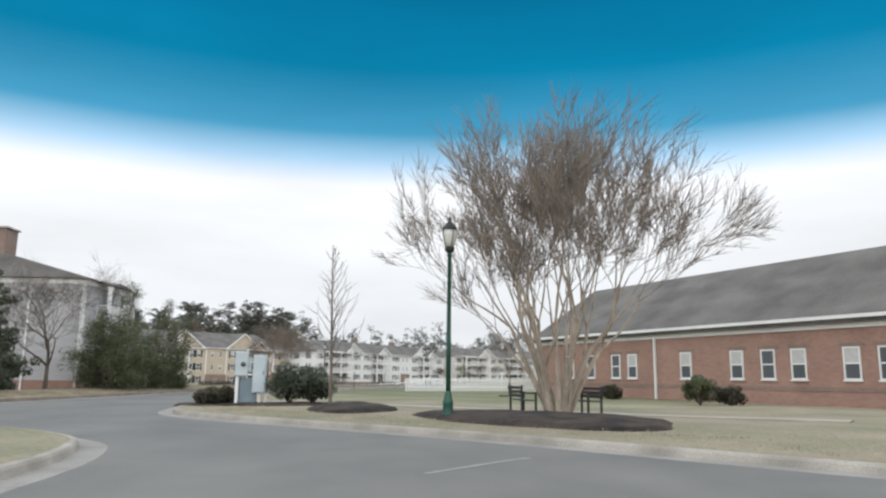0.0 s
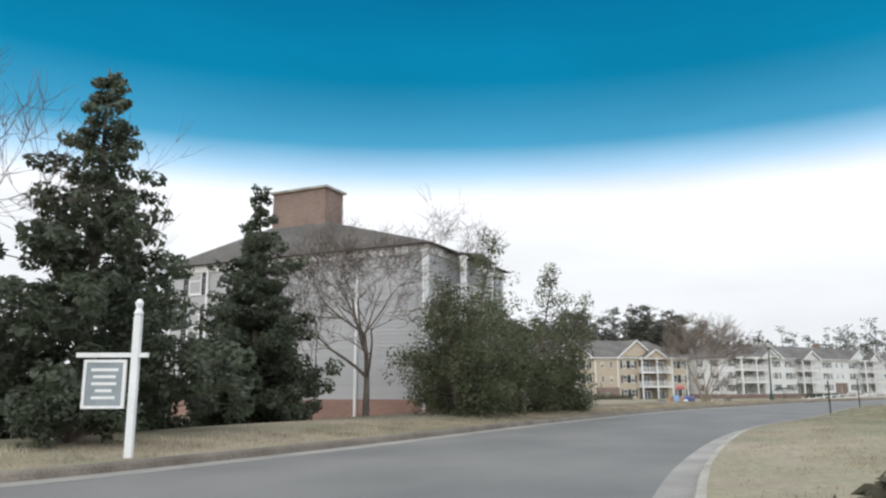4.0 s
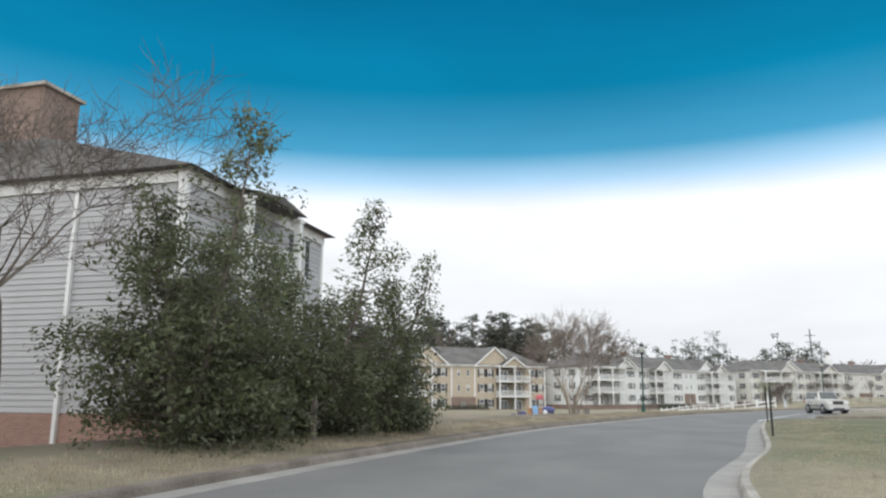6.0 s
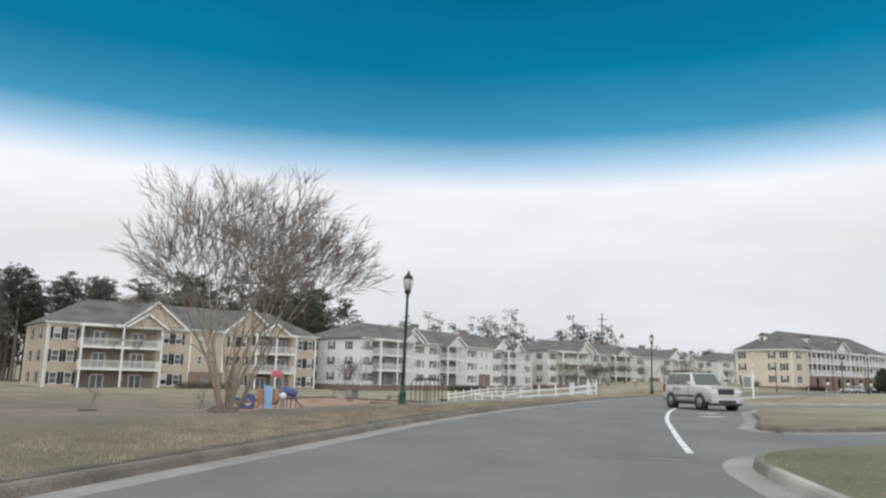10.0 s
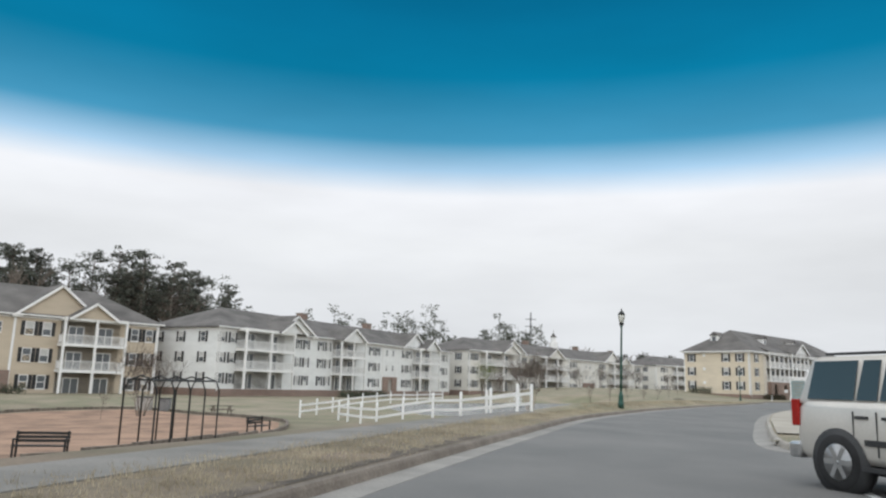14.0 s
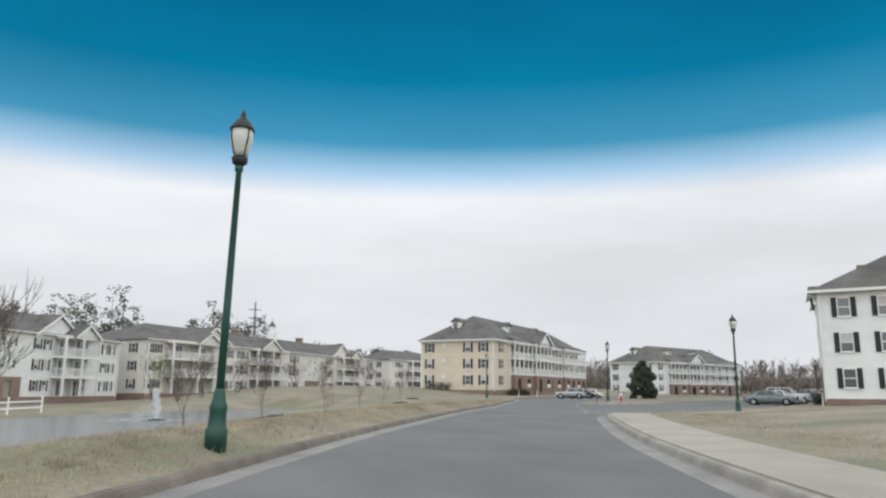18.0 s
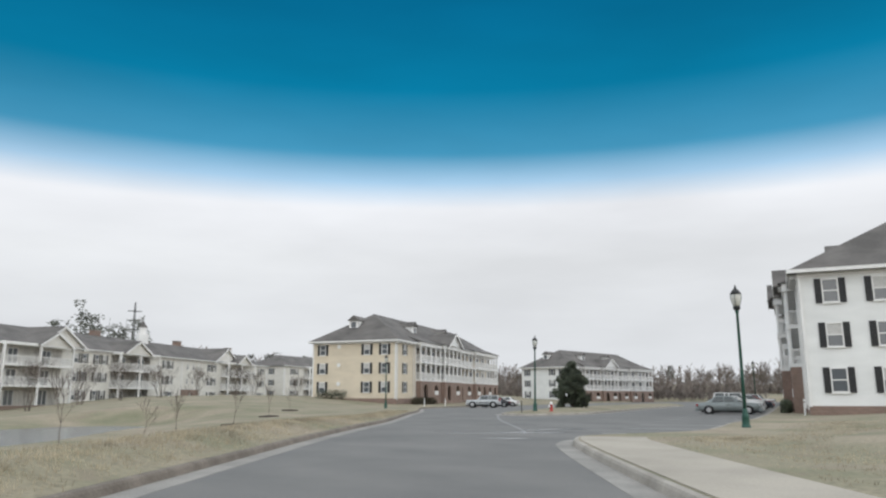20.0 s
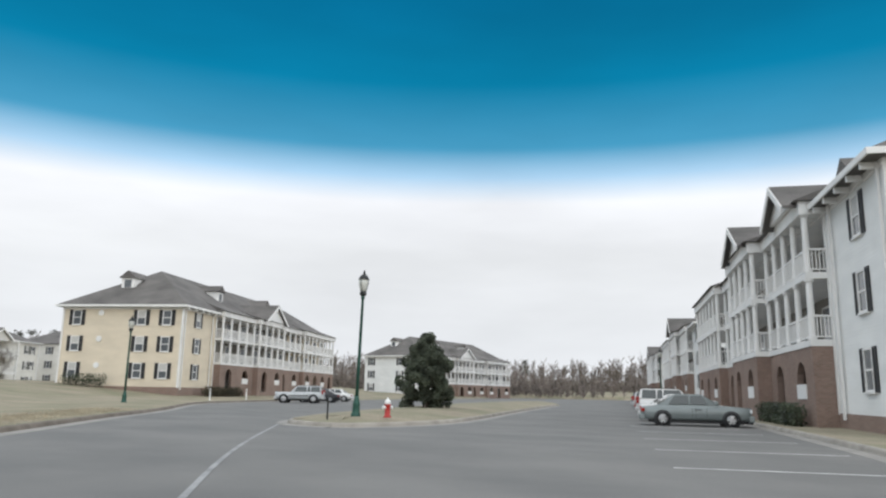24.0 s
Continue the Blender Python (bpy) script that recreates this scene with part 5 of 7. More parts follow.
lay("mulch_bed", oval(12.9, -50.3, 4.3, 2.6, 128), M_MULCH, 0.20, "dark brown mulch bed round the tree and lamp")
lay("mulch_bed", oval(7.4, -44.9, 2.6, 1.5, 100), M_MULCH, 0.20, "dark brown mulch bed round the thin tree")
lay("mulch_bed", oval(3.6, -41.0, 3.6, 1.5, 170), M_MULCH, 0.06, "dark brown mulch under the corner hedges")
for x, y in ((24.4, 86.2), (30.0, 98.0), (35.4, 108.2), (41.3, 119.4), (47.4, 130.5), (52, 138), (16.6, 79.1), (-14, 44), (-28, 60), (16.2, -22.0)):
    lay("mulch_ring", oval(x, y, 0.75, 0.75, 0, 14, 0.08), M_MULCH, 0.07, "dark mulch ring round a young tree")
PLAY = curve([(1.5, 74), (0.6, 63), (-2.5, 54.5), (-8, 52), (-13, 56), (-17.2, 60), (-20.4, 66), (-22, 74), (-22.5, 83), (-20, 92), (-14, 97), (-8, 93.5), (-3.2, 88), (0.4, 82), (1.5, 74)], 4)[:-1]
lay("playground_floor", PLAY, M_SANDY, 0.06, "rust-brown wood-chip floor of the playground")
edge = thing("playground_border", None, "dark timber edging round the playground", "border", kind="structure")
for (ax, ay), (bx, by) in zip(PLAY, PLAY[1:] + PLAY[:1]):
    za, zb2 = ground_z(ax, ay), ground_z(bx, by)
    d = math.hypot(bx - ax, by - ay)
    o = part("timber", boxes((0, -0.08, -0.2, d, 0.08, 0.20)), M_BARK, edge)
    o.matrix_basis = Matrix.Translation((ax, ay, (za + zb2) / 2)) @ Matrix.Rotation(math.atan2(by - ay, bx - ax), 4, "Z")


def ribbon(name, pts, width, material, label, lift=0.05):
    fine = resample(curve(pts), 1.0)
    e = thing(name, None, label, name, kind="structure")
    L, R = offset(fine, -width / 2), offset(fine, width / 2)
    for i in range(0, len(fine) - 1, 2):
        j = min(i + 2, len(fine) - 1)
        vs = []
        for k in range(i, j + 1):
            zc = max(ground_z(*L[k]), ground_z(*R[k]))
            vs += [(L[k][0], L[k][1], zc + lift), (R[k][0], R[k][1], zc + lift), (L[k][0], L[k][1], zc - 0.25), (R[k][0], R[k][1], zc - 0.25)]
        fs = []
        for k in range(j - i):
            b = 4 * k
            fs += [(b, b + 1, b + 5, b + 4), (b + 1, b + 3, b + 7, b + 5), (b, b + 4, b + 6, b + 2)]
        raw("slab", vs, [f[::-1] for f in fs], material, e)


ribbon("sidewalk", offset([p for p in RIGHT_B if 51.5 < p[1] < 92.65 and p[0] < 44.2 and not (p[1] < 60 and p[0] > 21.5)], 1.12), 1.86, M_WALK, "pale concrete sidewalk along the kerb", 0.025)
ribbon("sidewalk", offset([p for p in LEFT if 30 < p[1] < 67 and p[0] > -5], -3.0), 1.6, M_PATH, "grey path passing between the verge and the playground", 0.015)
ribbon("sidewalk", [(3.4, -38.2), (7.0, -41.2), (11.5, -44.0), (17.0, -46.5), (22, -50)], 1.3, M_WALK, "pale concrete walk behind the mulch beds", 0.03)

# bare soil washed along the western kerb
edge_line = resample([p for p in LEFT if -20 < p[1] < 50 and p[0] > -12], 0.5)
for i0 in range(0, len(edge_line) - 2, 12):
    seg = edge_line[i0:i0 + 13]
    if len(seg) < 3:
        continue
    soil_v, soil_f = [], []
    inner, outer = offset(seg, -0.17), [offset([seg[max(j - 1, 0)], seg[j], seg[min(j + 1, len(seg) - 1)]], -(0.44 + 0.11 * math.sin(i0 + j * 0.9) + 0.07 * math.sin(j * 2.1)))[1] for j in range(len(seg))]
    for a, b in zip(inner, outer):
        soil_v += [(a[0], a[1], ground_z(*a) + 0.018), (b[0], b[1], ground_z(*b) + 0.018)]
    for j in range(len(seg) - 1):
        soil_f.append((2 * j, 2 * j + 2, 2 * j + 3, 2 * j + 1))
    tagged(raw("soil_edge", soil_v, soil_f, M_SOIL), "strip of dark bare soil behind the kerb", "soil", kind="structure")

# pond with a fountain
pond = raw("pond_water", [(x, y, -0.98) for x, y in POND[:-1]], [tuple(range(len(POND) - 1))], mat("still_pond_water", (0.17, 0.165, 0.15), 0.22, vary=0.08, size=6.0, bump=0.6, bump_size=2.2))
tagged(pond, "still grey pond reflecting the overcast sky", "pond", kind="structure")
ft = thing("fountain", pose(23.7, 117.0, -0.98), "white spray fountain in the pond", "fountain")
spray = mat("white_water_spray", (0.82, 0.84, 0.86), 0.6, vary=0.1, size=0.4)
bm = bmesh.new()
rnd = random.Random(5)
for k in range(1500):
    u = rnd.random()
    z = 2.1 * (1 - u * u)
    fall = rnd.random() < 0.45
    r = (0.10 + 0.5 * rnd.random() * (1 - z / 2.3)) if fall else 0.05 + 0.10 * rnd.random()
    a = rnd.uniform(0, 6.283)
    s = rnd.uniform(0.012, 0.035)
    x, y = r * math.cos(a) - 0.10 * z, r * math.sin(a) + 0.05 * z
    poly(bm, [(x - s, y, z), (x + s, y + s, z), (x, y, z + s * 4)])
for k in range(700):
    # fine mist blown aside by the wind
    w = abs(rnd.gauss(0, 1.1))
    x, y, z = -0.85 * w + rnd.gauss(0, 0.2), 0.4 * w + rnd.gauss(0, 0.2), max(0.05, (1.7 - 0.7 * w) * rnd.random())
    s = rnd.uniform(0.008, 0.022)
    poly(bm, [(x - s, y, z), (x + s, y, z), (x, y, z + s * 2)])
part("spray", bm, spray, ft)
bm = bmesh.new()
for k in range(900):
    a, r = rnd.uniform(0, 6.283), 4.2 * rnd.random() ** 0.8
    x, y, s = r * math.cos(a) - 0.8, r * math.sin(a) * 0.8 + 0.4, rnd.uniform(0.02, 0.07) * (1.3 - r / 4.4)
    poly(bm, [(x - 2 * s, y, 0.012), (x, y - s, 0.012), (x + 2 * s, y + 0.3 * s, 0.012), (x, y + s, 0.012)])
tagged(part("foam", bm, spray, ft, "flecks of foam round the jet"), kind="stuff")
part("float", lathe(bmesh.new(), [(0.6, -0.1), (0.6, 0.05), (0.2, 0.1)], 14), M_PLASTIC, ft)


# ---- trees and shrubs ----
def limb(V, F, pts, radii, seg):
    base = len(V)
    for i, p in enumerate(pts):
        a, b = pts[max(i - 1, 0)], pts[min(i + 1, len(pts) - 1)]
        d = (b - a)
        d = d.normalized() if d.length > 1e-6 else Vector((0, 0, 1))
        s = d.cross(Vector((0.31, 0.2, 0.93)) if abs(d.z) < 0.9 else Vector((1, 0, 0))).normalized()
        u = d.cross(s)
        for k in range(seg):
            t = 2 * math.pi * k / seg
            V.append(p + radii[i] * (math.cos(t) * s + math.sin(t) * u))
    for i in range(len(pts) - 1):
        for k in range(seg):
            q, r = base + i * seg + k, base + i * seg + (k + 1) % seg
            F.append((q, r, r + seg, q + seg))


TINY = [0.009]


def grow(rnd, wood, twig, p, d, length, radius, level, up, spread, kids, thin, wander=0.16):
    """One limb that wanders and forks; thick wood and fine twigs go to separate meshes."""
    n = 4 if level > 1 else 3
    radius = max(radius, TINY[0])
    pts, radii, dirs = [p.copy()], [radius], []
    for i in range(n):
        d = (d + Vector((rnd.uniform(-1, 1), rnd.uniform(-1, 1), rnd.uniform(-1, 1))) * wander + Vector((0, 0, up))).normalized()
        p = p + d * (length / n)
        pts.append(p.copy())
        radii.append(radius * (1 - 0.55 * (i + 1) / n))
        dirs.append(d.copy())
    V, F = wood if radius > thin else twig
    limb(V, F, pts, radii, 6 if radius > 0.06 else (4 if radius > thin else 3))
    if level <= 0:
        return
    for k in range(kids[level - 1]):
        i = rnd.randint(1 if level > 1 else 0, n - 1)
        if k < 2:
            i = n - 1
        e = dirs[i]
        side = Vector((rnd.uniform(-1, 1), rnd.uniform(-1, 1), rnd.uniform(-0.5, 0.8)))
        side = (side - side.dot(e) * e).normalized()
        a = spread * rnd.uniform(0.6, 1.3)
        nd = (e * math.cos(a) + side * math.sin(a)).normalized()
        grow(rnd, wood, twig, pts[i + 1], nd, length * rnd.uniform(0.55, 0.82), radii[i + 1] * rnd.uniform(0.55, 0.8), level - 1, up, spread, kids, thin, wander)


def bare_tree(x, y, label, height_m, seed, stems=1, level=4, up=0.10, spread=0.6, kids=(3, 3, 3, 3), bark=None, twigmat=None, first=None, r0=None, lean=0.25, group="", z=None):
    rnd = random.Random(seed)
    wood, twig = ([], []), ([], [])
    for s in range(stems):
        a = 2 * math.pi * s / max(stems, 1) + rnd.uniform(-0.4, 0.4)
        tilt = lean * rnd.uniform(0.6, 1.2) if stems > 1 else lean * 0.15
        d = Vector((math.cos(a) * tilt, math.sin(a) * tilt, 1)).normalized()
        p = Vector((math.cos(a), math.sin(a), 0)) * (0.16 if stems > 1 else 0.0) + Vector((0, 0, -0.25))
        grow(rnd, wood, twig, p, d, (first or height_m * 0.36), r0 or height_m * 0.014, level, up, spread, kids, 0.018)
    top = max(v.z for v in twig[0] + wood[0])
    k = height_m / top
    e = thing("tree", pose(x, y, ground_z(x, y) if z is None else z) @ Matrix.Diagonal((k, k, k, 1)), label, "tree", group)
    raw("trunk", [tuple(v) for v in wood[0]], wood[1], bark or M_BARK, e)
    tagged(raw("crown", [tuple(v) for v in twig[0]], twig[1], twigmat or M_TWIG, e, "bare twigs"), kind="stuff")
    return e


def leaf_cloud(rnd, centres, leaf, count, flat=0.6):
    """Many small leaves gathered in clumps, each clump a soft uneven ball."""
    V, F = [], []
    total = sum(r ** 2 for _, r in centres)
    for c, r in centres:
        for _ in range(int(count * r * r / total)):
            while True:
                q = Vector((rnd.uniform(-1, 1), rnd.uniform(-1, 1), rnd.uniform(-1, 1)))
                if 0.2 < q.length < 1:
                    break
            q = q.normalized() * (q.length ** 0.45)
            p = c + Vector((q.x, q.y, q.z * flat)) * r
            face = q.normalized() * 0.8 + Vector((rnd.uniform(-0.8, 0.8), rnd.uniform(-0.8, 0.8), 0.55 + rnd.uniform(-0.7, 0.7)))
            a = face.cross(Vector((rnd.uniform(-1, 1), rnd.uniform(-1, 1), rnd.uniform(-1, 1)))).normalized()
            b = face.cross(a).normalized()
            s = leaf * rnd.uniform(0.6, 1.4)
            k = len(V)
            V += [p - a * s, p + b * s * 0.45, p + a * s, p - b * s * 0.45]
            F.append((k, k + 1, k + 2, k + 3))
    return [tuple(v) for v in V], F


def evergreen(x, y, label, h, r, seed, leafmat, shape, leaf=0.12, count=9000, group="", name="tree", category="tree"):
    """shape: 'cone' for spruces and cedars, 'loose' for broad-leaved evergreens with open tops, 'ball' for clipped shrubs."""
    rnd = random.Random(seed)
    e = thing(name, pose(x, y, ground_z(x, y)), label, category, group)
    wood, twig = ([], []), ([], [])
    centres = []
    if shape == "cone":
        limb(*wood, [Vector((0, 0, -0.2)), Vector((0.05, 0, h * 0.5)), Vector((0, 0, h * 0.97))], [h * 0.018, h * 0.011, 0.02], 6)
        tiers = int(h * 2.0)
        for t in range(tiers):
            f = t / tiers
            z = h * (0.06 + 0.92 * f)
            rr = r * (1 - f) ** 0.85 * rnd.uniform(0.62, 1.15) + 0.08
            n = max(4, int(9 * (1 - f)) + 3)
            for k in range(n):
                a = 2 * math.pi * k / n + rnd.uniform(-0.35, 0.35)
                q = rr * rnd.uniform(0.45, 1.15)
                tip = Vector((q * math.cos(a), q * math.sin(a), z + 0.10 * q + rnd.uniform(-0.25, 0.35)))
                limb(*twig, [Vector((0, 0, z)), tip], [0.03, 0.008], 3)
                for u in (0.45, 0.75, 1.0):
                    centres.append((Vector((0, 0, z)).lerp(tip, u), 0.16 + 0.22 * (1 - f)))
        V, F = leaf_cloud(rnd, centres, leaf, count, 0.8)
    elif shape == "loose":
        tops = []
        for s in range(4):
            a = s * 1.57 + rnd.uniform(-0.5, 0.5)
            d = Vector((math.cos(a) * 0.25, math.sin(a) * 0.25, 1)).normalized()
            p = Vector((0.15 * math.cos(a), 0.15 * math.sin(a), -0.2))
            hh = h * (1.0 if s == 0 else rnd.uniform(0.62, 0.9))
            pts = [p + d * hh * u + Vector((rnd.uniform(-0.2, 0.2), rnd.uniform(-0.2, 0.2), 0)) * u for u in (0, 0.3, 0.6, 0.85, 1.0)]
            limb(*wood, pts, [0.10, 0.08, 0.05, 0.025, 0.01], 5)
            for u10 in range(1, 21):
                u = u10 / 20
                base = pts[0].lerp(pts[-1], u)
                rr = r * (0.95 if u < 0.5 else 0.95 - 1.5 * (u - 0.5)) * rnd.uniform(0.45, 1.0)
                for k in range(4 if u < 0.6 else 3):
                    b = rnd.uniform(0, 6.283)
                    tip = base + Vector((math.cos(b) * rr, math.sin(b) * rr, rnd.uniform(-0.1, 0.45)))
                    limb(*twig, [base, tip], [0.022, 0.006], 3)
                    centres.append((tip, rnd.uniform(0.28, 0.55) * (1.15 if u < 0.55 else 0.75)))
                    centres.append((base.lerp(tip, 0.55), rnd.uniform(0.25, 0.5)))
        V, F = leaf_cloud(rnd, centres, leaf, count, 0.8)
    elif shape == "round":
        limb(*wood, [Vector((0, 0, -0.2)), Vector((0, 0, h * 0.6))], [0.12, 0.05], 6)
        for k in range(90):
            u = rnd.random()
            rr = r * (0.55 + 0.6 * u if u < 0.4 else 0.80 - 0.72 * (u - 0.4) / 0.6) * rnd.uniform(0.5, 1.0)
            a = rnd.uniform(0, 6.283)
            tip = Vector((rr * math.cos(a), rr * math.sin(a), h * (0.05 + 0.9 * u)))
            limb(*twig, [Vector((0, 0, tip.z * 0.8)), tip], [0.02, 0.006], 3)
            centres.append((tip, rnd.uniform(0.26, 0.46)))
        V, F = leaf_cloud(rnd, centres, leaf, count, 0.9)
    else:
        for k in range(26):
            a, u = rnd.uniform(0, 6.283), rnd.random()
            q = r * math.sqrt(rnd.random()) * 0.8
            centres.append((Vector((q * math.cos(a), q * math.sin(a), h * (0.25 + 0.6 * u * (1 - (q / r) ** 2 * 0.6)))), 0.30 * min(r, h) + 0.08))
            limb(*twig, [Vector((0, 0, 0)), centres[-1][0]], [0.02, 0.006], 3)
        V, F = leaf_cloud(rnd, centres, leaf, count, 0.85)
    if wood[0]:
        raw("trunk", [tuple(v) for v in wood[0]], wood[1], M_BARK, e)
    tagged(raw("branchwork", [tuple(v) for v in twig[0]], twig[1], M_TWIG, e), kind="stuff")
    tagged(raw("crown" if name == "tree" else "foliage", V, F, leafmat, e), kind="stuff")
    return e


# the great crape myrtle over its bench bed, and the one by the playground
CRAPE = dict(level=5, up=0.02, spread=0.44, kids=(5, 4, 4, 3, 3), bark=M_SMOOTH, group="crape myrtles")
bare_tree(13.9, -48.0, "spreading leafless crape myrtle in a mulch bed", 10.2, 11, stems=13, first=3.1, r0=0.115, lean=0.35, twigmat=M_TWIGP, **dict(CRAPE, up=0.04, spread=0.40, kids=(5, 5, 4, 3, 3)))
bare_tree(-6.6, 23.4, "vase-shaped leafless crape myrtle on the verge", 8.4, 12, stems=11, first=2.8, r0=0.080, lean=0.36, twigmat=M_TWIGP, **dict(CRAPE, spread=0.42, up=0.0, kids=(4, 4, 4, 3, 3)))
bare_tree(16.6, 79.1, "many-stemmed leafless crape myrtle by the pond", 4.6, 13, stems=9, level=4, up=0.07, spread=0.34, kids=(4, 4, 4, 3), bark=M_SMOOTH, first=2.2, r0=0.045, lean=0.20, group="crape myrtles")


def whip(x, y, label, h, seed):
    """A young tree with one straight leader and short rising side shoots."""
    rnd = random.Random(seed)
    wood, twig = ([], []), ([], [])
    pts = [Vector((0.05 * math.sin(3.0 * u + seed), 0.05 * math.cos(2.3 * u), -0.2 + (h + 0.2) * u)) for u in (0, 0.2, 0.4, 0.6, 0.8, 1.0)]
    limb(*wood, pts, [0.075, 0.06, 0.045, 0.032, 0.02, 0.008], 6)
    for k in range(34):
        u = 0.24 + 0.72 * k / 33
        a = k * 2.4 + rnd.uniform(-0.5, 0.5)
        l = h * 0.25 * (1.12 - u) * rnd.uniform(0.6, 1.2)
        p = Vector((0.04, 0, h * u))
        d = Vector((math.cos(a), math.sin(a), rnd.uniform(1.0, 1.8))).normalized()
        grow(rnd, wood, twig, p, d, l, 0.017, 1, 0.05, 0.5, (3, 3), 0.03)
    e = thing("tree", pose(x, y, ground_z(x, y)), label, "tree")
    raw("trunk", [tuple(v) for v in wood[0]], wood[1], M_BARK, e)
    tagged(raw("crown", [tuple(v) for v in twig[0]], twig[1], M_TWIG, e, "bare twigs"), kind="stuff")


whip(6.7, -45.2, "thin leafless sapling in a mulch bed", 5.6, 14)
bare_tree(16.2, -22.0, "small leafless tree on the clubhouse lawn", 4.4, 15, level=4, spread=0.6, kids=(3, 3, 4, 4), first=1.8, r0=0.06)
bare_tree(-14.2, -20.3, "leafless tree with crooked limbs before the grey house", 9.8, 16, level=5, up=0.05, spread=0.85, kids=(4, 5, 4, 5, 8), first=3.9, r0=0.17)
bare_tree(-19.0, -37.5, "tall leafless tree beside the corner car park", 11.0, 17, level=5, up=0.06, spread=0.65, kids=(4, 4, 4, 3, 4), first=4.2, r0=0.17)
bare_tree(-15.2, -32.4, "slim leafless tree among the spruces", 9.0, 18, level=4, up=0.1, spread=0.45, kids=(3, 4, 4, 4), first=4.5, r0=0.09)
bare_tree(-18.5, -18.0, "slim leafless tree behind the spruces", 10.6, 19, level=4, up=0.1, spread=0.45, kids=(3, 4, 4, 4), first=5.0, r0=0.10)
SAP = [(21.4, 81.5, 2.2), (24.4, 86.2, 2.5), (30.0, 98.0, 2.7), (35.4, 108.2, 2.8), (41.3, 119.4, 3.0), (47.4, 130.5, 3.2), (36.0, 118.0, 2.6), (52, 138, 3.2), (-12.0, 84.0, 2.8), (-14, 44, 2.4), (-28, 60, 2.6)]
for i, (x, y, h) in enumerate(SAP):
    bare_tree(x, y, "small leafless sapling on the lawn", h * 0.85, 30 + i, stems=1, level=3, up=0.12, spread=0.42, kids=(3, 4, 5), first=h * 0.45, r0=0.028, group="saplings on the lawns")
bare_tree(-10.5, 88.0, "bushy leafless tree beyond the playground", 5.6, 50, stems=6, level=4, spread=0.5, kids=(3, 3, 4, 4), first=2.0, r0=0.05)
bud = bare_tree(27.0, 166.0, "willow in pale green bud on the far bank", 7.0, 51, stems=3, level=4, spread=0.6, kids=(3, 4, 4, 4), first=2.6, r0=0.09, twigmat=M_BUD)
for i, (x, y, h) in enumerate([(34, 172, 6.5), (40, 178, 6), (46, 186, 6.5), (52, 190, 5), (60, 200, 5), (70, 212, 6), (76, 220, 5), (90, 232, 5), (100, 236, 6), (30, 164, 5)]):
    bare_tree(x, y, "leafless thicket tree on the pond's far bank", h, 60 + i, stems=5, level=4, spread=0.55, kids=(3, 3, 4, 4), first=h * 0.35, r0=0.05, group="thicket trees on the far bank")

# evergreens screening the grey house
evergreen(-11.1, -18.3, "loose olive evergreen tree screening the grey house", 7.1, 2.4, 1, M_LEAF, "loose", 0.062, 26000, "evergreen screen")
evergreen(-10.4, -13.2, "loose olive evergreen tree with an open top", 6.6, 2.2, 2, M_LEAF, "loose", 0.062, 23000, "evergreen screen")
evergreen(-9.4, -9.9, "loose olive evergreen tree at the end of the screen", 5.6, 1.4, 3, M_LEAF, "loose", 0.062, 14000, "evergreen screen")
evergreen(-11.8, -15.5, "low olive evergreen filling the screen", 4.6, 2.3, 4, M_LEAF, "loose", 0.062, 21000, "evergreen screen")
evergreen(-14.3, -33.0, "dark green spruce at the corner", 9.5, 3.5, 5, M_LEAFD, "cone", 0.10, 30000, "dark spruces")
evergreen(-18.5, -34.3, "dark green spruce beside the corner", 7.4, 3.0, 6, M_LEAFD, "cone", 0.10, 22000, "dark spruces")
evergreen(-16.2, -24.6, "dark green spruce before the grey wall", 8.8, 3.0, 7, M_LEAFD, "cone", 0.10, 24000, "dark spruces")
evergreen(-18.9, -21.8, "dark green spruce before the grey wall", 8.4, 3.0, 8, M_LEAFD, "cone", 0.10, 22000, "dark spruces")
evergreen(-20.0, -27.0, "dark green spruce behind the others", 7.6, 3.0, 9, M_LEAFD, "cone", 0.10, 20000, "dark spruces")
evergreen(76.6, 128.6, "broad rounded grey-green cedar on the parking island", 4.5, 2.35, 10, M_CEDAR, "round", 0.10, 21000)

# clipped shrubs and hedges
for i, (x, y, h, r, m, lab) in enumerate([
        (1.62, -40.9, 0.72, 0.46, M_HEDGE, "low clipped brownish hedge shrub by the cabinets"), (2.16, -40.3, 0.72, 0.46, M_HEDGE, "low clipped brownish hedge shrub by the cabinets"),
        (4.75, -40.9, 1.75, 0.95, M_LEAFD, "large olive-green shrub by the cabinets"), (5.6, -40.6, 1.60, 0.95, M_LEAFD, "large olive-green shrub by the cabinets"),
        (-11.6, -35.4, 1.1, 1.3, M_LEAFD, "low dark shrub behind the white sign"), (23.2, -20.5, 0.9, 0.6, M_HEDGE, "rusty shrub against the clubhouse wall"),
        (21.6, -26.5, 0.9, 0.6, M_HEDGE, "rusty shrub against the clubhouse wall"), (24.8, -35.5, 1.1, 0.8, M_HEDGE, "rusty shrub against the clubhouse wall"),
        (23.0, -36.4, 1.6, 0.7, M_LEAF, "upright green shrub before the clubhouse"), (-9.3, -8.6, 1.0, 0.9, M_LEAFD, "low dark shrub at the end of the screen")]):
    evergreen(x, y, lab, h, r, 80 + i, m, "ball", 0.07, 3200, "", "shrub", "shrub")


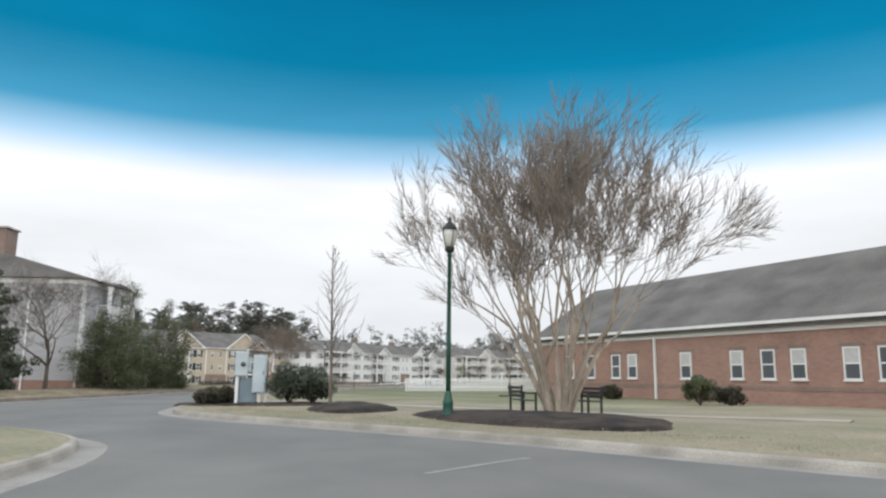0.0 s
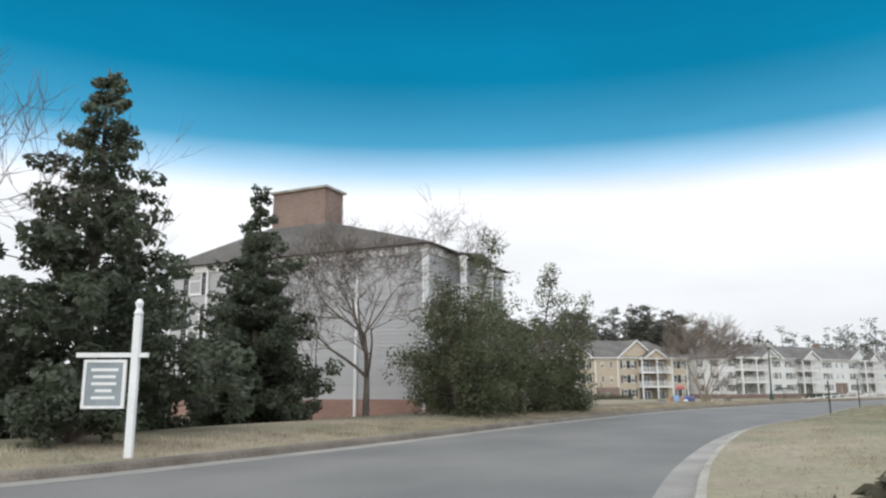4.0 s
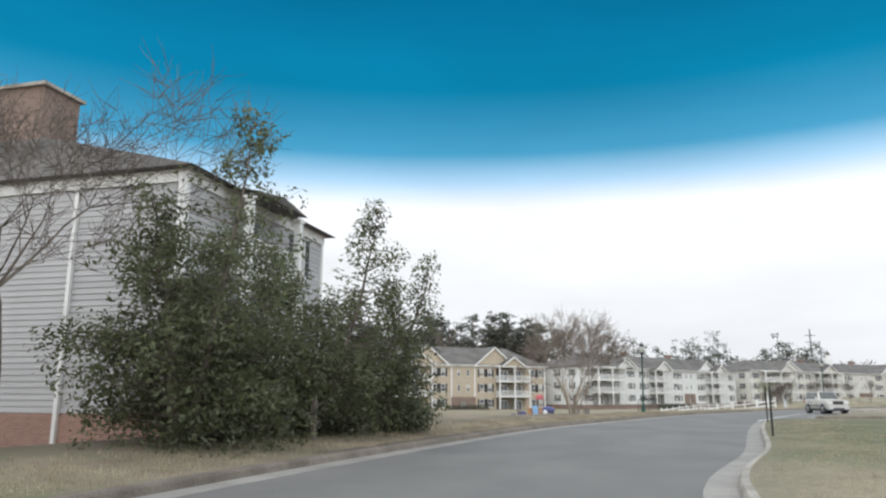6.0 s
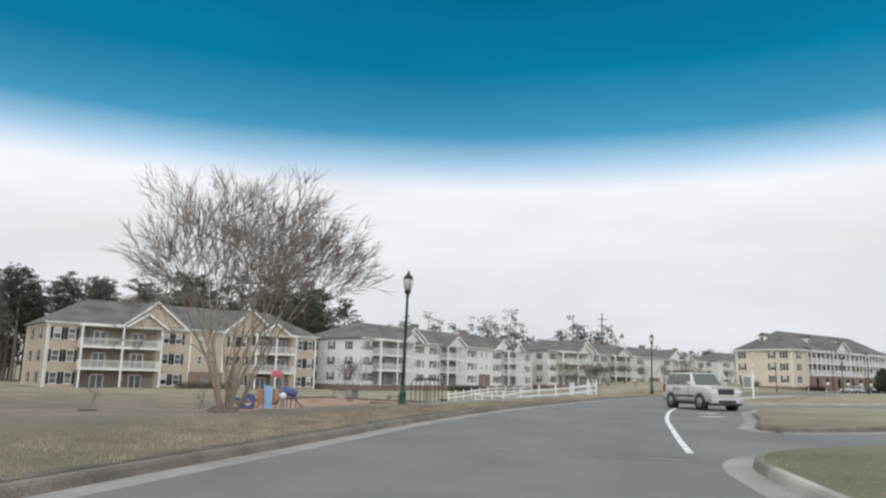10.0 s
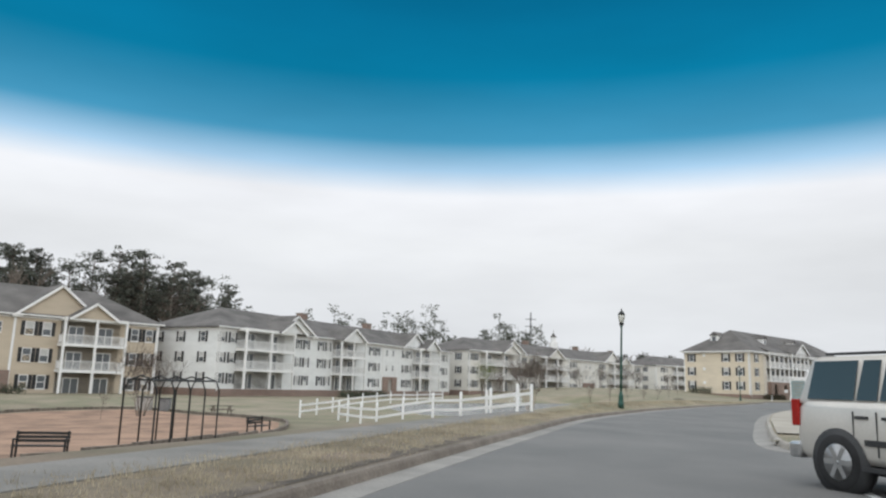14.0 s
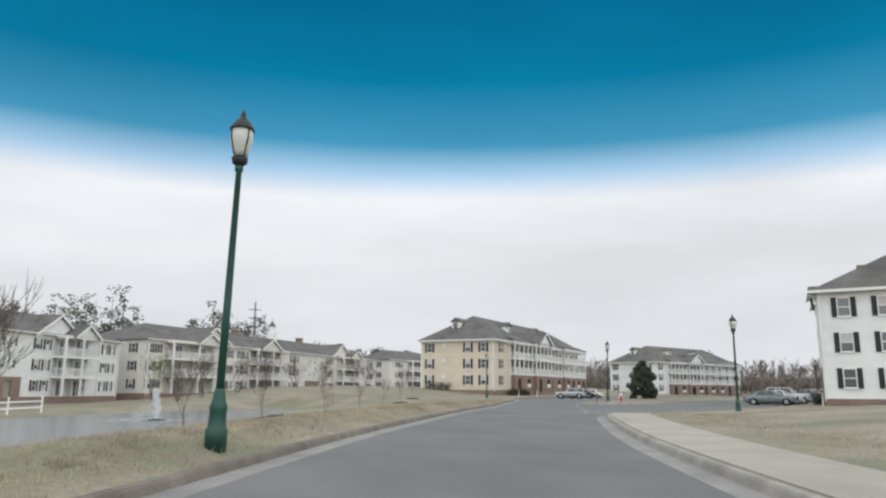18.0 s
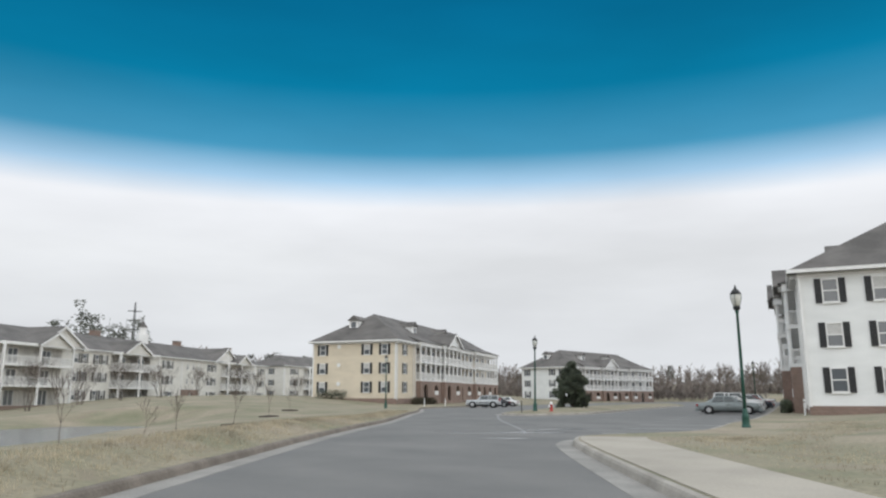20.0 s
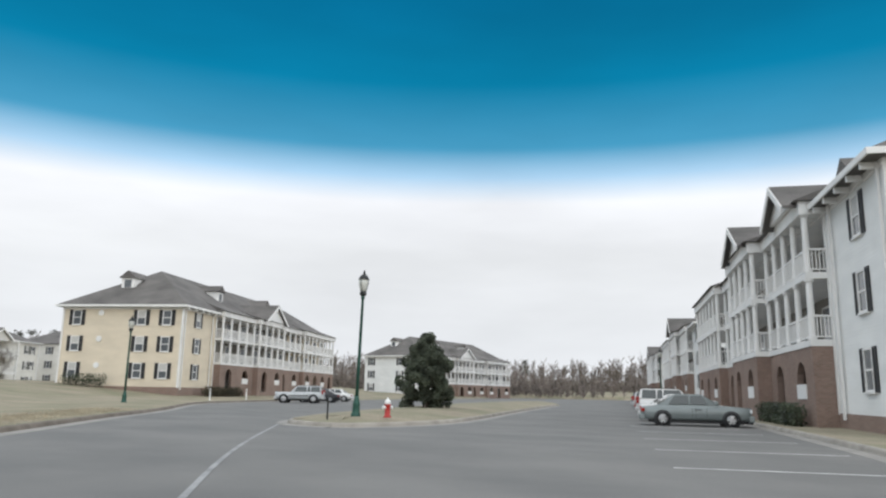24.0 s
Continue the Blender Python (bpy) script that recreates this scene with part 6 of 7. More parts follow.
def hedge(p, q, h, w, seed, material, label):
    rnd = random.Random(seed)
    e = thing("hedge", pose(p[0], p[1], ground_z(*p)), label, "hedge")
    d = Vector((q[0] - p[0], q[1] - p[1], 0))
    cs = []
    n = max(4, int(d.length / 0.5))
    for k in range(n + 1):
        for z in (0.3, 0.75):
            cs.append((d * (k / n) + Vector((rnd.uniform(-0.1, 0.1), rnd.uniform(-0.1, 0.1), h * z)), 0.5 * w))
    V, F = leaf_cloud(rnd, cs, 0.09, int(900 * d.length * 0.5), 0.9)
    tagged(raw("foliage", V, F, material, e), kind="stuff")
    T = ([], [])
    for k in range(n + 1):
        limb(*T, [d * (k / n), d * (k / n) + Vector((0, 0, h * 0.7))], [0.02, 0.01], 3)
    tagged(raw("stemwork", [tuple(v) for v in T[0]], T[1], M_TWIG, e), kind="stuff")


hedge((72.9, 180.4), (75.5, 177.1), 1.0, 1.1, 1, M_LEAFD, "clipped dark hedge along the yellow block's end wall")
hedge((85.0, 172.8), (92.0, 178.2), 0.9, 1.0, 2, M_HEDGE, "low winter hedge before the porches")
hedge((-40.0, 114.0), (-32.5, 118.8), 0.9, 1.1, 3, M_LEAFD, "low dark hedge before the tan house")
hedge((2.0, 148.0), (9.0, 158.5), 0.9, 1.2, 4, M_LEAFD, "low dark hedge before the white house")
hedge((-30.0, 23.6), (-25.6, 24.6), 1.2, 1.3, 5, M_LEAFD, "dark clipped hedge before the pale grey walk-up")
hedge((80.7, 109.3), (87.0, 113.3), 0.9, 0.8, 6, M_LEAFD, "low green hedge before the white porches")

# woods behind the houses: pines and leafless trees built once, then repeated
def pine(seed, h):
    rnd = random.Random(seed)
    wood, twig, cs = ([], []), ([], []), []
    limb(*wood, [Vector((0, 0, -0.5)), Vector((0.2, 0.1, h * 0.5)), Vector((0.1, -0.1, h * 0.97))], [h * 0.014, h * 0.010, 0.04], 6)
    for k in range(48):
        f = rnd.random() ** 0.75
        z = h * (0.50 + 0.48 * f)
        q = h * (0.17 * (1 - 0.72 * f) + 0.03) * rnd.uniform(0.35, 1.15)
        a = rnd.uniform(0, 6.283)
        tip = Vector((q * math.cos(a), q * math.sin(a), z + 0.25 * q))
        limb(*twig, [Vector((0.1, 0, z - 0.3)), tip], [0.07, 0.02], 3)
        cs.append((tip, rnd.uniform(0.55, 1.15) * (1.15 - 0.4 * f)))
        if k % 2:
            cs.append((Vector((0, 0, z)).lerp(tip, 0.55), rnd.uniform(0.5, 0.9)))
    V, F = leaf_cloud(rnd, cs, 0.22, 1900, 0.5)
    e = thing("tree", pose(0, 0, -200), "tall pine with a ragged dark crown behind the houses", "tree", "pine woods")
    raw("trunk", [tuple(v) for v in wood[0]], wood[1], M_BARK, e)
    tagged(raw("branchwork", [tuple(v) for v in twig[0]], twig[1], M_TWIG, e), kind="stuff")
    tagged(raw("crown", V, F, M_PINE, e), kind="stuff")
    return e


pines = [pine(200 + k, 21.0) for k in range(4)]
TINY[0] = 0.05
greys = [bare_tree(0, 0, "tall leafless tree in the woods behind the houses", 18.0, 220 + k, level=4, up=0.08, spread=0.5, kids=(4, 4, 4, 4), first=5.5, r0=0.16, group="leafless woods", z=-200) for k in range(3)]
TINY[0] = 0.009
rnd = random.Random(77)
wood_spots = []
for k in range(120):
    u = k / 119
    tall = (0.93, 1.15) if u < 0.42 else ((1.05, 1.32) if u < 0.72 else (0.42, 0.60))
    wood_spots.append((-112 + 116 * u + rnd.uniform(-3, 3), 132 + 82 * u + rnd.uniform(-4, 15), rnd.uniform(*tall), rnd.random() < 0.6))
for k in range(64):
    u = k / 63
    wood_spots.append((6 + 90 * u + rnd.uniform(-5, 5), 222 + 75 * u + rnd.uniform(-4, 14), rnd.uniform(0.34, 0.50), rnd.random() < 0.35))
for k in range(16):
    wood_spots.append((-66 + rnd.uniform(-14, 6), 30 + k * 5 + rnd.uniform(-3, 3), rnd.uniform(0.5, 0.75), rnd.random() < 0.6))
for k in range(14):
    wood_spots.append((-52 + rnd.uniform(-12, 4), -55 + k * 5.5 + rnd.uniform(-3, 3), rnd.uniform(0.4, 0.6), rnd.random() < 0.25))
for k in range(22):
    u = k / 21
    wood_spots.append((96 + 50 * u + rnd.uniform(-5, 5), 292 + 30 * u + rnd.uniform(-6, 6), rnd.uniform(0.45, 0.65), rnd.random() < 0.45))
for k in range(30):
    u = k / 29
    wood_spots.append((150 + 150 * u + rnd.uniform(-6, 6), 330 - 90 * u + rnd.uniform(-6, 6), rnd.uniform(0.4, 0.65), rnd.random() < 0.12))
spot_xy = np.array([(s[0], s[1]) for s in wood_spots])
spot_z = height(spot_xy[:, 0], spot_xy[:, 1])
for i, ((x, y, s, is_pine), z) in enumerate(zip(wood_spots, spot_z)):
    src = pines[i % 4] if is_pine else greys[i % 3]
    base_s = src.scale[0]
    c = copy_thing(src, pose(x, y, float(z) - 0.2, 0, 0, rnd.uniform(0, 360)))
    c.scale = (base_s * s,) * 3
for src in pines + greys:
    src.location = (-60 - 6 * (src in pines) - rnd.uniform(0, 20), 150 + rnd.uniform(0, 15), -1.0)


# the far tree line: countless leafless trees and pines in one belt
def tree_line(path, h, seed, material, label, rows=2, pines_too=False, brushy=False):
    rnd = random.Random(seed)
    V, F = [], []

    def sliver(p, d, l, w):
        s = d.cross(Vector((rnd.uniform(-1, 1), rnd.uniform(-1, 1), 0.2))).normalized() * w
        i = len(V)
        V.extend([tuple(p - s), tuple(p + s), tuple(p + d * l)])
        F.append((i, i + 1, i + 2))

    spots = []
    for (ax, ay), (bx, by) in zip(path, path[1:]):
        n = int(math.hypot(bx - ax, by - ay) / 2.2)
        for k in range(n):
            for r in range(rows):
                u = (k + rnd.random()) / n
                spots.append((ax + (bx - ax) * u + rnd.uniform(-2, 2), ay + (by - ay) * u + rnd.uniform(-1, 1) + 5.0 * r))
    sx = np.array(spots)
    sz = height(sx[:, 0], sx[:, 1])
    for (x, y), z in zip(spots, sz):
        hh = h * (0.80 + 0.20 * math.sin(x * 0.11 + y * 0.07) * math.sin(x * 0.043)) * rnd.uniform(0.5, 1.15)
        b = Vector((x, y, float(z) - 0.5))
        T = ([], [])
        limb(*T, [b, b + Vector((0.3, 0.1, hh * 0.92))], [(0.007 if brushy else 0.012) * hh, 0.03], 3)
        o = len(V)
        V.extend([tuple(v) for v in T[0]])
        F.extend([tuple(i + o for i in f) for f in T[1]])
        if pines_too:
            for c in range(13):
                f = rnd.random()
                p = b + Vector((rnd.gauss(0, 1), rnd.gauss(0, 1), 0)) * hh * 0.085 * (1.25 - f) + Vector((0, 0, hh * (0.25 + 0.75 * f)))
                for _ in range(12):
                    q = p + Vector((rnd.uniform(-1.2, 1.2), rnd.uniform(-1.2, 1.2), rnd.uniform(-0.7, 0.7)))
                    a = Vector((rnd.uniform(-1, 1), rnd.uniform(-1, 1), rnd.uniform(-0.5, 0.5))).normalized()
                    sliver(q, a, rnd.uniform(0.6, 1.1), 0.22)
        else:
            for c in range(34 if brushy else 17):
                f = (0.04 if brushy else 0.22) + 0.70 * rnd.random()
                a = rnd.uniform(0, 6.283)
                d = Vector((math.cos(a), math.sin(a), rnd.uniform(0.3 if brushy else 0.7, 2.2))).normalized()
                l = hh * 0.34 * (1.15 - 0.7 * f) * rnd.uniform(0.6, 1.1)
                p = b + Vector((0, 0, hh * f))
                sliver(p, d, l, 0.07 if brushy else 0.17)
                for _ in range(3):
                    q = p + d * l * rnd.uniform(0.25, 0.9)
                    e2 = (d + Vector((rnd.uniform(-0.7, 0.7), rnd.uniform(-0.7, 0.7), rnd.uniform(-0.2, 0.7)))).normalized()
                    sliver(q, e2, l * (0.8 if brushy else 0.55), 0.06 if brushy else 0.11)
    return tagged(raw("far_woods", V, F, material), label, "woods", kind="stuff")


tree_line([(-130, 138), (-60, 182), (0, 226), (60, 280), (130, 325)], 15, 5, M_WOODS, "brown winter woods along the skyline", 4)
tree_line([(130, 325), (210, 320), (300, 270), (360, 200)], 14, 11, M_WOODS, "brown winter woods beyond the car park", 4)
tree_line([(-160, 120), (-118, 146), (-60, 190), (10, 246), (70, 300)], 26, 6, M_PINE, "dark pine woods rising behind the houses", 3, True)
tree_line([(-60, -120), (-75, -60), (-80, 0), (-95, 70), (-130, 138)], 11, 7, M_WOODS, "brown winter woods west of the street")
tree_line([(188, 236), (208, 222), (232, 214)], 6.0, 12, M_WOODS, "brown leafless thicket at the end of the car park", 9, brushy=True)
tree_line([(150, 268), (205, 258), (252, 236), (285, 205), (300, 170)], 7.5, 9, M_WOODS, "brown leafless wood closing off the car park", 7, brushy=True)
tree_line([(300, 270), (330, 150), (260, 60), (160, 0), (120, -80)], 11, 8, M_WOODS, "brown winter woods east of the car park")
py = thing("radio_mast", pose(72, 330, 3), "thin lattice mast on the skyline", "mast")
for sx, sy in ((-0.6, -0.6), (0.6, -0.6), (0, 0.7)):
    part("leg", tube(bmesh.new(), [Vector((sx, sy, 0)), Vector((sx * 0.3, sy * 0.3, 29))], [0.14, 0.08], 4), M_IRON, py)
for k in range(9):
    part("brace", tube(bmesh.new(), [Vector((-0.6 + 0.04 * k, -0.6 + 0.04 * k, k * 3.1)), Vector((0.6 - 0.04 * k, -0.6 + 0.04 * k, k * 3.1 + 2.8))], [0.06, 0.06], 4), M_IRON, py)
for zz in (20, 23, 26):
    part("antenna", boxes((-2.2, -0.12, zz, 2.2, 0.12, zz + 0.25)), M_IRON, py)
cu = thing("cupola", pose(56.4, 230.3, 12.4), "white cupola with a dark cap on a far roof", "cupola")
part("base", soft_box(-1, -1, -2, 1, 1, 1.4, 0.05, 1), M_TRIM, cu)
part("lantern", lathe(bmesh.new(), [(0.75, 1.4), (0.75, 2.6), (0.9, 2.7)], 8), M_TRIM, cu)
part("cap", lathe(bmesh.new(), [(0.95, 2.7), (0.5, 3.3), (0.06, 4.0), (0.03, 4.8)], 8), M_ROOF, cu)

# tufts of dry grass along the verges
def tufts(lines, count, seed, spread, label, tall=(0.025, 0.075)):
    rnd = random.Random(seed)
    V, F = [], []
    pts = [p for l in lines for p in l]
    P = []
    for _ in range(count):
        x, y = rnd.choice(pts)
        P.append((x + rnd.gauss(0, spread), y + rnd.gauss(0, spread)))
    P = np.array(P)
    d = signed(P[:, 0], P[:, 1], PAVED_LOOP)
    P = P[d > 0.25]
    Z = height(P[:, 0], P[:, 1])
    for (x, y), z in zip(P, Z):
        for _ in range(6):
            a = rnd.uniform(0, 6.283)
            l = rnd.uniform(*tall)
            ox, oy = rnd.gauss(0, 0.09), rnd.gauss(0, 0.09)
            dx, dy = math.cos(a), math.sin(a)
            i = len(V)
            V += [(x + ox - dy * 0.008, y + oy + dx * 0.008, z - 0.01), (x + ox + dy * 0.008, y + oy - dx * 0.008, z - 0.01), (x + ox + dx * l * 0.6, y + oy + dy * l * 0.6, z + l)]
            F.append((i, i + 1, i + 2))
    return tagged(raw("grass", V, F, M_STRAW), label, "grass", kind="stuff")


tufts([offset(resample([p for p in LEFT if -40 < p[1] < 135 and p[0] > -12], 0.4), -1.3)], 17000, 3, 0.75, "dry straw tufts along the western kerb", (0.03, 0.12))
tufts([offset(resample([p for p in RIGHT_A if -60 < p[1] < 12 and p[0] < 30], 0.4), 1.6), offset(resample([p for p in RIGHT_B if 47 < p[1] < 100 and p[0] < 60], 0.4), 4.4)], 9000, 4, 0.9, "dry straw tufts along the eastern kerb")


# ---- parked vehicles ----
def boxes_at(b, m):
    bm = bmesh.new()
    box(bm, *b, m)
    return bm


def vehicle(name, m, label, paint_rgb, length, width, hgt, kind, group="parked vehicles"):
    """A car pointing along +x. kind sets the silhouette: 'suv' or 'sedan'."""
    e = thing(name, m, label, "car", group)
    pm = bpy.data.materials.get("car_paint_" + "_".join(str(int(c * 100)) for c in paint_rgb))
    if pm is None:
        pm = mat("car_paint_" + "_".join(str(int(c * 100)) for c in paint_rgb), paint_rgb, 0.32, 0.25, vary=0.05, size=1.2)
    L, W = length / 2, width / 2
    belt = 0.65 * hgt if kind == "suv" else 0.66 * hgt
    sill = 0.40 if kind == "suv" else 0.28
    # lower body: lofted outlines with rounded ends
    rings = []
    n = 13
    bm = bmesh.new()
    for z, wx, lx in ((sill, 0.93, 0.965), (sill + 0.10, 0.985, 0.99), (belt * 0.62, 1.0, 1.0), (belt - 0.10, 0.985, 0.985), (belt, 0.94, 0.965)):
        ring = []
        for k in range(40):
            a = 2 * math.pi * k / 40
            c, s = math.cos(a), math.sin(a)
            p = 0.22
            x = L * lx * (abs(c) ** p) * (1 if c >= 0 else -1)
            y = W * wx * (abs(s) ** p) * (1 if s >= 0 else -1)
            zz = z
            if kind == "sedan" and z >= belt - 0.11:
                zz -= 0.10 * max(0, abs(x) / L - 0.45) * 2
            if kind == "suv" and x > L * 0.4 and z >= belt - 0.11:
                zz -= 0.07 * (x / L - 0.4) / 0.6
            ring.append(bm.verts.new((x, y, zz)))
        rings.append(ring)
    for a, b in zip(rings, rings[1:]):
        for k in range(40):
            bm.faces.new((a[k], a[(k + 1) % 40], b[(k + 1) % 40], b[k]))
    bm.faces.new(rings[0][::-1])
    bm.faces.new(rings[-1])
    body = smooth(part("body", bm, pm, e))
    # cabin
    if kind == "suv":
        prof = [(-L * 0.95, belt - 0.03), (-L * 0.88, hgt - 0.06), (-L * 0.82, hgt), (L * 0.06, hgt), (L * 0.12, hgt - 0.04), (L * 0.36, belt - 0.04)]
    else:
        prof = [(-L * 0.70, belt - 0.05), (-L * 0.40, hgt - 0.05), (-L * 0.30, hgt), (L * 0.06, hgt), (L * 0.14, hgt - 0.04), (L * 0.46, belt - 0.06)]
    bm = bmesh.new()
    sides = []
    for sgn in (-1, 1):
        sides.append([bm.verts.new((x, sgn * W * (0.90 if z < belt + 0.05 else 0.74), z)) for x, z in prof])
    k = len(prof)
    for i in range(k - 1):
        bm.faces.new((sides[0][i], sides[0][i + 1], sides[1][i + 1], sides[1][i]))
    bm.faces.new(sides[0][::-1])
    bm.faces.new(sides[1])
    bmesh.ops.bevel(bm, geom=[ed for ed in bm.edges], offset=0.03, segments=2, affect="EDGES")
    smooth(part("cabin", bm, pm, e))

    def glass_panel(nm, corners, push=0.012):
        bm = bmesh.new()
        vs = [bm.verts.new(c) for c in corners]
        f = bm.faces.new(vs)
        bm.normal_update()
        nrm = f.normal.copy()
        ex = [bm.verts.new(v.co - nrm * 0.02) for v in vs]
        for v in vs:
            v.co += nrm * push
        bm.faces.new(ex[::-1])
        for i in range(len(vs)):
            bm.faces.new((vs[i], ex[i], ex[(i + 1) % len(vs)], vs[(i + 1) % len(vs)]))
        return part(nm, bm, M_CARGLASS, e)

    def on(t0, x, sgn):
        """A point on the cabin side at height fraction t0."""
        z = belt + 0.03 + (hgt - 0.10 - belt) * t0
        return (x, sgn * (W * (0.895 - 0.145 * t0) + 0.004), z)

    ws0, ws1 = prof[-1][0], prof[-2][0]
    rs0, rs1 = prof[0][0], prof[1][0]
    cuts = [rs1 + 0.05, rs1 + 0.95, (rs1 + ws1) / 2 + 0.15, ws1 - 0.02] if kind == "suv" else [rs1 + 0.02, (rs1 + ws1) / 2 + 0.05, ws1 - 0.02]
    for sgn in (-1, 1):
        for i in range(len(cuts) - 1):
            a, b = cuts[i] + 0.05, cuts[i + 1] - 0.05
            la = a - (0.28 if kind == "sedan" and i == 0 else 0.05)
            lb = b + (0.26 if i == len(cuts) - 2 else 0.0)
            q = [on(0, la, sgn), on(0, lb, sgn), on(1, b, sgn), on(1, a, sgn)]
            glass_panel("side_window", q if sgn == -1 else q[::-1])
    zw0, zw1 = prof[-1][1] + 0.06, prof[-2][1] - 0.02
    glass_panel("windscreen", [(ws0 - 0.06, -W * 0.80, zw0), (ws0 - 0.06, W * 0.80, zw0), (ws1 + 0.01, W * 0.66, zw1), (ws1 + 0.01, -W * 0.66, zw1)], 0.02)
    glass_panel("rear_window", [(rs0 + 0.03, W * 0.78, belt + 0.06), (rs0 + 0.03, -W * 0.78, belt + 0.06), (rs1 - 0.0, -W * 0.64, hgt - 0.12), (rs1 - 0.0, W * 0.64, hgt - 0.12)], 0.03)
    # wheels
    R = 0.40 if kind == "suv" else 0.32
    for wx in (-L * 0.60, L * 0.62):
        for sgn in (-1, 1):
            turn = pose(wx, sgn * (W - 0.10), R, 90, 0, 0)
            arch = smooth(part("wheel_arch", lathe(bmesh.new(), [(R + 0.07, -0.115), (R + 0.08, 0.0), (R + 0.07, 0.115)], 24, turn), M_PLASTIC, e))
            tyre = smooth(part("tyre", lathe(bmesh.new(), [(R * 0.62, -0.125), (R * 0.93, -0.13), (R, -0.09), (R, 0.09), (R * 0.93, 0.13), (R * 0.62, 0.125)], 26, turn), M_TYRE, e))
            bm = lathe(bmesh.new(), [(R * 0.63, -0.132), (R * 0.58, -0.128), (R * 0.56, 0.0), (R * 0.58, 0.128), (R * 0.63, 0.132)], 24, turn)
            rim = smooth(part("rim", bm, M_CHROME, tyre))
            for k in range(6):
                a = k * math.pi / 3
                face = -0.136 if sgn == 1 else 0.124
                part("spoke", boxes_at((0.03, -0.035, face, R * 0.60, 0.035, face + 0.012), turn @ Matrix.Rotation(a, 4, "Z")), M_CHROME, rim)
    # lamps, bumpers, grille, trim
    fz = sill + (0.44 if kind == "suv" else 0.32)
    for sgn in (-1, 1):
        part("headlight", soft_box(L * 0.955, sgn * W * 0.72 - 0.20, fz + 0.02, L * 0.99, sgn * W * 0.72 + 0.20, fz + 0.20, 0.012, 1), M_HEAD, e)
        part("tail_lamp", soft_box(-L * 0.995, sgn * W * 0.83 - 0.10, fz + 0.02, -L * 0.93, sgn * W * 0.83 + 0.10, fz + (0.42 if kind == "suv" else 0.18), 0.012, 1), M_TAIL, e)
        part("mirror", soft_box(ws0 - 0.30, sgn * (W + 0.10) - 0.10, belt + 0.02, ws0 - 0.16, sgn * (W + 0.10) + 0.10, belt + 0.19, 0.03, 1), pm, e)
        for xd in (rs1 + 1.1, (rs1 + ws1) / 2 + 0.35):
            part("door_handle", boxes((xd - 0.10, sgn * W - 0.02, belt - 0.22, xd + 0.10, sgn * W + 0.02, belt - 0.18)), M_PLASTIC, e)
    part("front_bumper", soft_box(L * 0.93, -W * 0.94, sill - 0.04, L * 1.03, W * 0.94, sill + 0.22, 0.04, 2), M_CHROME if kind == "suv" else pm, e)
    part("rear_bumper", soft_box(-L * 1.03, -W * 0.94, sill - 0.02, -L * 0.93, W * 0.94, sill + 0.22, 0.04, 2), M_CHROME if kind == "suv" else pm, e)
    part("grille", boxes((L * 0.97, -W * 0.46, fz - 0.04, L * 1.0, W * 0.46, fz + 0.20), (L * 0.98, -W * 0.46, fz + 0.20, L * 1.005, W * 0.46, fz + 0.24)), M_PLASTIC, e)
    part("number_plate", boxes((-L * 1.005 - 0.02, -0.16, fz + 0.05, -L * 1.0, 0.16, fz + 0.2)), M_BLIND, e)
    for sgn in (-1, 1):
        for xs in (rs1 + 0.95, (rs1 + ws1) / 2 + 0.15, ws1 + 0.12):
            part("door_seam", boxes((xs - 0.008, sgn * W * 0.997 - 0.006, sill + 0.12, xs + 0.008, sgn * W * 0.997 + 0.006, belt - 0.12)), M_PLASTIC, e)
        part("side_moulding", boxes((-L * 0.40, sgn * W - 0.02, sill + 0.26, L * 0.42, sgn * W + 0.025, sill + 0.34)), M_PLASTIC if kind == "suv" else pm, e)
        part("fog_lamp", lathe(bmesh.new(), [(0.07, 0), (0.07, 0.04), (0.05, 0.05)], 10, pose(L * 1.02, sgn * W * 0.62, sill + 0.06, 0, 90, 0)), M_HEAD, e)
    if kind == "suv":
        part("bumper_intake", soft_box(L * 0.985, -W * 0.50, sill + 0.00, L * 1.037, W * 0.50, sill + 0.12, 0.012, 1), M_PLASTIC, e)
        part("hood_lip", soft_box(L * 0.94, -W * 0.80, belt - 0.10, L * 0.985, W * 0.80, belt - 0.05, 0.012, 1), M_CHROME, e)
    part("front_valance", soft_box(L * 0.90, -W * 0.90, sill - 0.14, L * 1.0, W * 0.90, sill - 0.02, 0.02, 1), M_PLASTIC, e)
    part("wiper", boxes((ws0 - 0.10, -W * 0.6, belt + 0.02, ws0 - 0.07, W * 0.1, belt + 0.04)), M_PLASTIC, e)
    part("underbody", boxes((-L * 0.85, -W * 0.80, sill - 0.14, L * 0.85, W * 0.80, sill + 0.02)), M_PLASTIC, e)
    if kind == "suv":
        for sgn in (-1, 1):
            part("roof_rail", boxes((-L * 0.78, sgn * W * 0.66 - 0.02, hgt + 0.02, 0.0, sgn * W * 0.66 + 0.02, hgt + 0.06)), M_PLASTIC, e)
            part("running_board", boxes((-L * 0.42, sgn * W * 0.98 - 0.07, sill - 0.08, L * 0.42, sgn * W * 0.98 + 0.07, sill - 0.02)), M_PLASTIC, e)
    return e


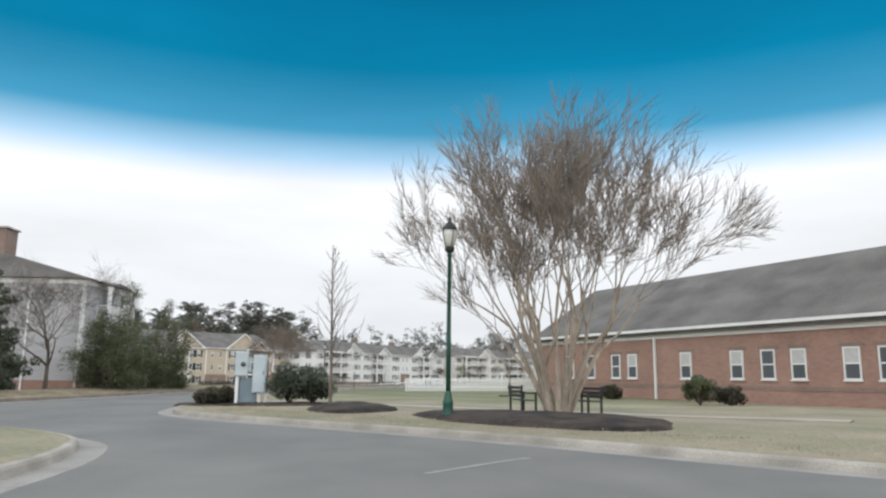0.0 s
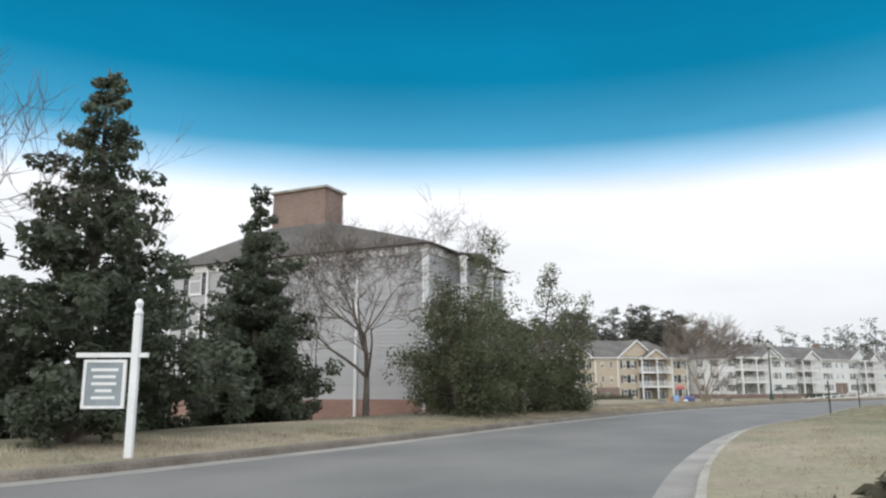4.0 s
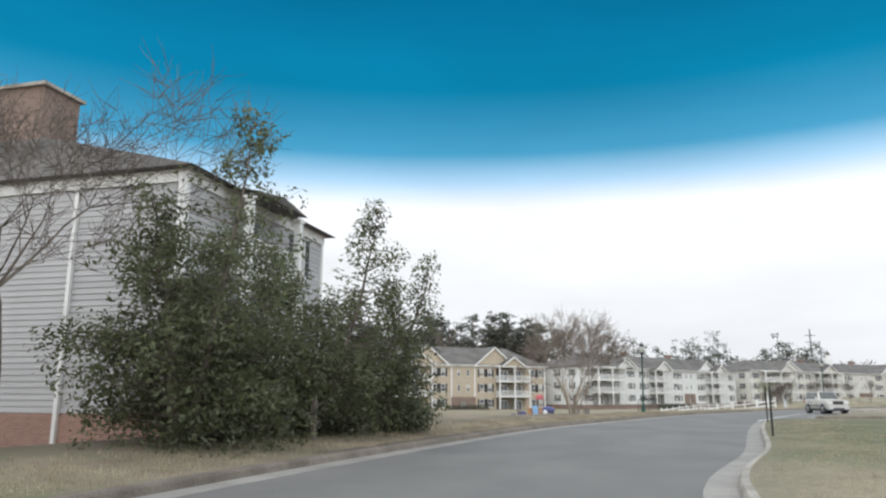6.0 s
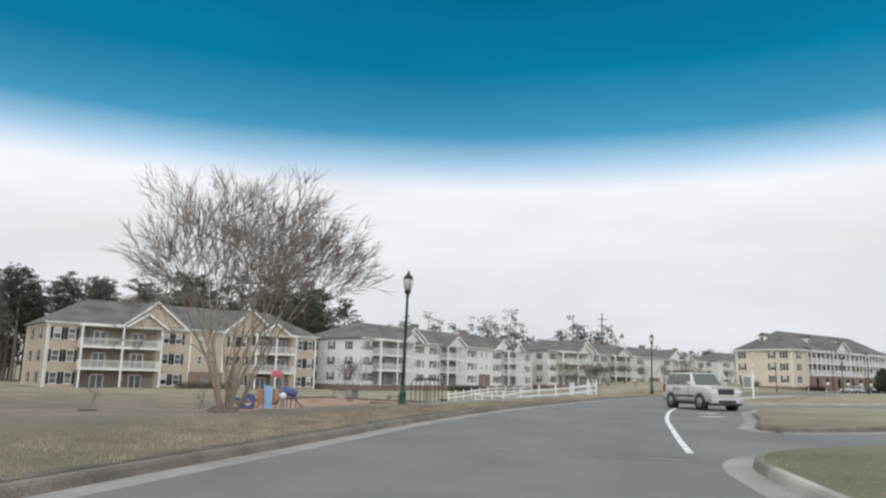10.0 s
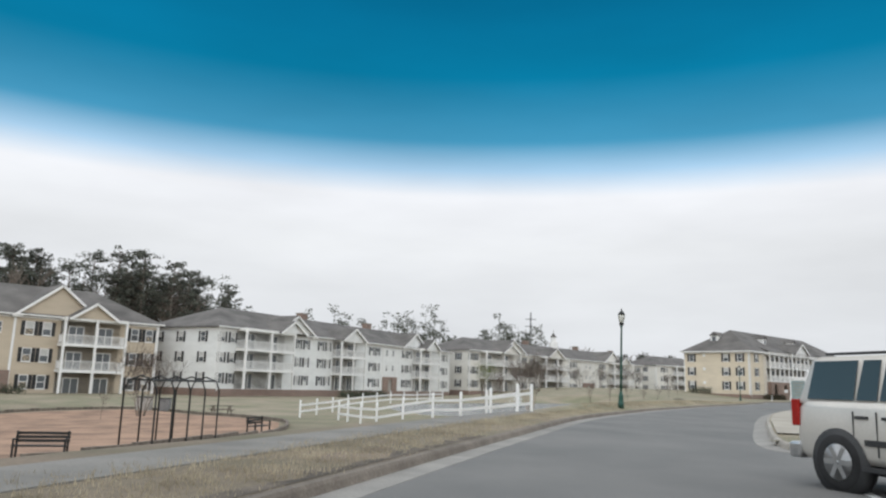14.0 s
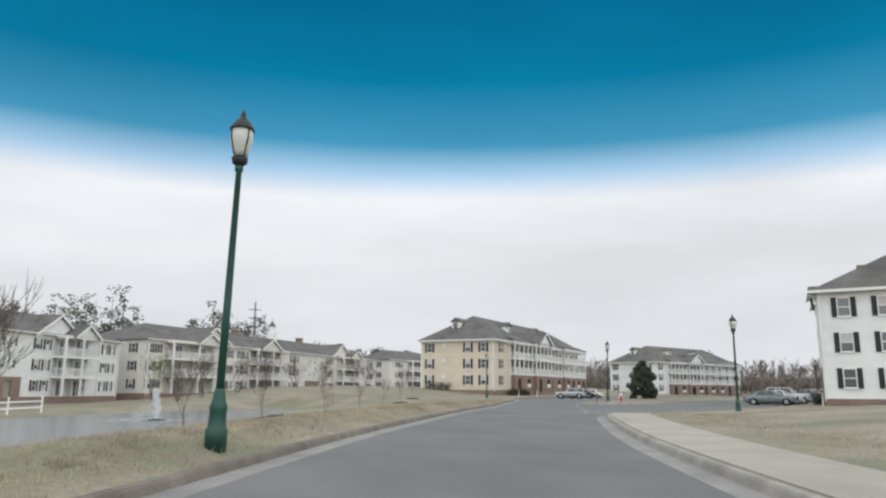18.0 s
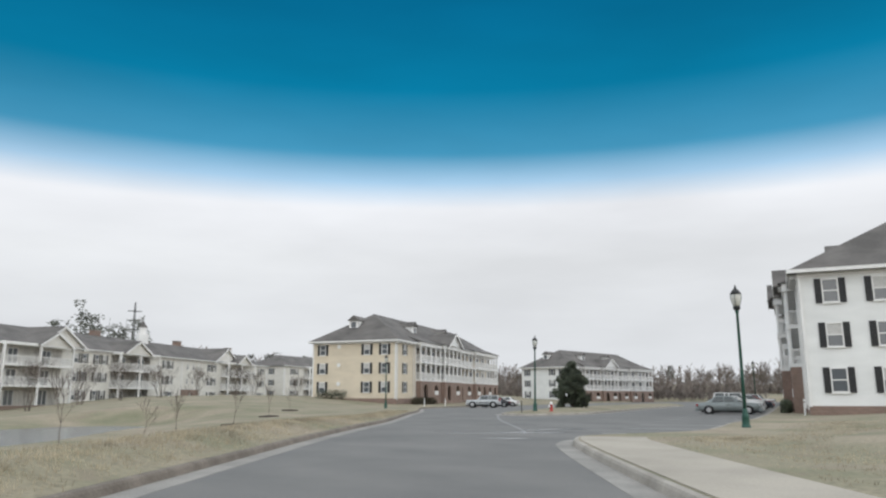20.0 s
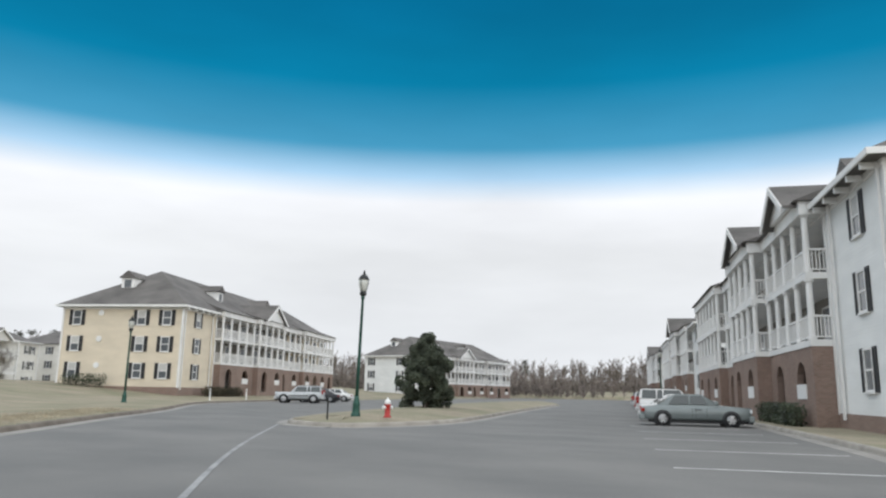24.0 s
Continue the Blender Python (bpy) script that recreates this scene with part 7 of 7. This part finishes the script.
vehicle("suv", pose(13.85, 39.7, 0.0, 0, 0, -78.6), "large pale gold SUV waiting beside the white line", (0.60, 0.575, 0.53), 4.75, 1.9, 1.90, "suv", "vehicles on the street")
lot = math.degrees(math.atan2(-0.84, 0.54))
vehicle("sedan", pose(79.2, 113.3, 0, 0, 0, lot), "grey-green sedan parked nose to the kerb", (0.22, 0.25, 0.25), 4.8, 1.82, 1.42, "sedan", "cars in the car park")
vehicle("sedan", pose(84.0, 116.3, 0, 0, 0, lot), "white sedan parked nose to the kerb", (0.70, 0.70, 0.69), 4.7, 1.8, 1.43, "sedan", "cars in the car park")
vehicle("suv", pose(89.6, 119.9, 0, 0, 0, lot), "white SUV parked nose to the kerb", (0.72, 0.72, 0.71), 4.7, 1.9, 1.75, "suv", "cars in the car park")
for k, (rgb, kd, lab) in enumerate([((0.05, 0.055, 0.07), "sedan", "dark sedan farther along the car park"), ((0.30, 0.04, 0.04), "sedan", "dark red sedan farther along the car park"),
                                    ((0.60, 0.60, 0.60), "suv", "silver SUV farther along the car park"), ((0.10, 0.12, 0.14), "suv", "dark SUV farther along the car park")]):
    s = 22 + k * 8.5
    vehicle(kd, pose(85 + 0.84 * s, 115.6 + 0.54 * s + 0.8, 0, 0, 0, lot), lab, rgb, 4.6, 1.82, 1.45 if kd == "sedan" else 1.7, kd, "cars in the car park")
vehicle("suv", pose(87.2, 157.8, 0, 0, 0, 138), "silver crossover parked before the yellow block", (0.50, 0.52, 0.53), 4.6, 1.85, 1.62, "suv", "cars by the yellow block")
vehicle("sedan", pose(91.8, 161.4, 0, 0, 0, 136), "black sedan parked before the yellow block", (0.03, 0.03, 0.035), 4.6, 1.82, 1.42, "sedan", "cars by the yellow block")
vehicle("sedan", pose(98.2, 167.6, 0, 0, 0, 134), "white sedan parked before the yellow block", (0.70, 0.70, 0.69), 4.6, 1.82, 1.42, "sedan", "cars by the yellow block")
vehicle("suv", pose(-24.5, -42.0, ground_z(-24.5, -42.0), 0, 0, 8), "white SUV parked by the corner trees", (0.70, 0.70, 0.69), 4.6, 1.85, 1.7, "suv", "cars at the corner")

for i, (x, y) in enumerate([(78.3, 158.6), (84.5, 163.2), (90.0, 112.0), (74.5, 104.0)]):
    b = thing("bollard", pose(x, y, ground_z(x, y) - 0.05), "slim white marker post at the kerb", "bollard", "white marker posts")
    part("shaft", lathe(bmesh.new(), [(0.06, 0), (0.06, 1.05), (0.03, 1.10)], 10), M_VINYL, b)
    part("band", lathe(bmesh.new(), [(0.062, 0.85), (0.062, 0.95)], 10), M_CONC, b)


# ---- playground ----
RED = mat("red_play_plastic", (0.46, 0.10, 0.11), 0.5, vary=0.1, size=0.6)
BLUE = mat("blue_play_plastic", (0.085, 0.10, 0.25), 0.5, vary=0.12, size=0.6)
LBLUE = mat("pale_blue_play_plastic", (0.17, 0.33, 0.52), 0.5, vary=0.1, size=0.6)
ORANGE = mat("orange_play_plastic", (0.47, 0.25, 0.13), 0.5, vary=0.1, size=0.6)


def play_tower(x, y, turn):
    e = thing("play_structure", pose(x, y, ground_z(x, y) + 0.05, 0, 0, turn), "play tower with a red domed roof, blue slides and orange panels", "play structure")

    def post(px, py, top, material, r=0.055):
        p = part("post", lathe(bmesh.new(), [(r, -0.3), (r, top)], 8, Matrix.Translation((px, py, 0))), material, e)
        smooth(part("post_cap", lathe(bmesh.new(), [(r + 0.005, top), (r + 0.005, top + 0.05), (0.02, top + 0.09)], 8, Matrix.Translation((px, py, 0))), material, p))

    def sheet(rows):
        """A bent slab: rows of (y, z) swept from x0 to x1, closed and connected."""
        bm = bmesh.new()
        vs = [[bm.verts.new(p) for p in ((x0, yy, zz), (x1, yy, zz), (x1, yy + 0.06, zz + 0.02), (x0, yy + 0.06, zz + 0.02))] for x0, x1, yy, zz in rows]
        for a, b in zip(vs, vs[1:]):
            for q in range(4):
                bm.faces.new((a[q], a[(q + 1) % 4], b[(q + 1) % 4], b[q]))
        bm.faces.new(vs[0][::-1])
        bm.faces.new(vs[-1])
        bmesh.ops.recalc_face_normals(bm, faces=bm.faces[:])
        return bm

    def crawl(xc, zc, half, top, yy):
        """An upright panel with a round opening, arched along its top."""
        bm = bmesh.new()
        n = 20
        vs = []
        for q in range(n):
            a = 2 * math.pi * q / n
            c, d = math.cos(a), math.sin(a)
            m = max(abs(c) / half, abs(d) / (zc if d < 0 else top - zc - 0.18 * abs(c)))
            for p in ((xc + 0.30 * c, zc + 0.30 * d), (xc + c / m, zc + d / m)):
                vs.append([bm.verts.new((p[0], yy + w, p[1])) for w in (0.0, 0.09)])
        for q in range(n):
            i0, o0, i1, o1 = vs[2 * q], vs[2 * q + 1], vs[(2 * q + 2) % (2 * n)], vs[(2 * q + 3) % (2 * n)]
            bm.faces.new((i0[0], o0[0], o1[0], i1[0]))
            bm.faces.new((i1[1], o1[1], o0[1], i0[1]))
            bm.faces.new((i0[1], i0[0], i1[0], i1[1]))
            bm.faces.new((o0[0], o0[1], o1[1], o1[0]))
        part("crawl_panel", bm, BLUE, e, "dark blue panel with a round opening")

    for sx in (-0.48, 0.48):
        for sy in (-0.48, 0.48):
            post(sx, sy, 3.0, M_CONC)
    for sx, sy in ((-0.95, -0.60), (0.0, -0.62)):
        post(sx, sy, 2.1, M_CONC)
    part("deck", boxes((-0.55, -0.55, 1.10, 0.55, 0.55, 1.2)), M_PLASTIC, e)
    smooth(part("roof", lathe(bmesh.new(), [(0.62, 2.95), (0.62, 3.02), (0.58, 3.22), (0.46, 3.44), (0.26, 3.58), (0.05, 3.63)], 16), RED, e, "red domed roof"))
    part("curved_climber", sheet([(-1.15 + 0.25 * k / 8, -0.35 + 0.1 * k / 8, -0.66 - 0.9 * (1 - math.cos(k * 0.196)), 2.05 * max(math.cos(k * 0.196), 0.0) ** 0.7 + 0.08) for k in range(9)]), LBLUE, e, "light blue curved climber")
    # lower decks with orange panels and posts
    for sx, top in ((-1.65, 2.0), (-1.05, 1.9), (1.85, 2.05)):
        for sy in (-0.5, 0.5):
            post(sx, sy, top, ORANGE)
    for sx, sy in ((0.72, -0.5), (1.05, -0.5), (1.40, -0.5), (0.72, 0.5), (1.40, 0.5)):
        post(sx, sy, 1.5, BLUE, 0.045)
    part("deck", boxes((0.55, -0.55, 0.95, 1.95, 0.55, 1.05)), M_PLASTIC, e)
    part("deck", boxes((-1.70, -0.55, 0.75, -0.55, 0.55, 0.85)), M_PLASTIC, e)
    part("panel", soft_box(-1.58, -0.56, 0.35, -1.12, -0.50, 1.85, 0.03, 1), ORANGE, e)
    part("panel", soft_box(-0.36, -0.60, 0.45, 0.30, -0.54, 1.85, 0.03, 1), ORANGE, e)
    for k in range(5):
        part("rail_bar", boxes((-1.55 + 0.2 * k, 0.50, 0.85, -1.52 + 0.2 * k, 0.53, 1.6)), ORANGE, e)
        part("rail_bar", boxes((-0.42 + 0.2 * k, 0.52, 1.2, -0.39 + 0.2 * k, 0.55, 2.0)), LBLUE, e)
    for k in range(4):
        part("step", boxes((-0.75 + 0.28 * k, -1.0, 0.12 + 0.22 * k, -0.45 + 0.28 * k, -0.62, 0.19 + 0.22 * k)), M_PLASTIC, e)
    # blue tunnel with a pale bubble window, and the slide
    pts = [Vector((0.45, -0.2, 1.45)), Vector((0.8, -0.25, 1.62)), Vector((1.2, -0.3, 1.66)), Vector((1.6, -0.3, 1.55)), Vector((1.9, -0.3, 1.40))]
    smooth(part("tunnel", tube(bmesh.new(), pts, [0.40, 0.43, 0.43, 0.42, 0.38], 16), BLUE, e, "blue crawl tunnel"))
    smooth(part("bubble_window", lathe(bmesh.new(), [(0.33, 0.0), (0.33, 0.05), (0.22, 0.14), (0.05, 0.19)], 14, pose(0.68, -0.60, 1.25, 90)), M_HEAD, e, "pale bubble window"))
    pts = [Vector((1.45, -0.7, 1.25)), Vector((1.70, -0.75, 1.05)), Vector((2.35, -0.85, 0.30)), Vector((2.65, -0.9, 0.14))]
    for wide, dz in ((0.0, 0.0), (-0.28, 0.12), (0.28, 0.12)):
        bm = bmesh.new()
        w = 0.28 if wide == 0 else 0.035
        rows = [[bm.verts.new((p.x, p.y + wide + sy * w, p.z + dz * sz)) for sy, sz in ((-1, -0.4), (1, -0.4), (1, 1), (-1, 1))] if wide else
                [bm.verts.new((p.x, p.y + sy * w, p.z + h)) for sy, h in ((-1, -0.04), (1, -0.04), (1, 0.0), (-1, 0.0))] for p in pts]
        for a, b in zip(rows, rows[1:]):
            for q in range(4):
                bm.faces.new((a[q], b[q], b[(q + 1) % 4], a[(q + 1) % 4]))
        bm.faces.new(rows[0])
        bm.faces.new(rows[-1][::-1])
        part("slide" if wide == 0 else "slide_lip", bm, BLUE, e)
    crawl(-2.45, 0.58, 0.62, 1.40, -0.55)
    crawl(-3.55, 0.46, 0.58, 1.05, -0.35)


play_tower(-15.3, 70.0, 10)


def climber(x, y, turn):
    e = thing("climbing_frame", pose(x, y, ground_z(x, y), 0, 0, turn), "dark tubular climbing arches on the wood chips", "climbing frame")
    for k in range(5):
        xo = k * 1.1
        pts = [Vector((xo, -0.6, -0.2)), Vector((xo, -0.6, 1.9)), Vector((xo, -0.45, 2.25)), Vector((xo, 0, 2.4)), Vector((xo, 0.45, 2.25)), Vector((xo, 0.6, 1.9)), Vector((xo, 0.6, -0.2))]
        smooth(part("arch", tube(bmesh.new(), pts, [0.032] * 7, 8), M_IRON, e))
    for sy in (-0.45, 0.45):
        part("rail", tube(bmesh.new(), [Vector((0, sy, 2.25)), Vector((4.4, sy, 2.25))], [0.03, 0.03], 8), M_IRON, e)
    for k in range(14):
        part("rung", tube(bmesh.new(), [Vector((0.2 + 0.3 * k, -0.45, 2.27)), Vector((0.2 + 0.3 * k, 0.45, 2.27))], [0.022, 0.022], 6), M_IRON, e)


climber(-1.6, 56.6, 74)


def bench(x, y, turn, label="dark slatted bench", group="benches", z=None):
    e = thing("bench", pose(x, y, ground_z(x, y) if z is None else z, 0, 0, turn), label, "bench", group)
    for k in range(4):
        part("seat_slat", boxes((-0.8, -0.22 + 0.115 * k, 0.43, 0.8, -0.13 + 0.115 * k, 0.46)), M_IRON, e)
    for k in range(3):
        part("back_slat", boxes((-0.8, 0.25 + 0.02 * k, 0.54 + 0.12 * k, 0.8, 0.28 + 0.02 * k, 0.63 + 0.12 * k)), M_IRON, e)
    for sx in (-0.75, 0.75):
        for y0, h in ((-0.20, 0.66), (0.24, 0.90)):
            part("leg", boxes((sx - 0.03, y0 - 0.03, -0.1, sx + 0.03, y0 + 0.03, h)), M_IRON, e)
        part("armrest", boxes((sx - 0.03, -0.24, 0.64, sx + 0.03, 0.27, 0.68)), M_IRON, e)


bench(13.0, -47.0, 95, "dark slatted bench under the crape myrtle")
bench(15.0, -46.8, -80, "dark slatted bench under the crape myrtle")
bench(-4.4, 56.2, 10, "dark slatted bench at the playground's edge")
bench(0.6, 69.5, 70, "dark slatted bench at the playground's edge")


def picnic(x, y, turn):
    e = thing("picnic_table", pose(x, y, ground_z(x, y), 0, 0, turn), "brown picnic table with attached benches", "picnic table")
    for k in range(5):
        part("top_plank", boxes((-0.9, -0.36 + 0.15 * k, 0.71, 0.9, -0.23 + 0.15 * k, 0.75)), M_BARK, e)
    for sy in (-0.72, 0.58):
        part("seat_plank", boxes((-0.9, sy, 0.42, 0.9, sy + 0.24, 0.46)), M_BARK, e)
    for sx in (-0.65, 0.65):
        part("seat_beam", boxes((sx - 0.04, -0.7, 0.36, sx + 0.04, 0.8, 0.42)), M_BARK, e)
        for s in (-1, 1):
            part("leg", tube(bmesh.new(), [Vector((sx, s * 0.62, -0.05)), Vector((sx, s * 0.2, 0.71))], [0.05, 0.05], 4), M_BARK, e)


picnic(-5.6, 92.5, 25)


def bin_box(x, y, w, h, rgb, label):
    e = thing("storage_box", pose(x, y, ground_z(x, y)), label, "box")
    m = mat(label.split(" ")[0] + "_box_paint", rgb, 0.6, vary=0.12, size=0.5)
    part("body", soft_box(-w / 2, -w / 2, 0, w / 2, w / 2, h, 0.03, 1), m, e)
    part("lid", soft_box(-w / 2 - 0.04, -w / 2 - 0.04, h, w / 2 + 0.04, w / 2 + 0.04, h + 0.08, 0.02, 1), M_PLASTIC, e)
    part("handle", boxes((-0.12, -w / 2 - 0.07, h - 0.2, 0.12, -w / 2, h - 0.16)), M_IRON, e)


bin_box(-12.4, 95.2, 1.1, 1.1, (0.40, 0.38, 0.35), "grey waste bin by the picnic table")
bin_box(-10.8, 95.6, 0.8, 1.0, (0.20, 0.20, 0.20), "charcoal waste bin by the picnic table")
